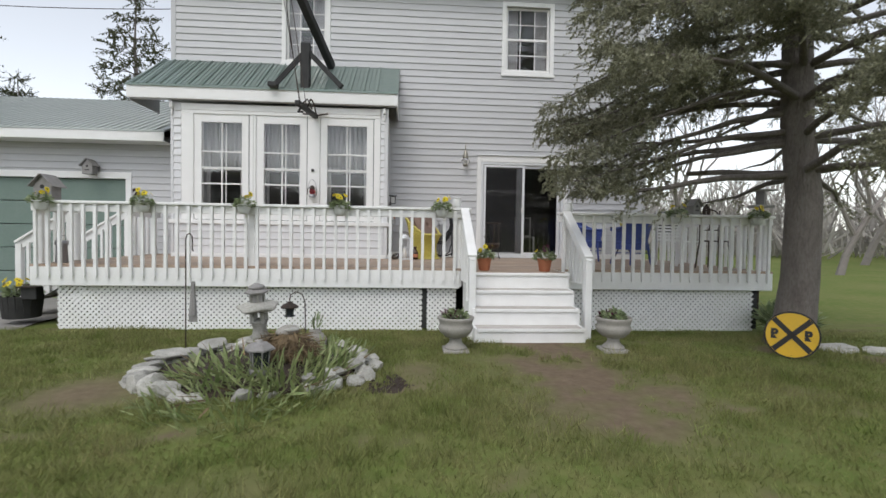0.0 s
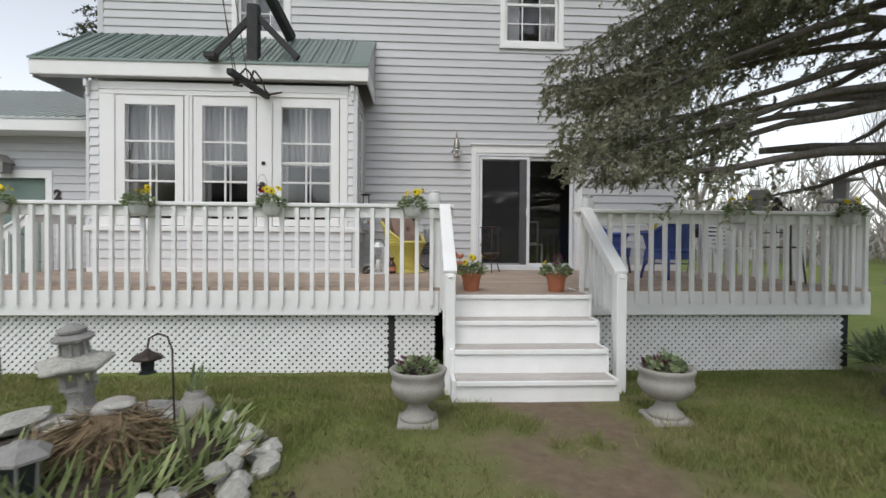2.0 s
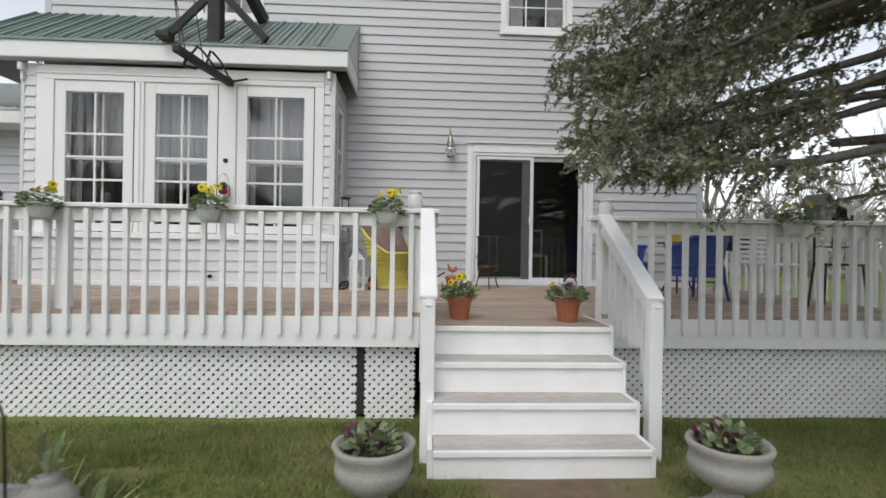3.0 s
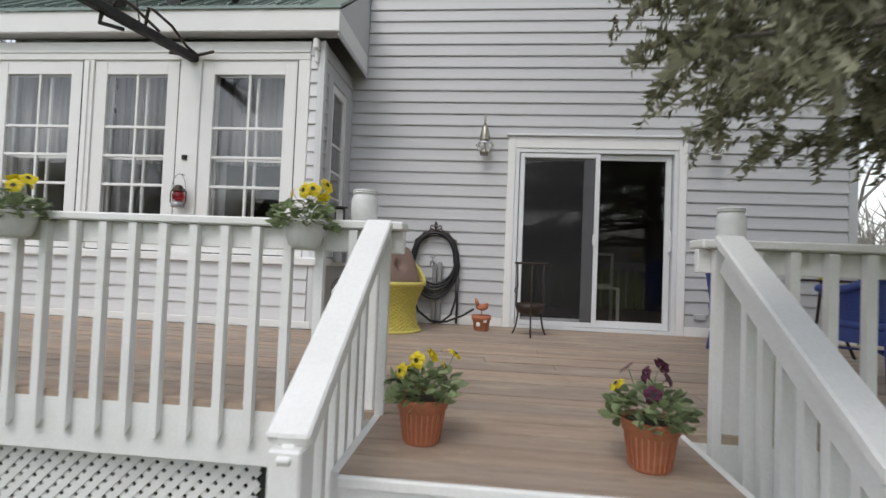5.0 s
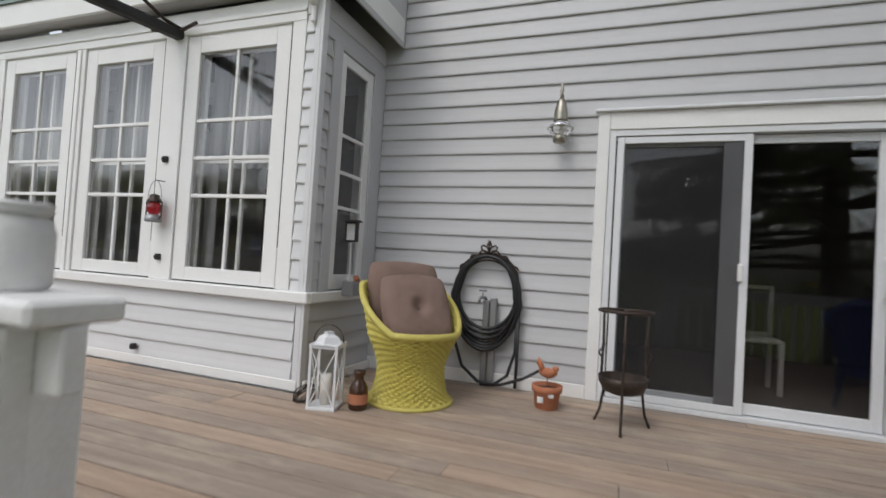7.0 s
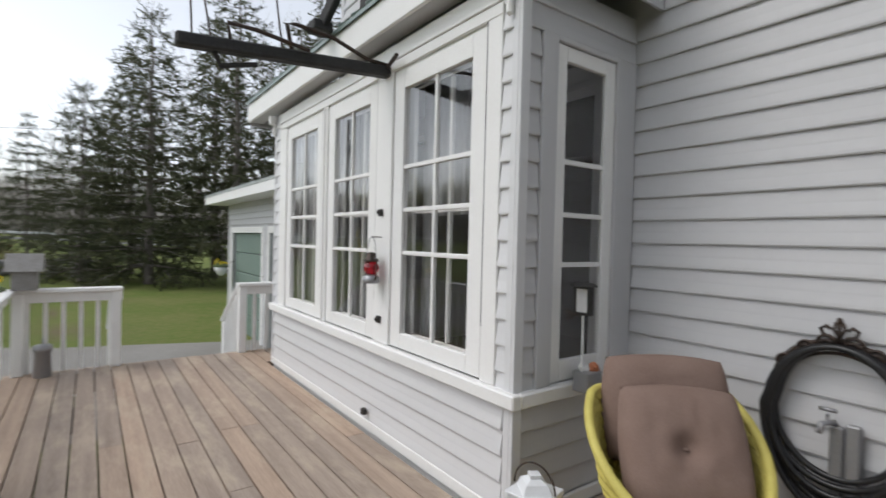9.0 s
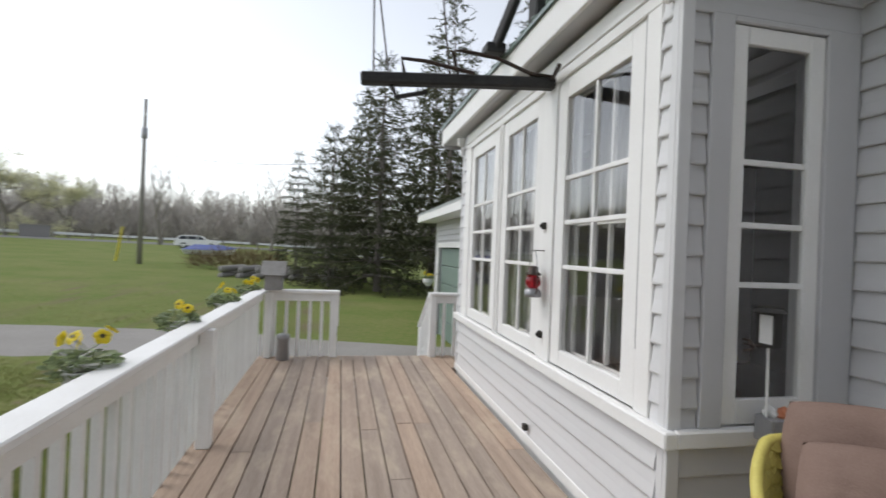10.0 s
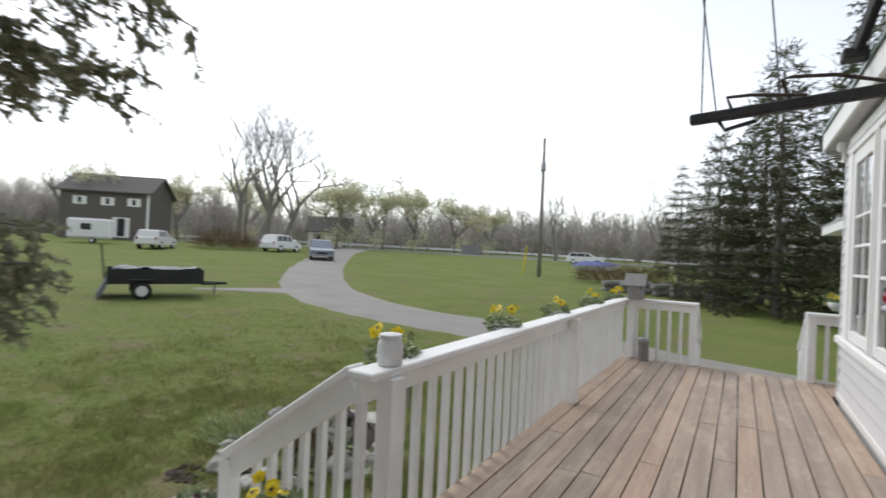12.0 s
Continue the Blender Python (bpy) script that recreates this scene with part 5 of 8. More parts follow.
tuft = np.array([noise.noise(Vector((x * 4.2, y * 4.2, 8))) for x, y in zip(gx, gy)])
tall = np.where(edge, tall * 1.35, tall * np.where(tuft > 0.16, 2.0, 1.05))
P = np.stack([gx, gy, np.array([ground_z(a, b) for a, b in zip(gx, gy)]) - 0.006], 1)
D = np.stack([rr.normal(0, 0.5, n), rr.normal(0, 0.5, n), np.full(n, 1.0)], 1)
scatter("grass", [(0, -0.5, 0), (0, 0.5, 0), (0.6, -0.3, 0.9), (0.6, 0.3, 0.9), (1, 0, 3.2)], [(0, 1, 3), (0, 3, 2), (2, 3, 4)], frames_along(P, D, tall * rr.uniform(0.035, 0.075, n), rr.uniform(0.004, 0.0075, n), rr.uniform(0, 6.28, n)), M_BLADE, None, "stuff", "short uneven green lawn grass", "grass")

# ---- things on the lawn ----
def leaf_clump(name, parent, c, radius, height, n, material, seed, size=0.05, flop=0.5, up=1.0, narrow=0.35):
    """Many small leaves gathered over a plant's base."""
    r = np.random.RandomState(seed)
    a, q = r.uniform(0, 6.28, n), np.sqrt(r.uniform(0, 1, n)) * radius
    P = np.stack([c[0] + q * np.cos(a), c[1] + q * np.sin(a), c[2] + height * r.uniform(0, 1, n) * (1 - 0.5 * (q / radius) ** 2)], 1)
    D = np.stack([np.cos(a) * flop + r.normal(0, 0.35, n), np.sin(a) * flop + r.normal(0, 0.35, n), up * r.uniform(-0.1, 1, n)], 1)
    v = [(0, 0, 0), (0.35, -1, 0.1), (0.4, 1, 0.1), (0.75, -0.7, 0.0), (0.75, 0.7, 0.0), (1, 0, -0.15)]
    f = [(0, 1, 2), (1, 3, 2), (2, 3, 4), (3, 5, 4)]
    return scatter(name, v, f, frames_along(P, D, size * r.uniform(0.7, 1.4, n), size * narrow * r.uniform(0.7, 1.3, n), r.normal(0, 0.6, n)), material, parent, "")


def pansies(parent, c, radius, n, seed, size=0.028, plum=0.0):
    """Flowers of five round petals with a dark eye, each on a stalk."""
    r = random.Random(seed)
    for k in range(n):
        a, q = r.uniform(0, 6.28), radius * math.sqrt(r.random())
        p = Vector((c[0] + q * math.cos(a), c[1] + q * math.sin(a), c[2] + r.uniform(-0.02, 0.06)))
        face = Vector((math.cos(a) * 0.7 + r.gauss(0, 0.35), math.sin(a) * 0.7 - 0.3 + r.gauss(0, 0.2), 0.4 + r.gauss(0, 0.2))).normalized()
        m = look(p, p - face)
        me = Mesh()
        for j in range(5):
            b = 6.283 * j / 5 + 0.3
            s = size * (1.15 if j in (0, 4) else 0.95)
            o = Vector((math.cos(b), math.sin(b), 0)) * size * 0.75
            ring = [m @ (o + Vector((math.cos(t) * s * 0.72, math.sin(t) * s * 0.72, 0.004 * math.cos(2 * t) + 0.001 * j))) for t in [6.283 * i / 9 for i in range(9)]]
            top = m @ (o + Vector((0, 0, 0.006 + 0.001 * j)))
            me.add([*ring, top], [(i, (i + 1) % 9, 9) for i in range(9)])
        fl = part("flower", me, M_PLUM if r.random() < plum else M_PETAL, parent, "")
        part("eye", Mesh().add([m @ Vector((math.cos(t) * size * 0.42, math.sin(t) * size * 0.42, 0.011)) for t in [6.283 * i / 7 for i in range(7)]], [tuple(range(7))]), M_SIGNBLACK, fl)
        part("stalk", Mesh().tube([p - face * 0.004, p - face * 0.03 - Vector((0, 0, 0.03)), (c[0], c[1], c[2] - 0.06)], 0.002, 4), M_LEAF, parent)


def urn(x, y, label):
    u = thing("garden_urn", label, "planter", (x, y, -0.01), group="urns beside the steps")
    u.scale = (0.9, 0.9, 0.96)
    part("base", Mesh().box(-0.15, 0.15, -0.15, 0.15, 0, 0.05, b=0.012).lathe([(0.135, 0.05), (0.125, 0.075), (0.085, 0.105), (0.07, 0.14), (0.075, 0.165)], n=28), M_CONCRETE, u, "", True)
    part("bowl", Mesh().lathe([(0.07, 0.165), (0.13, 0.185), (0.185, 0.23), (0.205, 0.275), (0.20, 0.30), (0.19, 0.315), (0.195, 0.34), (0.205, 0.365), (0.215, 0.39), (0.205, 0.40), (0.18, 0.395), (0.165, 0.36), (0.15, 0.35)], n=32, wob=0.04), M_CONCRETE, u, "", True)
    part("soil", Mesh().lathe([(0.17, 0.352), (0.10, 0.365), (0.01, 0.37)], n=20, wob=0.1), M_SOIL, u)
    leaf_clump("leaves", u, (0, 0, 0.37), 0.13, 0.10, 130, M_LEAF, int(x * 10), 0.055, 0.6)
    leaf_clump("dark_leaves", u, (-0.05, 0.03, 0.38), 0.10, 0.09, 35, M_PLUM, int(x * 10) + 1, 0.05, 0.5)
    return u


urn(1.03, 4.53, "grey concrete pedestal urn planted with leafy seedlings")
urn(2.74, 4.53, "grey concrete pedestal urn planted with leafy seedlings")

# rock-edged flower bed with a stone pagoda
BEDX, BEDY, BEDRX, BEDRY = -0.75, 3.80, 0.93, 0.80
bed = thing("flower_bed", "raised soil flower bed edged with field stones", "flower bed", (BEDX, BEDY, 0))
me = Mesh()
me.lathe([(0.98, -0.04), (0.9, 0.04), (0.6, 0.10), (0.3, 0.15), (0.02, 0.17)], n=44, wob=0.1)
me.v = [(x * BEDRX, y * BEDRY, z + 0.015 * noise.noise(Vector((x * 7, y * 7, z)))) for x, y, z in me.v]
part("soil", me, M_SOIL, bed, "", True)
leaf_clump("daffodil_leaves", bed, (0.30, -0.40, 0.02), 0.36, 0.05, 330, M_BEDLEAF, 31, 0.24, 0.55, 1.1, 0.045)
leaf_clump("tulip_leaves", bed, (-0.15, -0.36, 0.04), 0.36, 0.05, 240, M_BEDLEAF, 32, 0.20, 0.6, 1.0, 0.075)
leaf_clump("lily_leaves", bed, (0.55, 0.10, 0.03), 0.30, 0.05, 240, M_BEDLEAF, 33, 0.20, 0.55, 1.1, 0.07)
leaf_clump("back_leaves", bed, (0.20, 0.62, 0.0), 0.40, 0.04, 170, M_BEDLEAF, 35, 0.16, 0.5, 1.0, 0.07)
leaf_clump("edge_leaf", bed, (0.05, -0.78, -0.02), 0.62, 0.04, 520, M_BEDLEAF, 34, 0.17, 0.6, 1.0, 0.05)
leaf_clump("dead_stalks", bed, (0.1, -0.3, 0.04), 0.7, 0.05, 90, M_STRAW, 36, 0.22, 0.7, 0.7, 0.03)


def field_stone(x, y, z, sx, sy, sz, seed, turn, label, group):
    """A broken field stone: a knobbly lump cut by a few flat faces."""
    r_ = random.Random(seed)
    cuts = [(Vector((r_.gauss(0, 1), r_.gauss(0, 1), r_.gauss(0.2, 0.8))).normalized(), r_.uniform(0.52, 0.82)) for _ in range(7)]
    me_ = Mesh().rock((0, 0, 0), (1, 1, 1), seed, 0.35, 10, 16)
    v = []
    for p in me_.v:
        p = Vector(p)
        for n_, d_ in cuts:
            over = p.dot(n_) - d_
            if over > 0:
                p = p - n_ * over * 0.92
        v.append((p.x * sx, p.y * sy, p.z * sz))
    me_.v = v
    ob = part("stone", me_, M_STONE)
    ob.matrix_basis = pose(x, y, z, r_.uniform(-14, 14), r_.uniform(-14, 14), turn + r_.uniform(-35, 35))
    return tagged(ob, label, "stone", group)


r = random.Random(9)
RUBBLE = ("pale lichened field stone edging the flower bed", "stones round the flower bed")
SLABBY = ("flat grey stone slab stacked round the flower bed", "slabs round the flower bed")
for k in range(21):  # the near and the house-steps side, broken by leaves
    a = radians(-150 + 9.4 * k + r.uniform(-2, 2))
    if 4 < k < 12 and k % 3 == 0:
        continue
    big = 1.35 if k < 4 else 0.85 if k < 12 else 1.05
    R = 1.0 + r.uniform(-0.05, 0.07)
    field_stone(BEDX + R * BEDRX * math.cos(a), BEDY + R * BEDRY * math.sin(a), 0.035 * big, r.uniform(0.085, 0.125) * big, r.uniform(0.065, 0.095) * big, r.uniform(0.055, 0.085) * big, 200 + k, math.degrees(a) + 90, *RUBBLE)
for k in range(9):  # a second, looser row inside and on top
    a = radians(-55 + 12 * k + r.uniform(-4, 4))
    field_stone(BEDX + 0.93 * BEDRX * math.cos(a), BEDY + 0.93 * BEDRY * math.sin(a), 0.125, r.uniform(0.06, 0.09), r.uniform(0.05, 0.07), r.uniform(0.035, 0.05), 240 + k, math.degrees(a), *RUBBLE)
for k in range(15):  # flat slabs piled along the back and the drive side
    a = radians(72 + 9.5 * k)
    for lv in range(2 + (k % 3 == 1) - (k > 12)):
        field_stone(BEDX + (1.02 - 0.04 * lv + r.uniform(-0.05, 0.05)) * BEDRX * math.cos(a), BEDY + (1.02 - 0.04 * lv + r.uniform(-0.05, 0.05)) * BEDRY * math.sin(a), 0.03 + 0.05 * lv, r.uniform(0.13, 0.21), r.uniform(0.09, 0.14), r.uniform(0.028, 0.042), 300 + 4 * k + lv, math.degrees(a) + 90, *SLABBY)
pag = thing("stone_pagoda", "weathered stone pagoda garden lantern on a rubble base", "garden ornament", (-0.93, 4.10, 0.14))
pag.matrix_basis = pose(-0.84, 4.10, 0.12, 5, -5, 20)
pag.scale = (0.86, 0.86, 0.92)
part("base", Mesh().rock((0, 0, 0.04), (0.17, 0.15, 0.09), 3, 0.3).lathe([(0.14, 0.08), (0.15, 0.12), (0.12, 0.15)], n=16, wob=0.12), M_STONE, pag)
part("stem", Mesh().lathe([(0.11, 0.14), (0.085, 0.18), (0.075, 0.24), (0.09, 0.30), (0.10, 0.32)], n=12, wob=0.25), M_STONE, pag, "", True)
for k in range(4):
    a = 6.283 * k / 4 + 0.4
    part("pillar", Mesh().tube([(0.08 * math.cos(a), 0.08 * math.sin(a), 0.30), (0.075 * math.cos(a), 0.075 * math.sin(a), 0.44)], 0.026, 7), M_STONE, pag)
wave = Mesh()
N_ = 40
for z_, r0, amp in ((0.425, 0.0, 0), (0.43, 0.17, 0.6), (0.455, 0.205, 1), (0.475, 0.20, 1), (0.50, 0.13, 0.5), (0.515, 0.08, 0)):
    wave.v += [((r0 + 0.012 * amp * math.cos(8 * 6.283 * k / N_)) * math.cos(6.283 * k / N_), (r0 + 0.012 * amp * math.cos(8 * 6.283 * k / N_)) * math.sin(6.283 * k / N_), z_ + 0.014 * amp * math.cos(4 * 6.283 * k / N_)) for k in range(N_)]
wave.f += [(i * N_ + k, i * N_ + (k + 1) % N_, (i + 1) * N_ + (k + 1) % N_, (i + 1) * N_ + k) for i in range(5) for k in range(N_)] + [tuple(5 * N_ + k for k in range(N_))]
part("lower_roof", wave, M_STONE, pag, "wavy eaves of the pagoda", True)
part("lantern_room", Mesh().lathe([(0.085, 0.51), (0.080, 0.60), (0.065, 0.615)], n=6, wob=0.1), M_GREYWOOD, pag)
for k in range(6):
    a = 6.283 * (k + 0.5) / 6
    part("lantern_post", Mesh().tube([(0.082 * math.cos(a), 0.082 * math.sin(a), 0.51), (0.076 * math.cos(a), 0.076 * math.sin(a), 0.61)], 0.008, 5), M_STONE, pag)
part("upper_roof", Mesh().lathe([(0.05, 0.60), (0.118, 0.605), (0.122, 0.62), (0.075, 0.645), (0.085, 0.655), (0.085, 0.67), (0.05, 0.685), (0.02, 0.70)], n=12, wob=0.15), M_GREYWOOD, pag)


def garden_lantern(x, y, z, h, label):
    """A six-sided lantern on a stake: panes behind posts, a flat hipped roof and a footed base."""
    g = thing("garden_lantern", label, "lantern", (x, y, z), group="garden lanterns")
    part("stake", Mesh().tube([(0, 0, -0.14), (0, 0, h - 0.2)], 0.009, 6), M_GREYWOOD, g)
    part("pane", Mesh().lathe([(0.062, h - 0.175), (0.072, h - 0.03)], n=6), M_CARGLASS, g, "dull clouded glass")
    for k in range(6):
        a = 6.283 * k / 6
        part("upright", Mesh().tube([(0.066 * math.cos(a), 0.066 * math.sin(a), h - 0.18), (0.077 * math.cos(a), 0.077 * math.sin(a), h - 0.025)], 0.007, 5), M_GREYWOOD, g)
    part("roof", Mesh().lathe([(0.07, h - 0.03), (0.122, h - 0.028), (0.122, h - 0.015), (0.075, h + 0.022), (0.04, h + 0.03), (0.02, h + 0.045)], n=6), M_GREYWOOD, g)
    part("foot", Mesh().lathe([(0.05, h - 0.235), (0.088, h - 0.215), (0.088, h - 0.185), (0.07, h - 0.178)], n=6), M_GREYWOOD, g)
    return g


garden_lantern(-0.65, 3.39, 0.05, 0.275, "grey weathered solar garden lantern on a stake")
crook = thing("lantern_hook", "small black lantern hanging from a wire crook", "lantern", (-0.50, 4.37, 0.08))
part("crook", Mesh().tube([(0.02, 0, -0.2), (0, 0, 0.46), (-0.03, 0, 0.54), (-0.09, 0, 0.56), (-0.14, 0, 0.53), (-0.15, 0, 0.47)], 0.006, 6), M_IRON, crook)
hang = part("lantern", Mesh().lathe([(0.045, 0.40), (0.040, 0.33), (0.055, 0.325), (0.055, 0.315), (0.03, 0.31)], (-0.15, 0, 0), n=6), M_CARGLASS, crook)
part("hood", Mesh().lathe([(0.012, 0.465), (0.025, 0.45), (0.075, 0.425), (0.088, 0.41), (0.085, 0.40), (0.05, 0.395)], (-0.15, 0, 0), n=12), M_IRON, hang)
straw = thing("dead_grass_clump", "brown dead ornamental grass clump in the flower bed", "plant", (-0.54, 3.80, 0.10))
leaf_clump("straw", straw, (0, 0, 0.08), 0.20, 0.20, 1900, M_STRAW, 77, 0.15, 0.35, -1.0, 0.03)
part("stump", Mesh().lathe([(0.18, 0), (0.17, 0.12), (0.13, 0.20), (0.05, 0.23)], n=14, wob=0.3), M_STRAW, straw)
dish = thing("shell_dish", "pale stone shell dish lying on the straw", "garden ornament", (-0.55, 3.88, 0.32), 30)
part("shell", Mesh().rock((0, 0, 0.03), (0.105, 0.08, 0.045), 12, 0.25, 8, 16), M_CONCRETE, dish, "", True)
part("hollow", Mesh().rock((0.02, -0.05, 0.045), (0.075, 0.045, 0.02), 13, 0.2, 6, 14), M_STONE, dish, "", True)
jar = thing("stone_pot", "squat pale concrete pot among the stones", "pot", (-0.42, 4.50, 0.03))
part("pot", Mesh().lathe([(0.07, 0), (0.115, 0.06), (0.12, 0.11), (0.08, 0.165), (0.055, 0.18), (0.065, 0.20)], n=18, wob=0.05), M_CONCRETE, jar, "", True)
leaf_clump("leaves", jar, (0, 0, 0.2), 0.05, 0.12, 14, M_LEAF, 5, 0.13, 0.2, 1.4, 0.1)
hook = thing("shepherds_hook", "thin black iron plant hook with a hanging ornament", "plant hook", (-1.66, 4.40, 0))
part("rod", Mesh().tube([(0, 0, -0.2), (0, 0, 1.14), (0.012, 0, 1.19), (0.035, 0, 1.205), (0.06, 0, 1.18), (0.065, 0, 1.11), (0.06, 0, 1.05), (0.075, 0, 1.03)], 0.006, 7), M_IRON, hook)
part("ornament", Mesh().tube([(0.07, 0, 0.40), (0.07, 0, 0.73)], [0.04, 0.018], 8).box(0.03, 0.11, -0.006, 0.006, 0.33, 0.40, b=0.003), M_GREYWOOD, hook)
mound = thing("soil_mound", "dark patch of freshly dug soil on the lawn", "soil", (0.33, 3.42, -0.02))
clods = Mesh().rock((0, 0, -0.02), (0.27, 0.36, 0.05), 21, 0.5, 12, 22)
for k in range(70):
    a, q = r.uniform(0, 6.283), math.sqrt(r.random())
    c = r.uniform(0.012, 0.032)
    clods.rock((0.25 * q * math.cos(a), 0.34 * q * math.sin(a), 0.035 * (1 - q * q) + 0.008), (c, c * r.uniform(0.7, 1.2), c * 0.7), 400 + k, 0.5, 4, 6)
part("earth", clods, M_SOIL, mound)
# railway warning disc leaning by the trunk
sign = thing("railway_sign", "round yellow railway crossing sign leaning by the spruce", "sign", (4.50, 4.20, 0.0))
tilt = pose(0, 0, 0.245, 90 - 6, 0, -36)
part("disc", Mesh().add([tilt @ Vector((0.245 * math.cos(a), 0.245 * math.sin(a), z)) for z in (0, 0.004) for a in [6.283 * k / 40 for k in range(40)]], [tuple(range(39, -1, -1)), tuple(range(40, 80))] + [(k, (k + 1) % 40, 40 + (k + 1) % 40, 40 + k) for k in range(40)]), M_SIGN, sign)
ring = Mesh()
for k in range(40):
    a, b = 6.283 * k / 40, 6.283 * (k + 1) / 40
    ring.add([tilt @ Vector((R * math.cos(t), R * math.sin(t), 0.0055)) for R, t in ((0.245, a), (0.228, a), (0.228, b), (0.245, b))], [(0, 3, 2, 1)])
part("rim", ring, M_SIGNBLACK, sign)
cross = Mesh()
for a in (45, -45):
    m = tilt @ pose(0, 0, 0.0065, 0, 0, a)
    cross.box(-0.225, 0.225, -0.026, 0.026, 0, 0.001, m)
part("cross", cross, M_SIGNBLACK, sign)


def lettering(name, text, size, m, material, parent, depth=0.0015):
    cu = bpy.data.curves.new(name, "FONT")
    cu.body, cu.size, cu.extrude, cu.align_x, cu.align_y = text, size, depth, "CENTER", "CENTER"
    cu.offset = 0.006 * size / 0.1
    tmp = bpy.data.objects.new(name, cu)
    me = bpy.data.meshes.new_from_object(tmp)
    bpy.data.objects.remove(tmp)
    me.materials.append(material)
    me.transform(m)
    return part(name, me, None, parent)


for x in (-0.145, 0.145):
    lettering("letter", "R", 0.13, tilt @ pose(x, 0.0, 0.0075), M_SIGNBLACK, sign)
# half barrel with flowers by the side steps
barrel = thing("barrel_planter", "dark half barrel planter with yellow flowers", "planter", (-4.78, 6.55, 0))
for k in range(18):
    a = 6.283 * k / 18
    part("stave", Mesh().beam((0.20 * math.cos(a), 0.20 * math.sin(a), 0), (0.235 * math.cos(a), 0.235 * math.sin(a), 0.30), 0.075, 0.02, 0.004, (math.cos(a), math.sin(a), 0)), M_BLACK, barrel)
part("soil", Mesh().lathe([(0.21, 0.24), (0.1, 0.27), (0.01, 0.27)], n=14), M_SOIL, barrel)
leaf_clump("leaves", barrel, (0, 0, 0.28), 0.2, 0.16, 160, M_LEAF, 61, 0.07, 0.6)
pansies(barrel, (-0.05, -0.05, 0.46), 0.14, 9, 62, 0.03)
wagon = thing("tin_planter_house", "small dark tin house ornament in the barrel", "garden ornament", (-4.55, 6.42, 0.27))
part("walls", Mesh().box(-0.10, 0.10, -0.07, 0.07, 0, 0.16, b=0.006), M_BLACK, wagon)
part("roof", Mesh().beam((-0.12, -0.05, 0.17), (-0.12 + 0.24, -0.05, 0.17), 0.14, 0.012).beam((-0.12, 0.04, 0.19), (0.12, 0.04, 0.19), 0.12, 0.012), M_IRON, wagon)
# daffodil clump by the deck's end
daff = thing("shrub", "low leafy green shrub at the deck's end", "plant", (5.85, 5.9, 0))
leaf_clump("leaves", daff, (0, 0, 0.0), 0.30, 0.30, 700, M_LEAF, 63, 0.16, 0.4, 1.2, 0.09)
plate = thing("flat_stone", "flat grey stones lying by the spruce", "stone", (5.35, 4.55, 0.02))
part("stone", Mesh().rock((0, 0, 0), (0.22, 0.16, 0.06), 5, 0.4), M_STONE, plate)
part("stone", Mesh().rock((0.38, -0.1, -0.01), (0.18, 0.13, 0.05), 6, 0.4), M_STONE, plate)

# ---- things on the rail ----
def rail_planter(x, seed, label="white hanging rail pot of yellow pansies", n=5):
    g = thing("rail_planter", label, "planter", (x, 6.115, RT if x < 2 else RT2), group="pansy pots on the railing")
    part("pot", Mesh().lathe([(0.055, -0.165), (0.08, -0.145), (0.10, -0.08), (0.105, -0.035), (0.115, -0.03), (0.115, -0.015), (0.10, -0.02), (0.09, -0.05)], (0, -0.03, 0), n=22), M_POTWHITE, g, "", True)
    part("soil", Mesh().lathe([(0.092, -0.05), (0.01, -0.035)], (0, -0.03, 0), n=14), M_SOIL, g)
    part("clip", Mesh().box(-0.03, 0.03, -0.02, 0.12, 0.001, 0.005).box(-0.03, 0.03, 0.02, 0.026, -0.05, 0.003), M_POTWHITE, g)
    leaf_clump("leaves", g, (0, -0.04, -0.06), 0.15, 0.17, 260, M_LEAF, seed, 0.045, 0.9, 0.3, 0.42)
    pansies(g, (0, -0.04, 0.125), 0.13, n + 1, seed, 0.030)
    return g


for k, x in enumerate((-4.20, -2.94, -1.65, -0.40, 0.97, 4.30, 5.50)):
    rail_planter(x, 100 + k, n=(4, 4, 3, 4, 4, 3, 2)[k]).scale = (0.82, 0.82, 0.82)


def jug(x, y, label):
    g = thing("milk_jug", label, "jug", (x, y, RT if x < 2 else RT2), group="white jugs on the railing")
    part("body", Mesh().lathe([(0.055, 0), (0.064, 0.008), (0.066, 0.05), (0.066, 0.105), (0.058, 0.128), (0.052, 0.135), (0.054, 0.143), (0.060, 0.151), (0.060, 0.157), (0.052, 0.160)], n=30), M_POTWHITE, g, "", True)
    part("rim", Mesh().lathe([(0.056, 0.138), (0.062, 0.142), (0.056, 0.146)], n=30), M_POTWHITE, g, "", True)
    g.scale = (0.9, 0.9, 0.9)
    return g


jug(1.19, 6.23, "white ceramic jar standing on the railing cap")
jug(2.79, 6.265, "white ceramic jar standing on the railing cap")


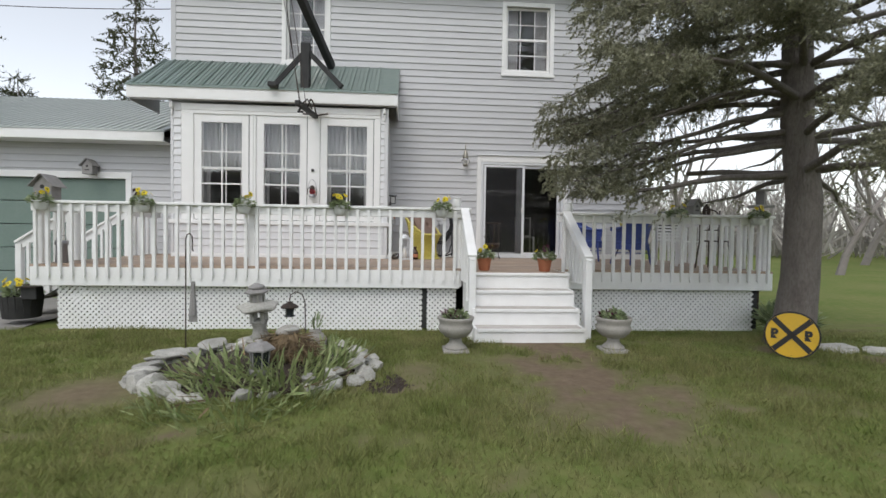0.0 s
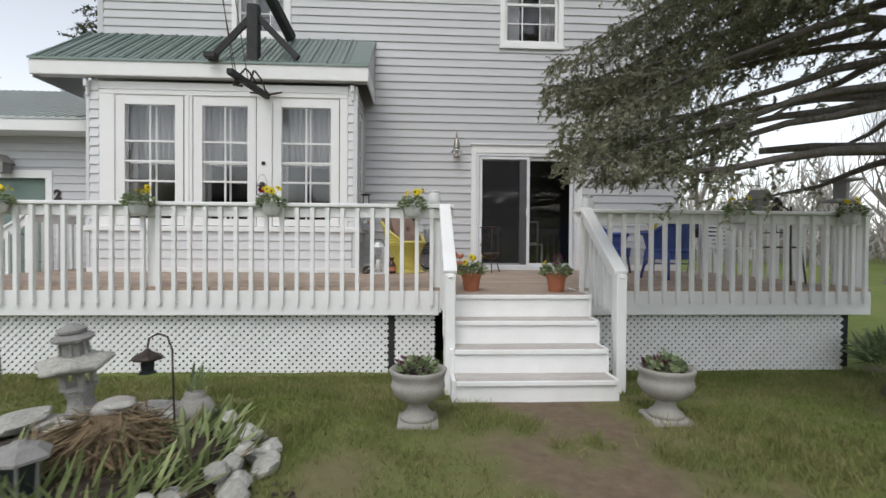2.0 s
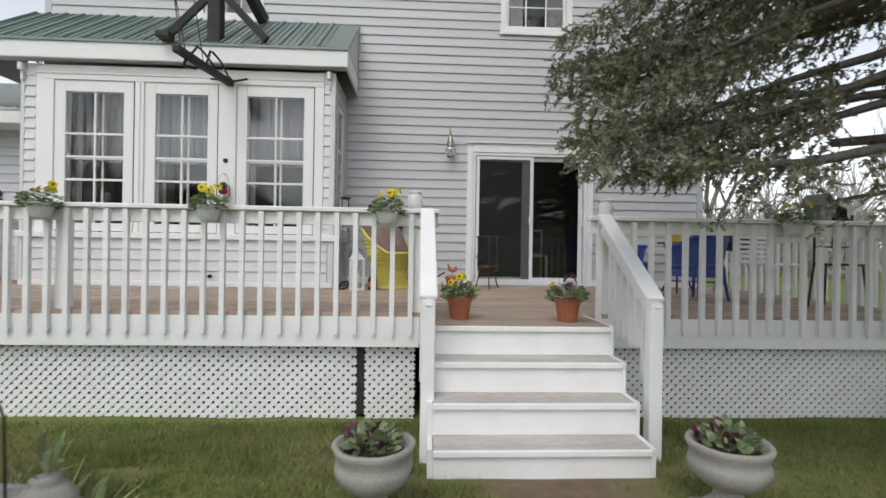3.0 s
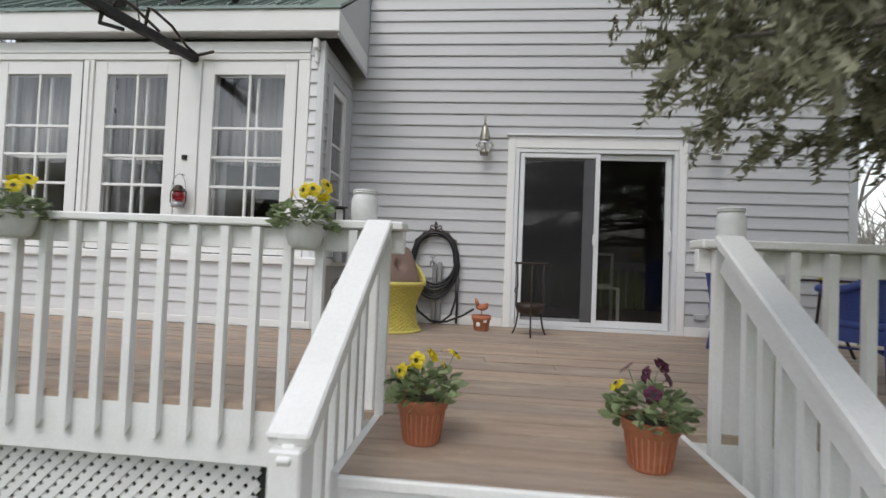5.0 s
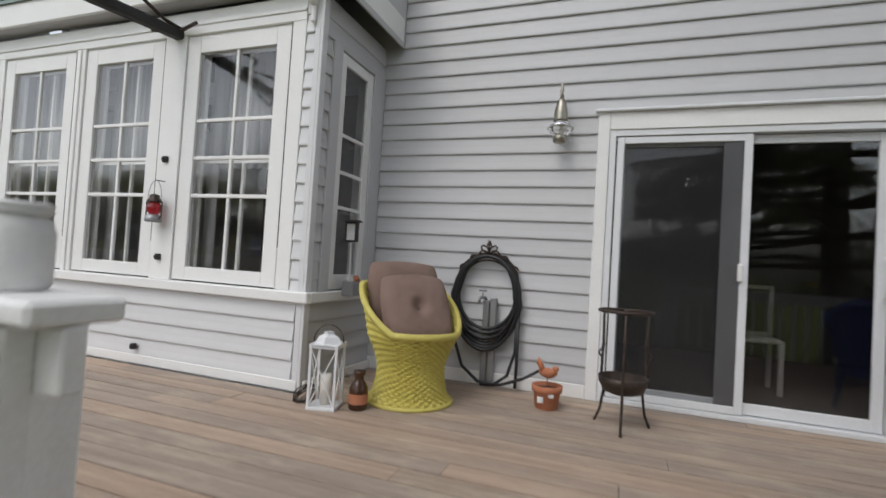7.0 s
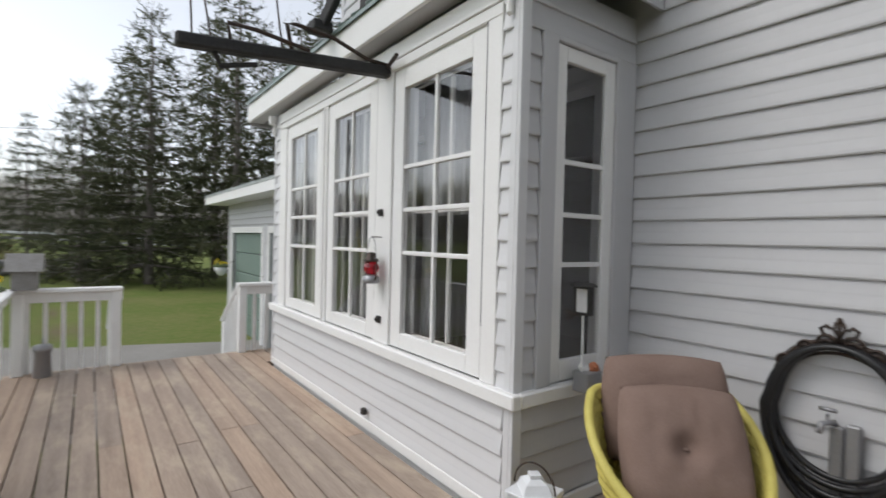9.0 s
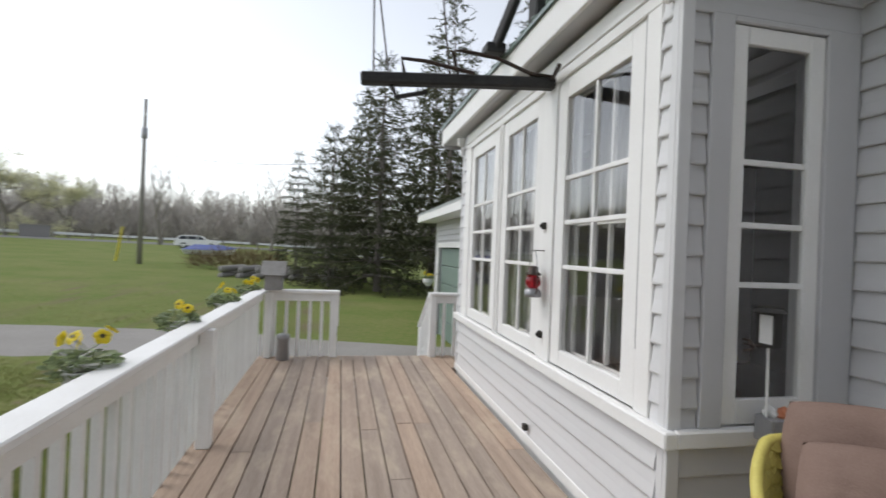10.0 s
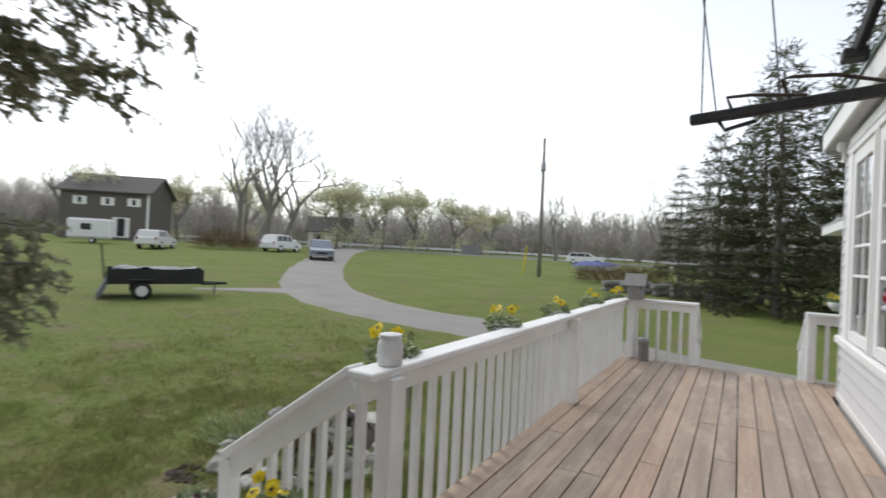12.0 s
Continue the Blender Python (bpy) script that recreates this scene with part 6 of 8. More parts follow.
def birdhouse(name, at, s, label, rz=0):
    g = thing(name, label, "birdhouse", at, rz)
    part("box", Mesh().box(-0.075 * s, 0.075 * s, -0.065 * s, 0.065 * s, 0, 0.13 * s, b=0.004).add([(-0.075 * s, -0.065 * s, 0.13 * s), (0.075 * s, -0.065 * s, 0.13 * s), (0, -0.065 * s, 0.21 * s), (-0.075 * s, 0.065 * s, 0.13 * s), (0.075 * s, 0.065 * s, 0.13 * s), (0, 0.065 * s, 0.21 * s)], [(0, 1, 2), (5, 4, 3), (1, 4, 5, 2), (0, 2, 5, 3)]), M_GREYWOOD, g)
    for sg in (-1, 1):
        part("roof_board", Mesh().beam((sg * 0.055 * s, -0.095 * s, 0.175 * s), (sg * 0.055 * s, 0.095 * s, 0.175 * s), 0.15 * s, 0.012, 0.003, (sg * 0.75, 0, 0.68)), M_GREYWOOD, g)
    part("entrance", Mesh().tube([(0, -0.067 * s, 0.12 * s), (0, -0.0645 * s, 0.12 * s)], 0.018 * s, 14), M_SIGNBLACK, g)
    part("name_plate", Mesh().box(-0.03 * s, 0.03 * s, -0.068 * s, -0.0655 * s, 0.055 * s, 0.07 * s), M_SIGNBLACK, g)
    return g


bh = birdhouse("birdhouse", (-4.30, 6.36, RT), 1.5, "grey weathered wooden birdhouse on the corner post")
birdhouse("birdhouse", (4.64, 6.27, RT2), 1.0, "tall grey birdhouse with a peaked roof on the railing", 20)
tow = thing("candle_lantern", "small dark metal lantern on the railing cap", "lantern", (4.84, 6.27, RT2))
part("frame", frame_of(Mesh(), -0.035, 0.035, -0.035, 0.035, 0, 0.10, 0.008, 0.001), M_IRON, tow)
part("cap", Mesh().lathe([(0.05, 0.10), (0.02, 0.14), (0.008, 0.16)], n=8), M_IRON, tow)
feeder = thing("bird_feeder", "dark wooden bird feeder on a pole beyond the deck", "bird feeder", (6.3, 7.1, 0))
part("pole", Mesh().tube([(0, 0, -0.1), (0, 0, 1.95)], 0.02, 8), M_IRON, feeder)
part("tray", Mesh().box(-0.16, 0.16, -0.12, 0.12, 1.75, 1.79, b=0.005), M_GREYWOOD, feeder)
part("roof", Mesh().box(-0.18, 0.18, -0.14, 0.14, 2.02, 2.05, b=0.01).box(-0.02, 0.02, -0.1, 0.1, 1.79, 2.02), M_GREYWOOD, feeder)

# ---- the tarred davit over the bay ----
dav = thing("timber_davit", "black tarred timber hoist standing on the bay roof", "hoist")
part("post", Mesh().box(-1.44, -1.28, 8.42, 8.58, 3.80, 4.62, b=0.012), M_BLACK, dav)
part("brace", Mesh().beam((-1.40, 8.46, 4.42), (-1.86, 8.30, 3.80), 0.06, 0.09, 0.01), M_BLACK, dav)
part("brace", Mesh().beam((-1.32, 8.50, 4.48), (-0.70, 8.40, 3.84), 0.06, 0.09, 0.01), M_BLACK, dav)
part("foot", Mesh().box(-1.96, -1.80, 8.22, 8.38, 3.77, 3.85, b=0.01), M_BLACK, dav)
part("boom", Mesh().beam((-1.02, 9.30, 4.48), (-1.60, 7.35, 5.75), 0.13, 0.15, 0.015).beam((-1.44, 7.9, 5.4), (-1.66, 7.15, 5.9), 0.19, 0.22, 0.015), M_BLACK, dav)
arm = thing("timber_outrigger", "black tarred timber outrigger with iron rods on the bay", "hoist")
part("beam", Mesh().beam((-1.222, 7.22, 3.24), (-1.18, 8.60, 3.335), 0.085, 0.075, 0.012), M_BLACK, arm)
part("crossbar", Mesh().tube([(-1.40, 8.46, 3.36), (-1.15, 8.50, 3.345), (-0.95, 8.46, 3.37)], 0.014, 7), M_IRON, arm)
part("rod", Mesh().tube([(-1.20, 7.50, 3.29), (-1.12, 7.47, 3.36), (-1.12, 7.62, 3.36), (-1.14, 7.95, 3.325)], 0.013, 7), M_IRON, arm)
part("rod", Mesh().tube([(-1.20, 7.86, 3.31), (-1.13, 7.80, 3.45), (-1.13, 7.86, 3.46), (-1.13, 8.10, 3.44), (-1.15, 8.35, 3.37), (-1.16, 8.52, 3.37)], 0.013, 7), M_IRON, arm)
part("cleat", Mesh().tube([(-1.21, 7.42, 3.21), (-1.26, 7.46, 3.155), (-1.23, 7.66, 3.20)], 0.016, 7), M_BLACK, arm)
for a, b in (((-1.21, 7.30, 3.27), (-1.55, 7.25, 5.8)), ((-1.21, 7.40, 3.27), (-1.58, 7.05, 5.85)), ((-1.20, 7.80, 3.30), (-1.50, 7.60, 5.6))):
    part("cable", Mesh().tube([a, b], 0.006, 5), M_IRON, arm)

# ---- things on the bay and wall ----
def wall_lamp(x, label):
    g = thing("wall_lamp", label, "lamp", (x, WALL - 0.03, 2.62), group="ship lamps beside the patio door")
    o = (0, -0.12, 0)
    part("bracket", Mesh().tube([(0, 0.01, 0.20), (0, -0.03, 0.30), (0, -0.07, 0.36), (0, -0.12, 0.36), (0, -0.125, 0.30)], 0.009, 8).box(-0.03, 0.03, 0.0, 0.012, 0.10, 0.26, b=0.004), M_BRASS, g)
    part("finial", Mesh().lathe([(0.005, 0.44), (0.012, 0.43), (0.010, 0.40), (0.016, 0.38), (0.01, 0.36), (0.014, 0.32)], o, n=12), M_BRASS, g, "", True)
    part("hood", Mesh().lathe([(0.014, 0.33), (0.03, 0.30), (0.045, 0.24), (0.052, 0.20), (0.048, 0.18), (0.055, 0.165), (0.05, 0.15)], o, n=20), M_BRASS, g, "", True)
    gl = part("globe", Mesh().lathe([(0.048, 0.15), (0.075, 0.125), (0.082, 0.095), (0.075, 0.065), (0.048, 0.045)], o, n=24, closed=False), M_BULB, g, "", True)
    gl.visible_shadow = False
    part("guard", Mesh().tube([(0.092 * math.cos(6.283 * k / 24), -0.12 + 0.092 * math.sin(6.283 * k / 24), 0.10) for k in range(25)], 0.0035, 5), M_BRASS, g)
    part("base", Mesh().lathe([(0.046, 0.045), (0.05, 0.03), (0.046, 0.0), (0.03, -0.005)], o, n=20), M_BRASS, g, "", True)
    return g


wall_lamp(1.66, "tarnished brass ship lamp with a clear glass globe")
wall_lamp(4.06, "tarnished brass ship lamp with a clear glass globe")
red = thing("railway_lantern", "old hurricane lantern with red glass hung on the bay", "lantern", (-1.22, BAY - 0.10, 1.86))
part("tank", Mesh().lathe([(0.055, 0), (0.06, 0.01), (0.058, 0.045), (0.03, 0.06)], n=18), M_GREY, red, "", True)
part("globe", Mesh().lathe([(0.03, 0.06), (0.052, 0.085), (0.055, 0.11), (0.045, 0.14), (0.03, 0.15)], n=18), M_RED, red, "", True)
part("hood", Mesh().lathe([(0.055, 0.15), (0.05, 0.165), (0.035, 0.175), (0.035, 0.205), (0.01, 0.215)], n=16), M_IRON, red, "", True)
for sg in (-1, 1):
    part("side_tube", Mesh().tube([(sg * 0.05, 0, 0.02), (sg * 0.078, 0, 0.05), (sg * 0.078, 0, 0.15), (sg * 0.04, 0, 0.19)], 0.006, 6), M_IRON, red)
part("bail", Mesh().tube([(0.07 * math.cos(a), 0, 0.17 + 0.15 * math.sin(a)) for a in [math.pi * k / 14 for k in range(15)]], 0.003, 5), M_GREY, red)
part("nail", Mesh().tube([(0, 0.0, 0.322), (0, 0.10, 0.322)], 0.004, 6), M_IRON, red)
for z in (2.355, 1.60):
    h = thing("door_lock", "small black square latch on the white bay post", "latch", (-1.225, BAY - 0.024, z), group="latches on the bay")
    part("plate", Mesh().box(-0.024, 0.024, -0.02, 0.001, -0.024, 0.024, b=0.004), M_SIGNBLACK, h)
    part("knob", Mesh().tube([(0, -0.02, 0), (0, -0.036, 0)], 0.012, 10), M_SIGNBLACK, h)
outlet = thing("outlet", "small black outdoor outlet low on the bay siding", "outlet", (-1.39, BAY - 0.03, 0.897))
part("cover", Mesh().box(-0.022, 0.022, -0.035, 0.0, -0.022, 0.022, b=0.004), M_SIGNBLACK, outlet)
cond = thing("vent", "pale plastic vent low on the house wall", "vent", (3.98, WALL - 0.03, 0.97))
part("cover", Mesh().box(-0.06, 0.06, -0.02, 0.0, -0.03, 0.03, b=0.004), M_SIDING, cond)
sgn = thing("thermometer_lantern", "small black framed lantern on a bracket by the window", "lantern", (BX1 + 0.03, 8.93, 1.80))
part("frame", frame_of(Mesh(), 0.03, 0.13, -0.02, 0.02, 0, 0.15, 0.014, 0.002).lathe([(0.09, 0.15), (0.07, 0.165)], (0.08, 0, 0), n=4), M_SIGNBLACK, sgn)
part("dial", Mesh().box(0.044, 0.116, -0.012, 0.012, 0.014, 0.136), M_POTWHITE, sgn)
part("bracket", Mesh().tube([(0.0, -0.05, 0.02), (0.03, -0.05, 0.02), (0.05, -0.04, 0.0), (0.03, -0.03, -0.02), (0.0, -0.05, -0.03)], 0.006, 6).tube([(0.0, -0.05, 0.0), (0.08, 0.0, -0.0)], 0.005, 6), M_IRON, sgn)
part("rod", Mesh().tube([(0.08, 0, 0), (0.085, 0.0, -0.33)], 0.006, 6), M_POTWHITE, sgn)
buck = thing("bucket", "small grey tin bucket with shells on the bay ledge", "bucket", (BX1 + 0.11, 8.98, LEDGE - 0.005))
part("pail", Mesh().box(-0.05, 0.05, -0.06, 0.06, -0.0, 0.11, b=0.006), M_GREY, buck)
part("shell", Mesh().rock((-0.01, -0.02, 0.125), (0.03, 0.03, 0.025), 1), M_POTWHITE, buck)
part("shell", Mesh().rock((0.02, 0.025, 0.125), (0.028, 0.03, 0.03), 2), M_TERRA, buck)

# ---- things on the deck ----
def barrel_chair(name, at, rz, material, label, category="chair", low=0.46, high=0.74):
    g = thing(name, label, category, at, rz)
    me = Mesh()
    nt, nz = 168, 84
    v = []
    for j in range(nz + 1):
        t = j / nz
        for k in range(nt):
            a = 6.283 * k / nt
            back = 0.5 - 0.5 * math.sin(a)  # 1 at the front (-y)
            top = high + (low - high) * min(1, max(0, (back - 0.20) / 0.60)) ** 0.9
            z = t * top
            r_ = 0.275 - 0.085 * math.sin(min(1, z / 0.42) * math.pi) ** 1.0 * 0.55 + 0.10 * max(0, (z - 0.22) / 0.5) ** 1.3
            r_ += 0.02 * (1 - min(1, z / 0.05))
            w = 0.0085 * (0.2, 1, 1, -0.2, -1, -1)[k % 6] * (1 if j // 3 % 2 else -1) - (0.004 if j % 3 == 0 else 0)
            v.append(((r_ + w) * math.cos(a) * 1.02, (r_ + w) * math.sin(a), z))
    me.add(v, [(j * nt + k, j * nt + (k + 1) % nt, (j + 1) * nt + (k + 1) % nt, (j + 1) * nt + k) for j in range(nz) for k in range(nt)])
    body = part("body", me, material, g, "", False)
    mod = body.modifiers.new("thickness", "SOLIDIFY")
    mod.thickness, mod.offset = 0.014, -1
    rim, foot = [], []
    for k in range(61):
        a = 6.283 * k / 60
        back = 0.5 - 0.5 * math.sin(a)
        z = high + (low - high) * min(1, max(0, (back - 0.20) / 0.60)) ** 0.9
        r_ = 0.275 + 0.10 * max(0, (z - 0.22) / 0.5) ** 1.3 - 0.085 * math.sin(min(1, z / 0.42) * math.pi) * 0.55
        rim.append((r_ * math.cos(a) * 1.02, r_ * math.sin(a), z))
        foot.append((0.298 * math.cos(a), 0.293 * math.sin(a), 0.012))
    part("rim", Mesh().tube(rim, 0.022, 8, False), material, g, "braided rim", True)
    part("foot_band", Mesh().tube(foot, 0.014, 6, False), material, g, "", True)
    part("seat", Mesh().lathe([(0.25, 0.36), (0.25, 0.385)], n=30), material, g)
    return g


def cushion(at, m, sx, sy, th, label, seed):
    g = thing("cushion", label, "cushion", at, group="cushions on the yellow chair")
    me, n = Mesh(), 34
    v = []
    for side in (1, -1):
        for j in range(n + 1):
            for k in range(n + 1):
                u, w = k / n * 2 - 1, j / n * 2 - 1
                e = (max(0, 1 - abs(u) ** 3.6) * max(0, 1 - abs(w) ** 3.6)) ** 0.5
                q = 1 - 0.62 * math.exp(-(u * u + w * w) / 0.035)
                wr = 1 + 0.09 * noise.noise(Vector((u * 2.6, w * 2.6, seed))) + 0.05 * noise.noise(Vector((u * 7, w * 7, seed)))
                round_ = 1 - 0.10 * (abs(u) * abs(w)) ** 2 - 0.012 * abs(noise.noise(Vector((u * 5, w * 5, seed + 3))))
                v.append(m @ Vector((u * sx / 2 * round_, w * sy / 2 * round_, side * th / 2 * e * q * wr)))
    N = (n + 1) ** 2
    f = []
    for j in range(n):
        for k in range(n):
            a = j * (n + 1) + k
            f.append((a, a + 1, a + n + 2, a + n + 1))
            f.append((N + a, N + a + n + 1, N + a + n + 2, N + a + 1))
    me.add(v, f)
    part("cover", me, M_CUSHION, g, "", True)
    part("button", Mesh().lathe([(0.016, 0), (0.012, 0.006)], m @ Vector((0, 0, th * 0.20)), n=12), M_CUSHION, g, "", True)
    return g


CX, CY = 0.84, 8.76
yellow = [barrel_chair("wicker_chair", (CX, CY, DECK), 52, M_WICKER, "yellow painted wicker barrel chair by the house wall", low=0.45, high=0.74)]
yellow.append(cushion((CX - 0.147, CY + 0.147, DECK), pose(0, 0, 0.675, 74, 0, 48), 0.58, 0.47, 0.19, "brown tufted cushion leaning in the chair's back", 3))
yellow.append(cushion((CX + 0.013, CY + 0.0, DECK), pose(0, 0, 0.585, 60, 0, 46), 0.52, 0.52, 0.19, "brown tufted cushion propped in the yellow chair", 5))
for ob in yellow:
    ob.scale = (0.95, 0.95, 1.02)
# hose on a scrolled iron hanger
hose = thing("garden_hose", "black garden hose coiled on a scrolled iron hanger", "hose", (1.16, WALL - 0.03, 0))
for k in range(8):
    rw, zb = 0.228 + 0.0065 * k, (1.20, 1.08, 1.13, 1.05, 1.17, 1.04, 1.09, 1.06)[k]
    pts = []
    for i in range(41):
        a = 6.283 * i / 40
        z = (1.46 + 0.30 * math.cos(a)) if math.cos(a) > 0 else (1.46 + (1.46 - zb) * math.cos(a))
        pts.append((rw * math.sin(a) * (1.0 if math.cos(a) < 0 else 0.95), -0.045 - 0.016 * (k % 3), z))
    part("loop", Mesh().tube(pts, 0.0145, 7, False), M_HOSE, hose, "", True)
part("tail", Mesh().tube([(-0.22, -0.06, 1.30), (-0.23, -0.06, 1.08), (-0.16, -0.07, 0.90), (-0.02, -0.09, 0.80), (0.10, -0.09, 0.79), (0.20, -0.08, 0.87), (0.25, -0.07, 1.05), (0.25, -0.06, 1.30)], 0.0125, 7), M_HOSE, hose, "", True)
part("tail", Mesh().tube([(0.26, -0.06, 1.35), (0.265, -0.06, 0.95), (0.26, -0.06, 0.78)], 0.0125, 7), M_HOSE, hose, "", True)
part("tail", Mesh().tube([(0.0, -0.10, 0.785), (0.16, -0.10, 0.80), (0.33, -0.10, 0.87), (0.45, -0.11, 0.95)], 0.012, 7), M_HOSE, hose, "", True)
hg = Mesh()
hg.tube([(0.24 * math.sin(a), -0.035, 1.56 + 0.22 * math.cos(a)) for a in [radians(-78 + 156 * k / 24) for k in range(25)]], 0.011, 7)
hg.tube([(0.20 * math.sin(a), -0.035, 1.54 + 0.19 * math.cos(a)) for a in [radians(-70 + 140 * k / 20) for k in range(21)]], 0.008, 6)
for cx, cz in ((-0.20, 1.66), (-0.12, 1.735), (0.12, 1.735), (0.20, 1.66), (-0.05, 1.77), (0.05, 1.77)):
    hg.tube([(cx + (0.036 - 0.0013 * k) * math.cos(k * 0.42), -0.045, cz + (0.036 - 0.0013 * k) * math.sin(k * 0.42)) for k in range(22)], 0.007, 6)
part("hanger", hg, M_IRON, hose, "scrolled cast iron hanger", True)
cr = Mesh()
for sg in (-1, 1):
    cr.tube([(0, -0.045, 1.775), (sg * 0.03, -0.045, 1.80), (sg * 0.055, -0.045, 1.805), (sg * 0.065, -0.045, 1.83), (sg * 0.045, -0.045, 1.845), (sg * 0.03, -0.045, 1.83)], 0.008, 6)
    cr.tube([(0, -0.045, 1.80), (sg * 0.02, -0.045, 1.83), (sg * 0.012, -0.045, 1.862)], 0.007, 6)
cr.tube([(0, -0.045, 1.77), (0, -0.045, 1.865)], [0.012, 0.008], 6).rock((0, -0.045, 1.868), (0.013, 0.013, 0.016), 1, 0.0)
part("crown", cr, M_IRON, hose, "", True)
pipe = thing("water_pipe", "two galvanised water pipes with a spigot", "pipe", (1.19, WALL - 0.03, DECK))
part("pipe", Mesh().box(-0.052, -0.004, -0.05, -0.012, 0.02, 0.66, b=0.006), M_GREY, pipe)
part("pipe", Mesh().box(0.004, 0.054, -0.052, -0.012, 0.02, 0.68, b=0.006), M_GREY, pipe)
part("spigot", Mesh().tube([(-0.035, -0.03, 0.66), (-0.035, -0.05, 0.68), (-0.06, -0.12, 0.68), (-0.065, -0.13, 0.64)], 0.012, 8).tube([(-0.05, -0.08, 0.69), (-0.05, -0.08, 0.73)], 0.006, 6).tube([(-0.08, -0.08, 0.735), (-0.02, -0.08, 0.735)], 0.009, 6), M_GREY, pipe, "", True)
# small pot with a bird ornament
sp = thing("terracotta_pot", "small painted terracotta pot with a rusty bird", "pot", (1.70, 9.08, DECK))
part("pot", Mesh().lathe([(0.065, 0), (0.075, 0.01), (0.088, 0.11), (0.10, 0.115), (0.102, 0.155), (0.09, 0.157), (0.085, 0.12)], n=24), M_TERRA, sp, "", True)
part("soil", Mesh().lathe([(0.086, 0.13), (0.01, 0.14)], n=14), M_SOIL, sp)
part("patch", Mesh().box(-0.05, -0.01, -0.090, -0.082, 0.05, 0.09, b=0.003).box(0.02, 0.055, -0.088, -0.076, 0.09, 0.115, b=0.003), M_POTWHITE, sp, "worn white paint")
part("bird", Mesh().rock((0.0, 0, 0.235), (0.06, 0.03, 0.035), 4, 0.15).rock((0.05, 0, 0.265), (0.022, 0.02, 0.02), 5, 0.1).tube([(-0.03, 0, 0.24), (-0.06, 0, 0.30), (-0.065, 0, 0.33)], [0.02, 0.02, 0.004], 6).tube([(0, 0, 0.13), (0, 0, 0.22)], 0.006, 6), M_TERRA, sp, "rusty bird figure", True)
# iron plant stand
st = thing("plant_stand", "rusty iron plant stand holding an empty bowl", "plant stand", (2.17, 8.90, DECK))
part("top_ring", Mesh().tube([(0.155 * math.cos(6.283 * k / 30), 0.155 * math.sin(6.283 * k / 30), 0.70) for k in range(31)], 0.010, 7, False), M_IRON, st, "", True)
part("top_slats", Mesh().box(-0.15, 0.15, -0.012, 0.012, 0.697, 0.703).box(-0.012, 0.012, -0.15, 0.15, 0.697, 0.703), M_IRON, st)
for k in range(3):
    a = 6.283 * k / 3 + 2.6
    c, s_ = math.cos(a), math.sin(a)
    part("leg", Mesh().tube([(0.15 * c, 0.15 * s_, 0.70), (0.145 * c, 0.145 * s_, 0.5), (0.15 * c, 0.15 * s_, 0.30), (0.13 * c, 0.13 * s_, 0.20), (0.15 * c, 0.15 * s_, 0.08), (0.185 * c, 0.185 * s_, 0.0)], 0.009, 6), M_IRON, st, "", True)
    part("scroll", Mesh().tube([((0.15 + 0.03 * math.sin(q * 0.5) * (1 - q / 16)) * c, (0.15 + 0.03 * math.sin(q * 0.5) * (1 - q / 16)) * s_, 0.40 + 0.009 * q) for q in range(14)], 0.006, 5), M_IRON, st, "", True)
part("bowl", Mesh().lathe([(0.05, 0.20), (0.11, 0.22), (0.14, 0.27), (0.145, 0.31), (0.138, 0.31), (0.12, 0.25), (0.02, 0.22)], n=24), M_IRON, st, "rusty brown bowl", True)
# white lantern with a candle
wl = thing("white_lantern", "white metal cross-framed lantern with a candle", "lantern", (0.46, 8.34, DECK), 14)
for sx in (-0.075, 0.075):
    for sy in (-0.075, 0.075):
        part("upright", Mesh().box(sx - 0.007, sx + 0.007, sy - 0.007, sy + 0.007, 0.02, 0.36), M_ALU, wl)
wl.scale = (1.05, 1.05, 1.05)
part("base", Mesh().box(-0.085, 0.085, -0.085, 0.085, 0, 0.02, b=0.003), M_ALU, wl)
for a, b in (((-0.07, -0.075), (0.07, -0.075)), ((0.075, -0.07), (0.075, 0.07)), ((-0.075, -0.07), (-0.075, 0.07))):
    part("cross_brace", Mesh().tube([(*a, 0.03), (*b, 0.34)], 0.004, 5).tube([(*a, 0.34), (*b, 0.03)], 0.004, 5), M_ALU, wl)
part("top", frame_of(Mesh(), -0.085, 0.085, -0.085, 0.085, 0.35, 0.375, 0.02, 0.002).lathe([(0.08, 0.375), (0.06, 0.41), (0.03, 0.425), (0.03, 0.44)], n=4), M_ALU, wl)
part("handle", Mesh().tube([(0.09 * math.cos(a), 0, 0.38 + 0.10 * math.sin(a)) for a in [math.pi * k / 14 for k in range(15)]], 0.004, 5), M_IRON, wl)
part("candle", Mesh().lathe([(0.033, 0.02), (0.033, 0.19), (0.025, 0.195)], n=18), M_CANDLE, wl, "", True)
bt = thing("bottle", "dark brown glass jug standing by the wicker chair", "bottle", (0.65, 8.41, DECK))
part("body", Mesh().lathe([(0.05, 0), (0.058, 0.01), (0.058, 0.13), (0.04, 0.165), (0.028, 0.18), (0.028, 0.21), (0.036, 0.215), (0.036, 0.235)], n=22), M_AMBER, bt, "", True)
part("label", Mesh().lathe([(0.0588, 0.04), (0.0588, 0.10)], n=22, closed=False), M_TERRA, bt)
wire = thing("wire_planter", "tangled wire basket lying by the bay corner", "basket", (0.30, 8.37, DECK))
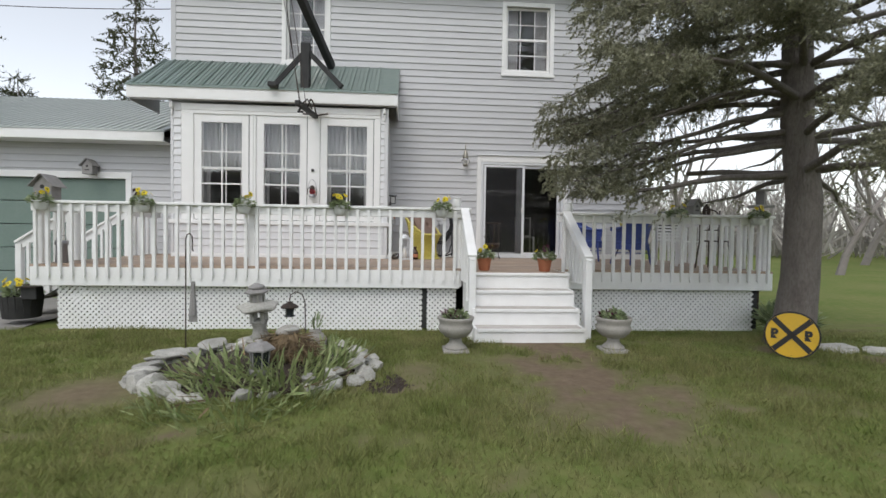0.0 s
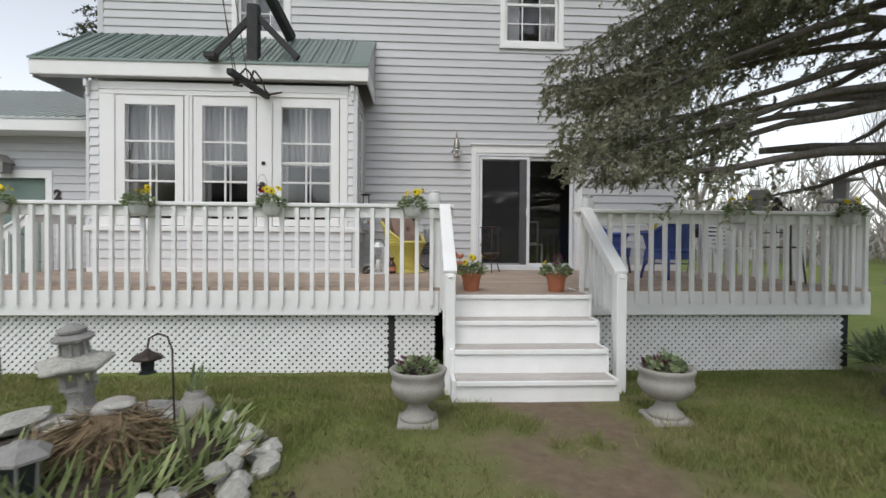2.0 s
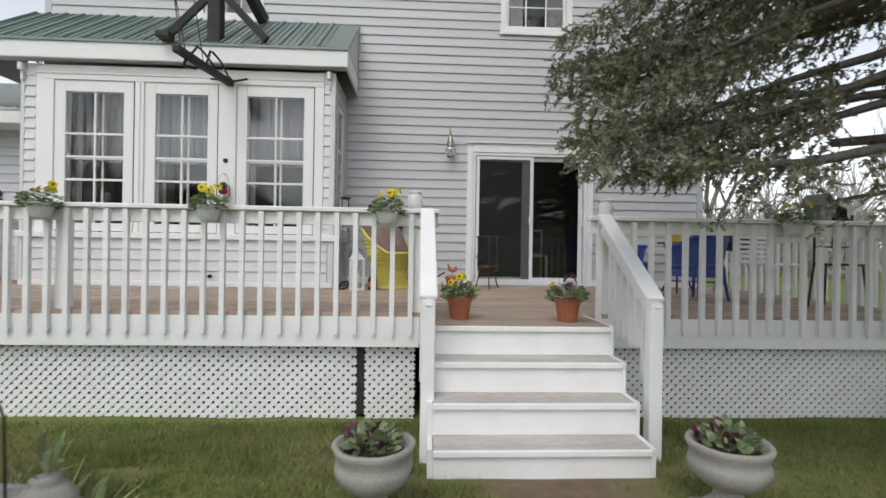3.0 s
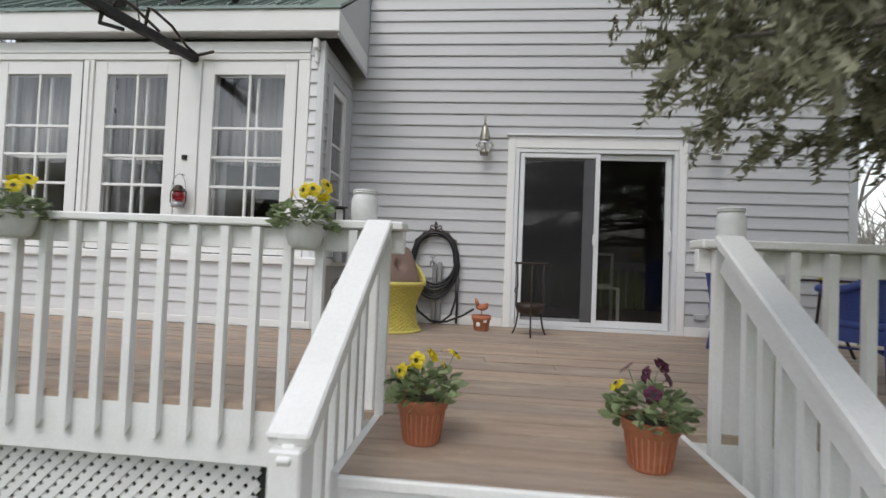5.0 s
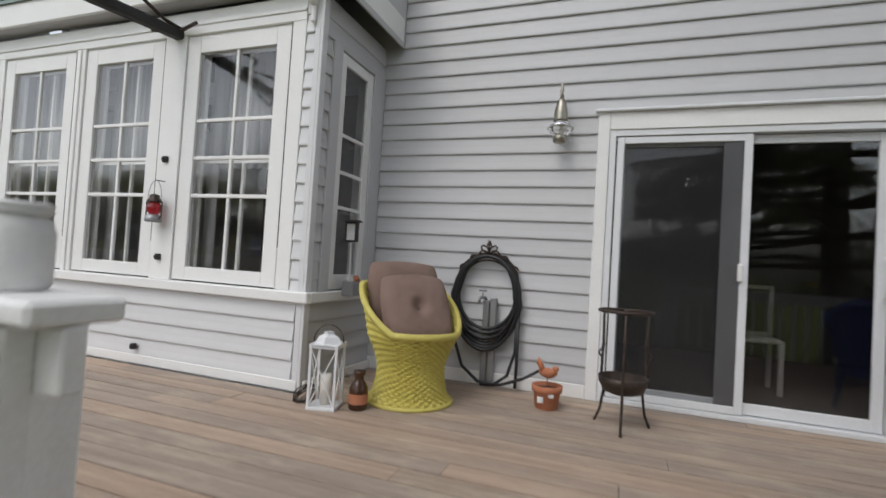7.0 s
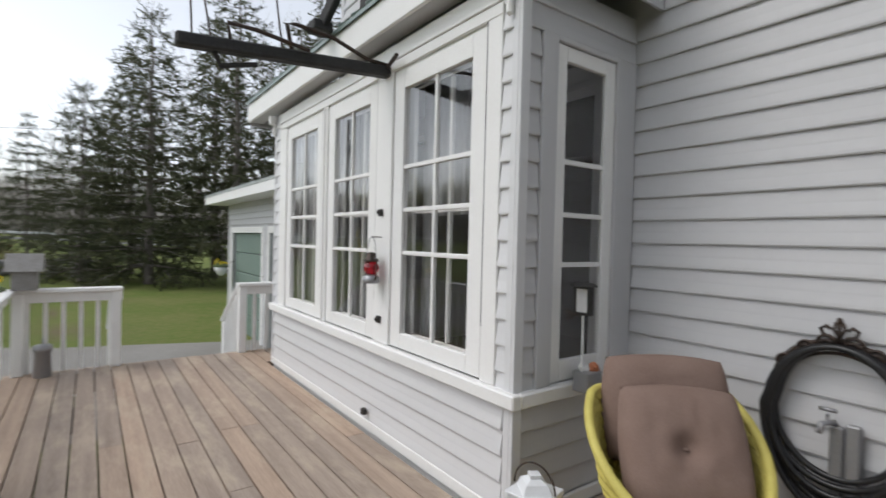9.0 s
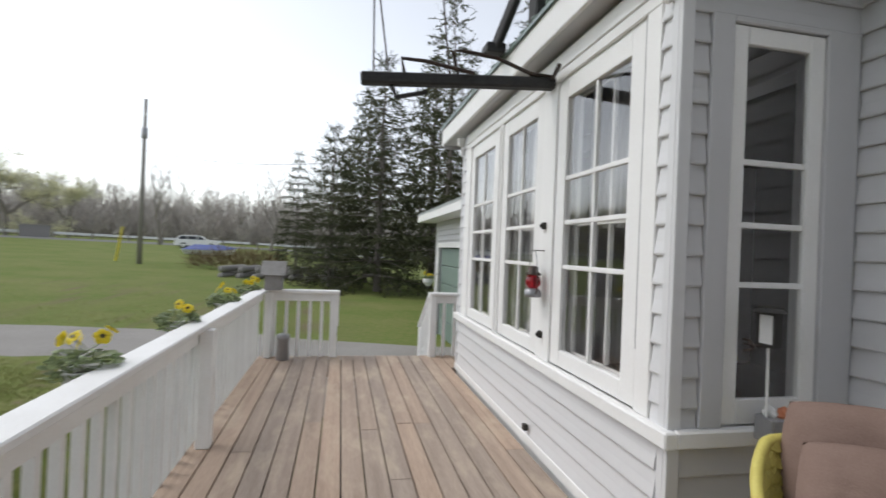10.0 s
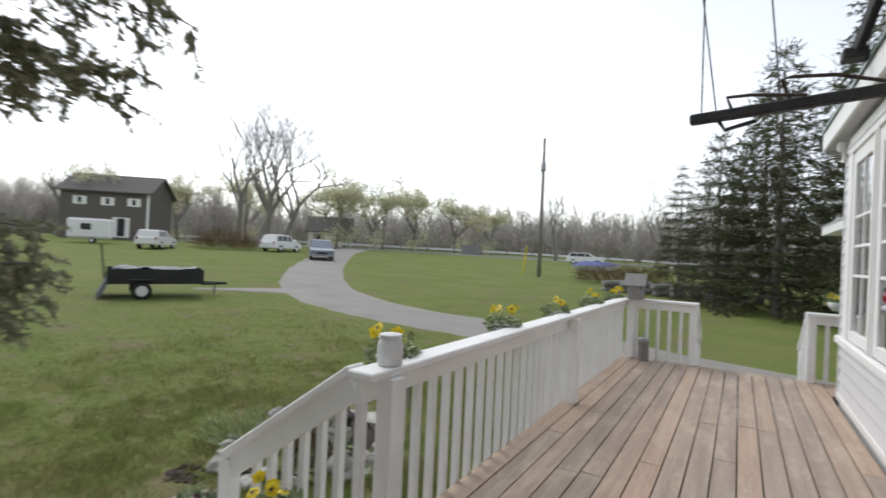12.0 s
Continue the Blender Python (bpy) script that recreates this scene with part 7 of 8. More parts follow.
for k in range(5):
    part("wire", Mesh().tube([(0.06 * math.cos(a + k), 0.05 * math.sin(a * 1.3 + k), 0.055 + 0.05 * math.sin(a + k * 1.3)) for a in [6.283 * i / 20 for i in range(21)]], 0.004, 5, False), M_IRON, wire)


def pansy_pot(x, y, seed, plum, label):
    g = thing("flower_pot", label, "flower pot", (x, y, DECK), group="pansy pots on the top step")
    part("pot", Mesh().lathe([(0.060, 0), (0.066, 0.008), (0.086, 0.125), (0.094, 0.13), (0.099, 0.165), (0.101, 0.170), (0.094, 0.171), (0.088, 0.15)], n=32), M_TERRA, g, "", True)
    fl = Mesh()
    for k in range(26):
        a = 6.283 * k / 26
        fl.beam((0.070 * math.cos(a), 0.070 * math.sin(a), 0.012), (0.0855 * math.cos(a), 0.0855 * math.sin(a), 0.118), 0.006, 0.002, 0, (math.cos(a), math.sin(a), 0))
    part("fluting", fl, M_TERRA, g)
    part("soil", Mesh().lathe([(0.092, 0.152), (0.01, 0.162)], n=16), M_SOIL, g)
    leaf_clump("leaves", g, (0, 0, 0.15), 0.125, 0.13, 210, M_LEAF, seed, 0.046, 0.8, 0.6)
    pansies(g, (0, -0.02, 0.28), 0.12, 6, seed, 0.022, plum)
    return g


pansy_pot(1.535, 5.89, 41, 0.0, "terracotta pot of yellow pansies on the deck's edge")
pansy_pot(2.33, 5.80, 44, 0.55, "terracotta pot of yellow and plum pansies on the deck")
# galvanised lantern by the corner post
gl = thing("tin_can", "galvanised tin can standing by the corner post", "can", (-4.22, 6.50, DECK))
part("body", Mesh().lathe([(0.07, 0), (0.075, 0.01), (0.065, 0.24), (0.08, 0.25), (0.078, 0.30), (0.06, 0.31)], n=22), M_GREY, gl, "", True)
part("handle", Mesh().tube([(0.07 * math.cos(a), 0, 0.30 + 0.08 * math.sin(a)) for a in [math.pi * k / 12 for k in range(13)]], 0.004, 5), M_GREY, gl)


# blue wicker armchair and the shaded furniture by the right-hand rail
def blue_chair(at, rz, label):
    g = thing("wicker_armchair", label, "chair", at, rz, group="blue wicker chairs")
    me = Mesh()
    nt, nz = 90, 40
    v = []
    for j in range(nz + 1):
        t = j / nz
        for k in range(nt + 1):
            a = radians(-35) + radians(250) * k / nt
            back = max(0, math.sin(a))
            top = 0.60 + 0.20 * back ** 1.5
            z = 0.34 + t * (top - 0.34)
            r_ = 0.25 + 0.075 * t + 0.003 * math.sin(k * 1.6) * (1 if j % 2 else -1)
            v.append((r_ * math.cos(a), r_ * math.sin(a), z))
    me.add(v, [(j * (nt + 1) + k, j * (nt + 1) + k + 1, (j + 1) * (nt + 1) + k + 1, (j + 1) * (nt + 1) + k) for j in range(nz) for k in range(nt)])
    b = part("backrest", me, M_BLUE, g)
    md = b.modifiers.new("thickness", "SOLIDIFY")
    md.thickness = 0.014
    rim = [((0.325) * math.cos(a), 0.325 * math.sin(a), 0.60 + 0.20 * max(0, math.sin(a)) ** 1.5) for a in [radians(-35) + radians(250) * k / 40 for k in range(41)]]
    part("rim", Mesh().tube(rim, 0.028, 8), M_BLUE, g, "", True)
    part("seat", Mesh().lathe([(0.27, 0.35), (0.28, 0.37), (0.275, 0.40), (0.20, 0.405)], n=28), M_BLUE, g, "", True)
    part("skirt", Mesh().lathe([(0.265, 0.26), (0.272, 0.35)], n=40, closed=False), M_BLUE, g)
    for sx in (-0.2, 0.2):
        for sy in (-0.2, 0.2):
            part("leg", Mesh().tube([(sx * 0.95, sy * 0.95, 0.36), (sx * 1.02, sy * 1.02, 0.18), (sx * 1.15, sy * 1.15, 0)], [0.02, 0.018, 0.016], 8), M_BLUE, g, "", True)
    part("stretcher", Mesh().tube([(-0.2, -0.2, 0.2), (0.2, 0.2, 0.2)], 0.009, 6).tube([(-0.2, 0.2, 0.2), (0.2, -0.2, 0.2)], 0.009, 6), M_BLUE, g)
    return g


blue_chair((4.05, 8.72, DECK), 55, "blue painted wicker armchair beside the patio door")
blue_chair((4.35, 7.6, DECK), 200, "blue painted wicker armchair by the shaded railing")
flower = thing("table_flowers", "small glass pot of yellow flowers on the round table", "flower pot", (4.62, 8.55, DECK + 0.66))
part("pot", Mesh().lathe([(0.04, 0), (0.055, 0.08), (0.058, 0.09)], n=16), M_PETAL, flower)
leaf_clump("leaves", flower, (0, 0, 0.09), 0.06, 0.06, 40, M_LEAF, 91, 0.045)
tb = thing("side_table", "round dark metal patio table by the blue chairs", "table", (4.62, 8.5, DECK))
part("tabletop", Mesh().lathe([(0.25, 0.64), (0.255, 0.65), (0.25, 0.66)], n=32), M_IRON, tb)
for k in range(3):
    a = 6.283 * k / 3
    part("leg", Mesh().tube([(0.05 * math.cos(a), 0.05 * math.sin(a), 0.64), (0.08 * math.cos(a), 0.08 * math.sin(a), 0.3), (0.22 * math.cos(a), 0.22 * math.sin(a), 0)], 0.012, 6), M_IRON, tb)
# white slatted bench
bn = thing("slatted_bench", "white slatted wooden folding chair by the side rail", "bench", (5.15, 7.55, DECK), 20)
for k in range(9):
    part("slat", Mesh().box(-0.25, 0.25, 0.18, 0.20, 0.42 + 0.055 * k, 0.455 + 0.055 * k, b=0.003), M_RAIL, bn)
for k in range(6):
    part("slat", Mesh().box(-0.25, 0.25, -0.24 + 0.07 * k, -0.19 + 0.07 * k, 0.40, 0.42, b=0.003), M_RAIL, bn)
for sx in (-0.27, 0.27):
    part("leg", Mesh().beam((sx, 0.2, 0.95), (sx, 0.20, 0), 0.03, 0.045, 0.004), M_RAIL, bn)
    part("leg", Mesh().beam((sx, -0.22, 0.42), (sx, -0.22, 0), 0.03, 0.045, 0.004), M_RAIL, bn)
# black iron bistro chair
bc = thing("iron_chair", "black wrought iron patio chair by the side rail", "chair", (5.35, 6.85, DECK), 120)
part("seat", Mesh().lathe([(0.20, 0.42), (0.21, 0.43), (0.20, 0.44)], n=24), M_IRON, bc)
for sx in (-0.15, 0.15):
    part("leg", Mesh().tube([(sx, 0.15, 0.9), (sx, 0.15, 0.42), (sx * 1.2, 0.2, 0)], 0.011, 6), M_IRON, bc)
    part("leg", Mesh().tube([(sx, -0.14, 0.42), (sx * 1.2, -0.19, 0)], 0.011, 6), M_IRON, bc)
part("backrest", Mesh().tube([(0.15 * math.cos(a), 0.15, 0.78 + 0.14 * math.sin(a)) for a in [math.pi * k / 12 for k in range(13)]], 0.011, 6).tube([(-0.15, 0.15, 0.6), (0.15, 0.15, 0.6)], 0.008, 6).tube([(0, 0.15, 0.6), (0, 0.15, 0.92)], 0.008, 6), M_IRON, bc)
gl2 = thing("grill", "covered dark barbecue grill by the side rail", "grill", (5.45, 8.6, DECK))
part("lid", Mesh().lathe([(0.02, 0.98), (0.16, 0.95), (0.25, 0.87), (0.27, 0.78)], n=24), M_TRAILER, gl2, "", True)
part("bowl", Mesh().lathe([(0.27, 0.77), (0.25, 0.66), (0.15, 0.57), (0.03, 0.55)], n=24), M_TRAILER, gl2, "", True)
for k in range(3):
    a = 6.283 * k / 3
    part("leg", Mesh().tube([(0.15 * math.cos(a), 0.15 * math.sin(a), 0.6), (0.27 * math.cos(a), 0.27 * math.sin(a), 0)], 0.012, 6), M_GREY, gl2)
num = thing("house_number", "dark numeral on the garage siding", "number", (-4.95, GY - 0.03, 1.96))
lettering("numeral", "2", 0.22, pose(0, 0, 0, 90, 0, 0), M_IRON, num, 0.004)
birdhouse("birdhouse", (-5.75, GY - 0.16, 2.30), 1.3, "grey wooden birdhouse mounted over the garage door")
hb = thing("hanging_basket", "white hanging basket of yellow flowers on the garage", "planter", (-10.9, GY - 0.3, 1.25))
part("basket", Mesh().lathe([(0.05, -0.05), (0.13, 0.05), (0.15, 0.14), (0.13, 0.14)], n=18), M_POTWHITE, hb, "", True)
leaf_clump("leaves", hb, (0, 0, 0.14), 0.15, 0.08, 90, M_LEAF, 94, 0.06)
pansies(hb, (0, 0, 0.25), 0.13, 5, 95, 0.04)
part("bracket", Mesh().tube([(0, 0.3, 0.3), (0, 0.1, 0.2), (0, 0.1, 0.1)], 0.008, 5), M_IRON, hb)

# ---- beyond the lawn ----
pole = thing("utility_pole", "leaning grey wooden utility pole with a transformer", "utility pole", gz_at(-31.4, -5.0), 20)
part("pole", Mesh().tube([(0, 0, -0.2), (0.0, 0, 5), (0.08, 0, 10.2)], [0.15, 0.13, 0.10], 12), M_POLE, pole, "", True)
part("transformer", Mesh().lathe([(0.16, 7.7), (0.19, 7.75), (0.19, 8.3), (0.12, 8.4)], (0.52, 0, 0), n=16), M_GREY, pole, "grey metal transformer can", True)
part("crossarm", Mesh().box(-0.1, 0.6, -0.05, 0.05, 9.0, 9.1, b=0.01), M_POLE, pole)
for x in (-0.05, 0.28, 0.55):
    part("insulator", Mesh().lathe([(0.03, 9.1), (0.05, 9.15), (0.03, 9.22)], (x, 0, 0), n=8), M_POTWHITE, pole)
part("guy_guard", Mesh().tube([(-1.66, -1.28, 0.0), (-1.25, -0.97, 2.3)], 0.07, 8), M_YELLOWPOST, pole, "yellow plastic guy wire guard")
part("guy_wire", Mesh().tube([(-1.25, -0.97, 2.3), (0.06, 0, 9.3)], 0.012, 5), M_GREY, pole)
wires = thing("power_line", "thin power line sagging to the house", "cable")


def sag(a, b, drop, n=16):
    a, b = Vector(a), Vector(b)
    return [tuple(a.lerp(b, k / n) - Vector((0, 0, drop * 4 * (k / n) * (1 - k / n)))) for k in range(n + 1)]


part("wire", Mesh().tube(sag((-31.1, -5, 7.6), (-23, 15, 8.6), 1.3), 0.012, 5), M_IRON, wires)
part("wire", Mesh().tube(sag((-23, 15, 8.6), (-4.3, 14.0, 7.6), 0.5), 0.012, 5), M_IRON, wires)


def wheel(parent, x, y, r_, w=0.2):
    t = part("wheel", Mesh().lathe([(r_ * 0.6, -w / 2), (r_ * 0.92, -w / 2), (r_, -w / 2 + 0.03), (r_, w / 2 - 0.03), (r_ * 0.92, w / 2), (r_ * 0.6, w / 2)], n=24), M_TYRE, parent, "", True)
    t.matrix_basis = pose(x, y, r_, 90, 0, 0)
    part("rim", Mesh().lathe([(r_ * 0.58, -w / 2 - 0.005), (r_ * 0.62, -w / 2 + 0.02), (r_ * 0.62, w / 2 - 0.02), (r_ * 0.58, w / 2 + 0.005)], n=16), M_WHITECAR, t)
    return t


def car(name, label, at, rz, paint, L, Wd, H, truck=False):
    """A vehicle along x with its nose at +x: body, glasshouse, windows, wheels and lights."""
    g = thing(name, label, "car", at, rz)
    h = L / 2
    low = [(-h, 0.45), (-h, 0.85), (-h * 0.95, 0.98), (h * 0.45, 1.0), (h * 0.80, 0.92), (h * 0.97, 0.80), (h, 0.62), (h * 0.98, 0.36), (-h * 0.98, 0.36)]
    top = [(-h * 0.93, 0.98), (-h * 0.80, H - 0.06), (-h * 0.62, H), (h * 0.05, H), (h * 0.18, H - 0.05), (h * 0.47, 1.0)]
    if truck:
        top = [(-h * 0.93, 0.98), (-h * 0.86, H - 0.05), (-h * 0.70, H), (h * 0.02, H), (h * 0.12, H - 0.05), (h * 0.33, 1.0)]

    def loft(prof, wl, wh, z0, z1):
        me = Mesh()
        n = len(prof)
        v = []
        for sg in (-1, 1):
            for x, z in prof:
                f = (z - z0) / (z1 - z0)
                v.append((x, sg * (wl + (wh - wl) * f) / 2, z))
        me.add(v, [tuple(range(n)), tuple(range(2 * n - 1, n - 1, -1))] + [(i, n + i, n + (i + 1) % n, (i + 1) % n) for i in range(n)])
        return me

    b = part("body", loft(low, Wd, Wd * 0.94, 0.36, 1.0), paint, g)
    c = part("cabin", loft(top, Wd * 0.92, Wd * 0.74, 0.98, H), paint, g)
    z0, z1 = 1.03, H - 0.10
    for sg in (-1, 1):
        for xa, xb, ta, tb_ in ((-h * 0.82, -h * 0.45, -h * 0.74, -h * 0.45), (-h * 0.42, -h * 0.02, -h * 0.42, -h * 0.02), (0.02 * h, h * 0.36, 0.02 * h, h * 0.12)):
            yl, yh = sg * (Wd * 0.455 + 0.012), sg * (Wd * 0.385 + 0.012)
            part("side_window", Mesh().add([(xa, yl, z0), (xb, yl, z0), (tb_, yh, z1), (ta, yh, z1)], [(0, 1, 2, 3)]), M_CARGLASS, c)
    xs0, xs1 = (h * 0.44, h * 0.17) if not truck else (h * 0.31, h * 0.11)
    part("windscreen", Mesh().add([(xs0 + 0.02, -Wd * 0.41, z0), (xs0 + 0.02, Wd * 0.41, z0), (xs1 + 0.03, Wd * 0.34, z1), (xs1 + 0.03, -Wd * 0.34, z1)], [(0, 1, 2, 3)]), M_CARGLASS, c)
    for sg in (-1, 1):
        part("headlight", Mesh().box(h * 0.95, h * 1.003, sg * Wd * 0.36 - 0.16, sg * Wd * 0.36 + 0.16, 0.66, 0.80, b=0.02), M_BULB, b)
        part("tail_light", Mesh().box(-h * 1.005, -h * 0.97, sg * Wd * 0.40 - 0.08, sg * Wd * 0.40 + 0.08, 0.72, 0.94, b=0.01), M_RED, b)
    part("grille", Mesh().box(h * 0.975, h * 1.006, -Wd * 0.22, Wd * 0.22, 0.50, 0.66, b=0.01), M_TYRE, b)
    part("bumper", Mesh().box(h * 0.93, h * 1.015, -Wd * 0.46, Wd * 0.46, 0.34, 0.48, b=0.03), M_GREY, b)
    for x in (-h * 0.60, h * 0.62):
        for sg in (-1, 1):
            wheel(g, x, sg * Wd * 0.44, 0.34)
    return g


car("parked_suv", "silver-blue compact car parked on the gravel drive", gz_at(-25.2, -20.9), 48, M_SILVERCAR, 4.4, 1.8, 1.62)
car("parked_suv", "white station wagon parked by the road", gz_at(-28.8, -29.8), 196, M_WHITECAR, 4.3, 1.75, 1.6)
car("parked_truck", "white truck with a cap parked on the grass", gz_at(-18.8, -32.8), 224, M_WHITECAR, 4.6, 1.7, 1.5, True)
car("parked_suv", "white car parked far across the lawn", gz_at(-58.9, -9.0), 100, M_WHITECAR, 4.6, 1.8, 1.5)
car("parked_suv", "white car parked far across the lawn", gz_at(-38.5, -42), 120, M_WHITECAR, 4.6, 1.8, 1.5)
tr_ = thing("utility_trailer", "black utility trailer with a grey tarpaulin on the lawn", "trailer", gz_at(-5.8, -8.8), -24)
tr_.scale = (0.95, 0.95, 0.98)
part("bed", Mesh().box(-1.45, 1.35, -0.75, 0.75, 0.50, 0.56, b=0.01).box(-1.45, 1.35, -0.78, -0.74, 0.50, 0.98, b=0.01).box(-1.45, 1.35, 0.74, 0.78, 0.50, 0.98, b=0.01).box(-1.47, -1.43, -0.74, 0.74, 0.5, 0.98, b=0.01), M_TRAILER, tr_)
part("tongue", Mesh().beam((-1.45, -0.4, 0.48), (-2.35, 0, 0.48), 0.06, 0.08).beam((-1.45, 0.4, 0.48), (-2.35, 0, 0.48), 0.06, 0.08), M_TRAILER, tr_)
part("jack", Mesh().tube([(-1.95, 0, 0.48), (-1.95, 0, 0.05)], 0.03, 8), M_GREY, tr_)
part("fender", Mesh().box(-0.0, 0.75, 0.78, 1.0, 0.62, 0.66, b=0.02).box(-0.0, 0.75, -1.0, -0.78, 0.62, 0.66, b=0.02), M_TRAILER, tr_)
wheel(tr_, 0.38, 0.88, 0.29, 0.18), wheel(tr_, 0.38, -0.88, 0.29, 0.18)
tarp = Mesh()
tv = []
for j in range(25):
    for k in range(41):
        x, y = -1.35 + 2.95 * k / 40, -0.8 + 1.6 * j / 24
        z = 1.0 + 0.10 * noise.noise(Vector((x * 1.7, y * 1.7, 4))) + 0.05 * noise.noise(Vector((x * 5, y * 5, 1)))
        if x > 1.15:
            z -= (x - 1.15) * 1.9
        if abs(y) > 0.72 and x > 0.6:
            z -= 0.25
        tv.append((x, y, max(0.06, z)))
tarp.add(tv, [(j * 41 + k, j * 41 + k + 1, (j + 1) * 41 + k + 1, (j + 1) * 41 + k) for j in range(24) for k in range(40)])
part("tarpaulin", tarp, M_TARP, tr_, "crumpled dark grey tarpaulin", True)
part("upright", Mesh().beam((1.38, -0.7, 0.5), (1.52, -0.72, 1.7), 0.05, 0.05), M_TRAILER, tr_)


def far_house(name, label, at, rz, L, D_, H, R, wallm, roofm, wins, trimm):
    g = thing(name, label, "house", at, rz)
    part("wall", Mesh().box(-L / 2, L / 2, -D_ / 2, D_ / 2, -0.3, H).add([(-L / 2, -D_ / 2, H), (-L / 2, D_ / 2, H), (-L / 2, 0, H + R), (L / 2, -D_ / 2, H), (L / 2, D_ / 2, H), (L / 2, 0, H + R)], [(0, 1, 2), (5, 4, 3)]), wallm, g)
    rf = Mesh()
    for sg in (-1, 1):
        slab(rf, (-L / 2 - 0.4, sg * (D_ / 2 + 0.5), H - 0.5 * R / D_ * 1.0), (L / 2 + 0.4, sg * (D_ / 2 + 0.5), H - 0.5 * R / D_ * 1.0), (L / 2 + 0.4, 0, H + R + 0.1), (-L / 2 - 0.4, 0, H + R + 0.1), 0.15)
    part("roof", rf, roofm, g)
    for x, z, w, h in wins:
        wn = part("window", frame_of(Mesh(), x - w / 2, x + w / 2, -D_ / 2 - 0.06, -D_ / 2 + 0.02, z, z + h, 0.12), trimm, g)
        part("pane", Mesh().box(x - w / 2 + 0.1, x + w / 2 - 0.1, -D_ / 2 - 0.02, -D_ / 2 - 0.01, z + 0.1, z + h - 0.1), M_CARGLASS, wn)
        for xa in (x - w / 2 - 0.32, x + w / 2 + 0.02):
            part("shutter", Mesh().box(xa, xa + 0.30, -D_ / 2 - 0.05, -D_ / 2 - 0.002, z, z + h), trimm, wn)
    part("corner_board", Mesh().box(L / 2 - 0.2, L / 2 + 0.02, -D_ / 2 - 0.03, -D_ / 2 - 0.001, 0, H), trimm, g)
    return g


far_house("brown_house", "brown two-storey house with white windows across the lawn", gz_at(-24.8, -51.7), 133, 8.4, 7.0, 5.1, 1.9, M_BROWNHOUSE, M_SHINGLE, ((-2.35, 3.5, 0.6, 0.85), (0.25, 3.5, 0.6, 0.85), (2.75, 3.5, 0.6, 0.85), (1.6, 0.2, 1.0, 2.1), (-1.9, 0.7, 0.9, 1.1)), M_WHITE)
far_house("white_house", "small white house among the willows", gz_at(-56, -50), 130, 6.5, 5.5, 2.6, 2.2, M_WHITE, M_SHINGLE, ((-1.6, 0.9, 0.9, 1.1), (1.4, 0.9, 0.9, 1.1)), M_GREYWOOD)
rv = thing("camper", "white camper trailer parked beside the brown house", "camper", gz_at(-17.0, -39.8), 150)
rv.scale = (0.6, 0.6, 0.75)
part("body", Mesh().box(-2.6, 2.6, -1.1, 1.1, 0.5, 2.8, b=0.25), M_WHITECAR, rv)
part("window", Mesh().box(-1.0, 0.2, -1.12, -1.09, 1.5, 2.2, b=0.01), M_CARGLASS, rv)
for sg in (-1, 1):
    wheel(rv, 0.3, sg * 0.95, 0.34)
kiosk = thing("sign_wall", "low brown sign wall by the road", "sign", gz_at(-62, -27), 115)
part("wall", Mesh().box(-1.4, 1.4, -0.25, 0.25, -0.2, 1.4, b=0.03), M_GREYWOOD, kiosk)
part("coping", Mesh().box(-1.5, 1.5, -0.32, 0.32, 1.4, 1.5, b=0.02), M_CONCRETE, kiosk)
fence = thing("road_guardrail", "pale steel guardrail beside the road", "guardrail")
for (ax, ay), (bx, by) in zip(ROAD, ROAD[1:]):
    d = Vector((bx - ax, by - ay)).normalized()
    o = Vector((-d.y, d.x)) * 4.2
    if (o.x) > 0:
        o = -o
    n = int(math.hypot(bx - ax, by - ay) / 3.6)
    for k in range(n):
        x, y = ax + (bx - ax) * k / n + o.x, ay + (by - ay) * k / n + o.y
        x2, y2 = ax + (bx - ax) * (k + 1) / n + o.x, ay + (by - ay) * (k + 1) / n + o.y
        part("post", Mesh().box(x - 0.08, x + 0.08, y - 0.08, y + 0.08, ground_z(x, y) - 0.1, ground_z(x, y) + 0.72), M_POLE, fence)
        part("rail", Mesh().beam((x, y, ground_z(x, y) + 0.58), (x2, y2, ground_z(x2, y2) + 0.58), 0.05, 0.30), M_ALU, fence)
heap = thing("brush_heap", "heap of reddish bare brush on the lawn", "brush", gz_at(-25.5, -33.5))
leaf_clump("twig_mass", heap, (0, 0, 0), 2.6, 1.3, 1500, M_STRAW, 55, 0.9, 0.5, 1.2, 0.02)
heap2 = thing("brush_heap", "heap of brown bare brush on the lawn", "brush", gz_at(-33.0, 0.5))
leaf_clump("twig_mass", heap2, (0, 0, 0), 3.0, 1.1, 1500, M_STRAW, 56, 0.8, 0.5, 1.2, 0.02)
logs = thing("log_pile", "pile of grey logs beyond the deck", "logs", gz_at(-26.5, 4.2), 80)
rl = random.Random(4)
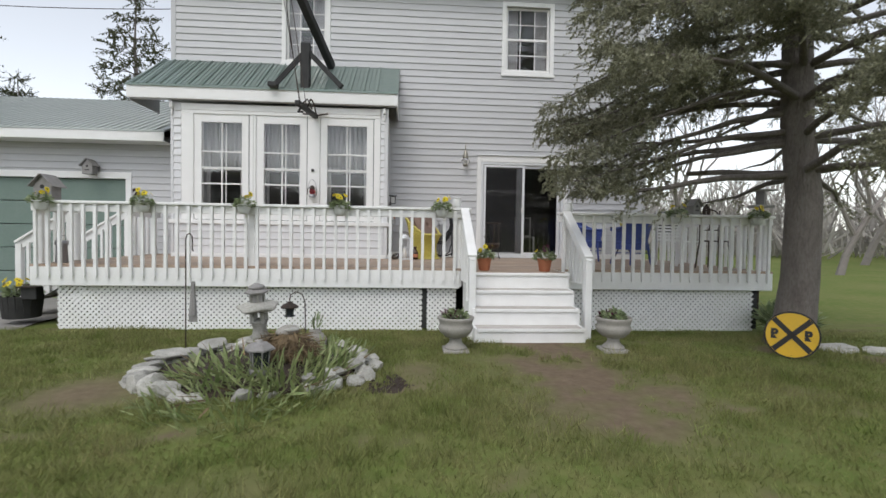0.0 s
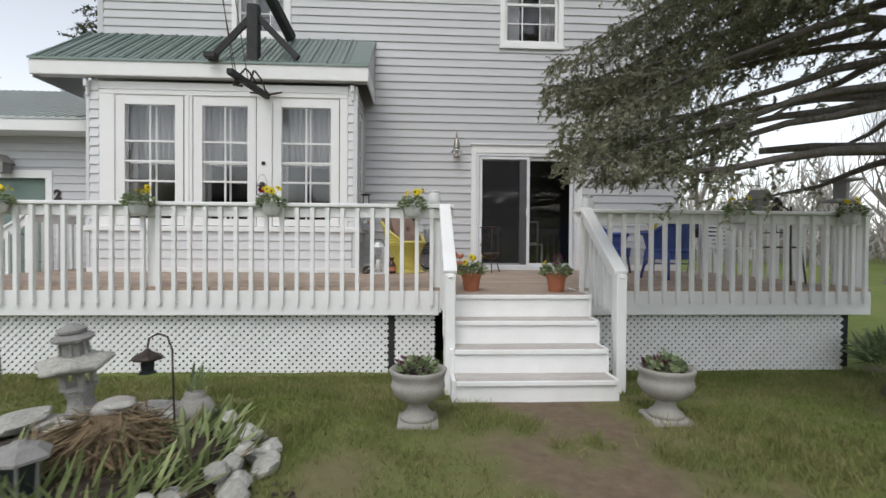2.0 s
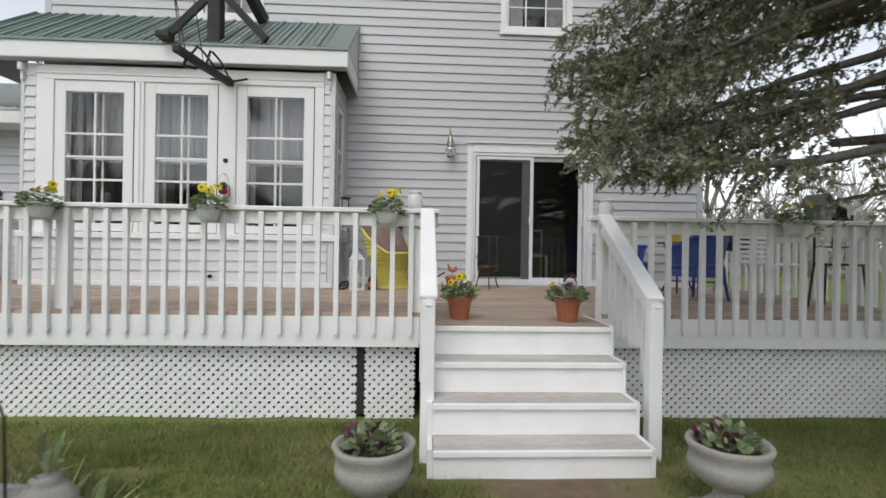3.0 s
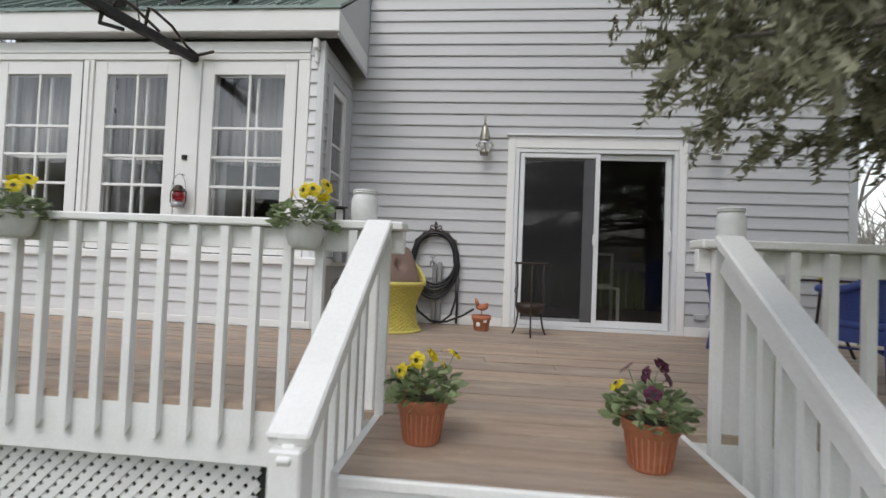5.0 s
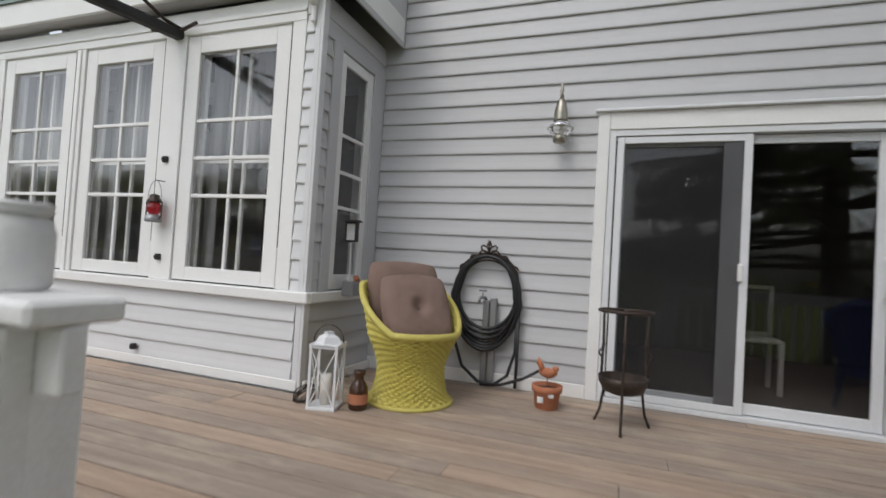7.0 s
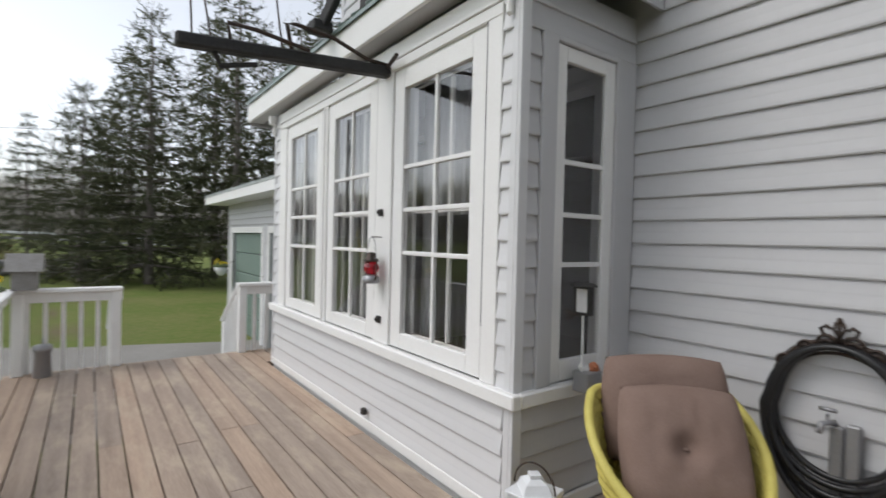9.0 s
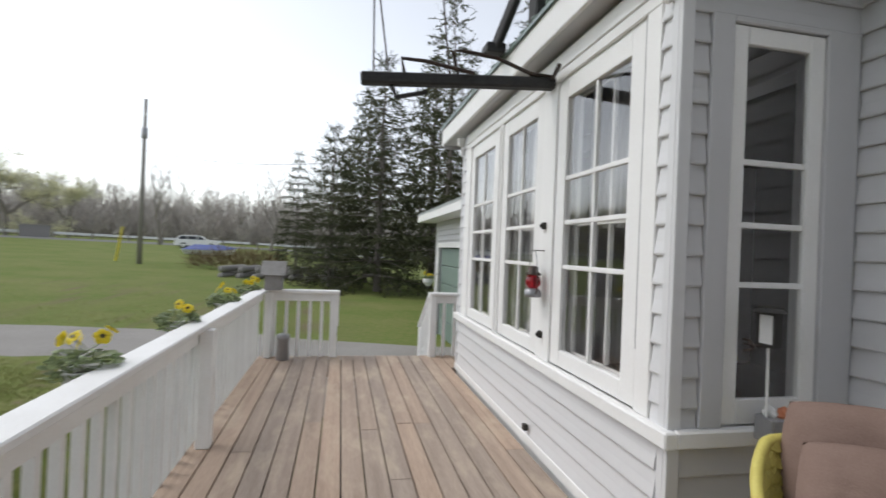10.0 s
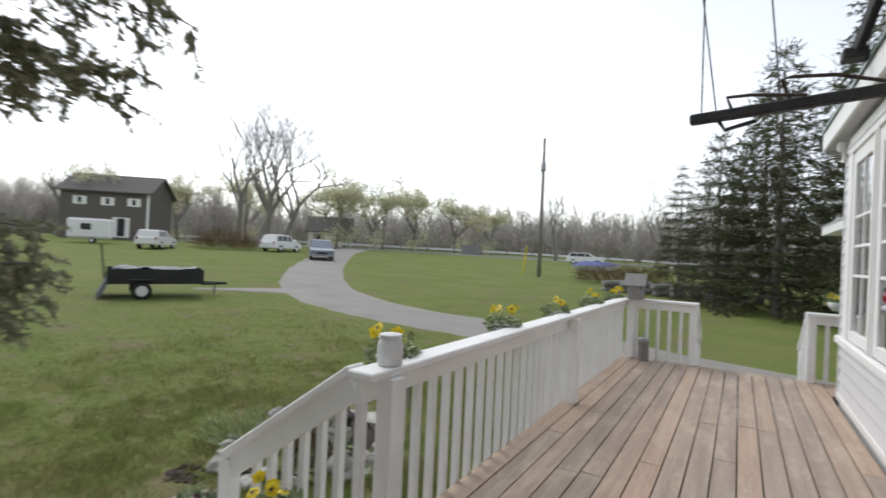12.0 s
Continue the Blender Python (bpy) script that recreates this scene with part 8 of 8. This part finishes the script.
for k in range(14):
    x = -3 + (k % 7) * 0.9
    part("log", Mesh().tube([(x, -1.2 + rl.uniform(-0.3, 0.3), 0.2 + 0.36 * (k // 7)), (x + rl.uniform(-0.2, 0.2), 1.4, 0.2 + 0.36 * (k // 7))], 0.18, 9), M_GREYWOOD, logs, "", True)
boat = thing("covered_boat", "small boat under a blue and white cover", "boat", gz_at(-46, -4.5), 80)
part("hull", Mesh().add([(-2.2, -0.8, 0.5), (1.2, -0.8, 0.5), (2.4, 0, 0.7), (1.2, 0.8, 0.5), (-2.2, 0.8, 0.5), (-2.0, -0.5, 0.05), (1.0, -0.5, 0.05), (1.9, 0, 0.1), (1.0, 0.5, 0.05), (-2.0, 0.5, 0.05)], [(4, 3, 2, 1, 0), (5, 6, 7, 8, 9), (0, 1, 6, 5), (1, 2, 7, 6), (2, 3, 8, 7), (3, 4, 9, 8), (4, 0, 5, 9)]), M_WHITECAR, boat)
part("cover", Mesh().add([(-2.25, -0.85, 0.52), (1.2, -0.85, 0.52), (2.45, 0, 0.72), (1.2, 0.85, 0.52), (-2.25, 0.85, 0.52), (-1.4, 0, 1.0), (0.9, 0, 1.0)], [(0, 1, 6, 5), (1, 2, 6), (2, 3, 6), (3, 4, 5, 6), (4, 0, 5)]), M_BLUE, boat, "blue cover")

# ---- deck planks ----
rng = random.Random(5)
y = 6.195
row = 0
while y < WALL - 0.06:
    for a, b in ([(DX0, DX1)] if y + 0.137 < BAY else [(DX0, BX0 - 0.03), (BX1 + 0.055, DX1)]):
        x = a
        while x < b - 0.01:
            L = rng.uniform(2.4, 4.3)
            e = b if b - (x + L) < 0.9 else x + L
            ob = part("plank", PLANK, None, deck)
            ob.matrix_basis = pose(x + 0.002, y, DECK + rng.uniform(-0.002, 0.0015), rng.uniform(-0.25, 0.25), 0, 0) @ Matrix.Diagonal((e - x - 0.004, 1, 1, 1))
            x = e
    y += 0.1435
    row += 1
for k in range(4):
    ob = part("plank", PLANK, None, deck)
    ob.matrix_basis = pose(SX0, 5.573 + 0.1555 * k, DECK, 0, 0, 0) @ Matrix.Diagonal((SX1 - SX0, 1.13, 1, 1))
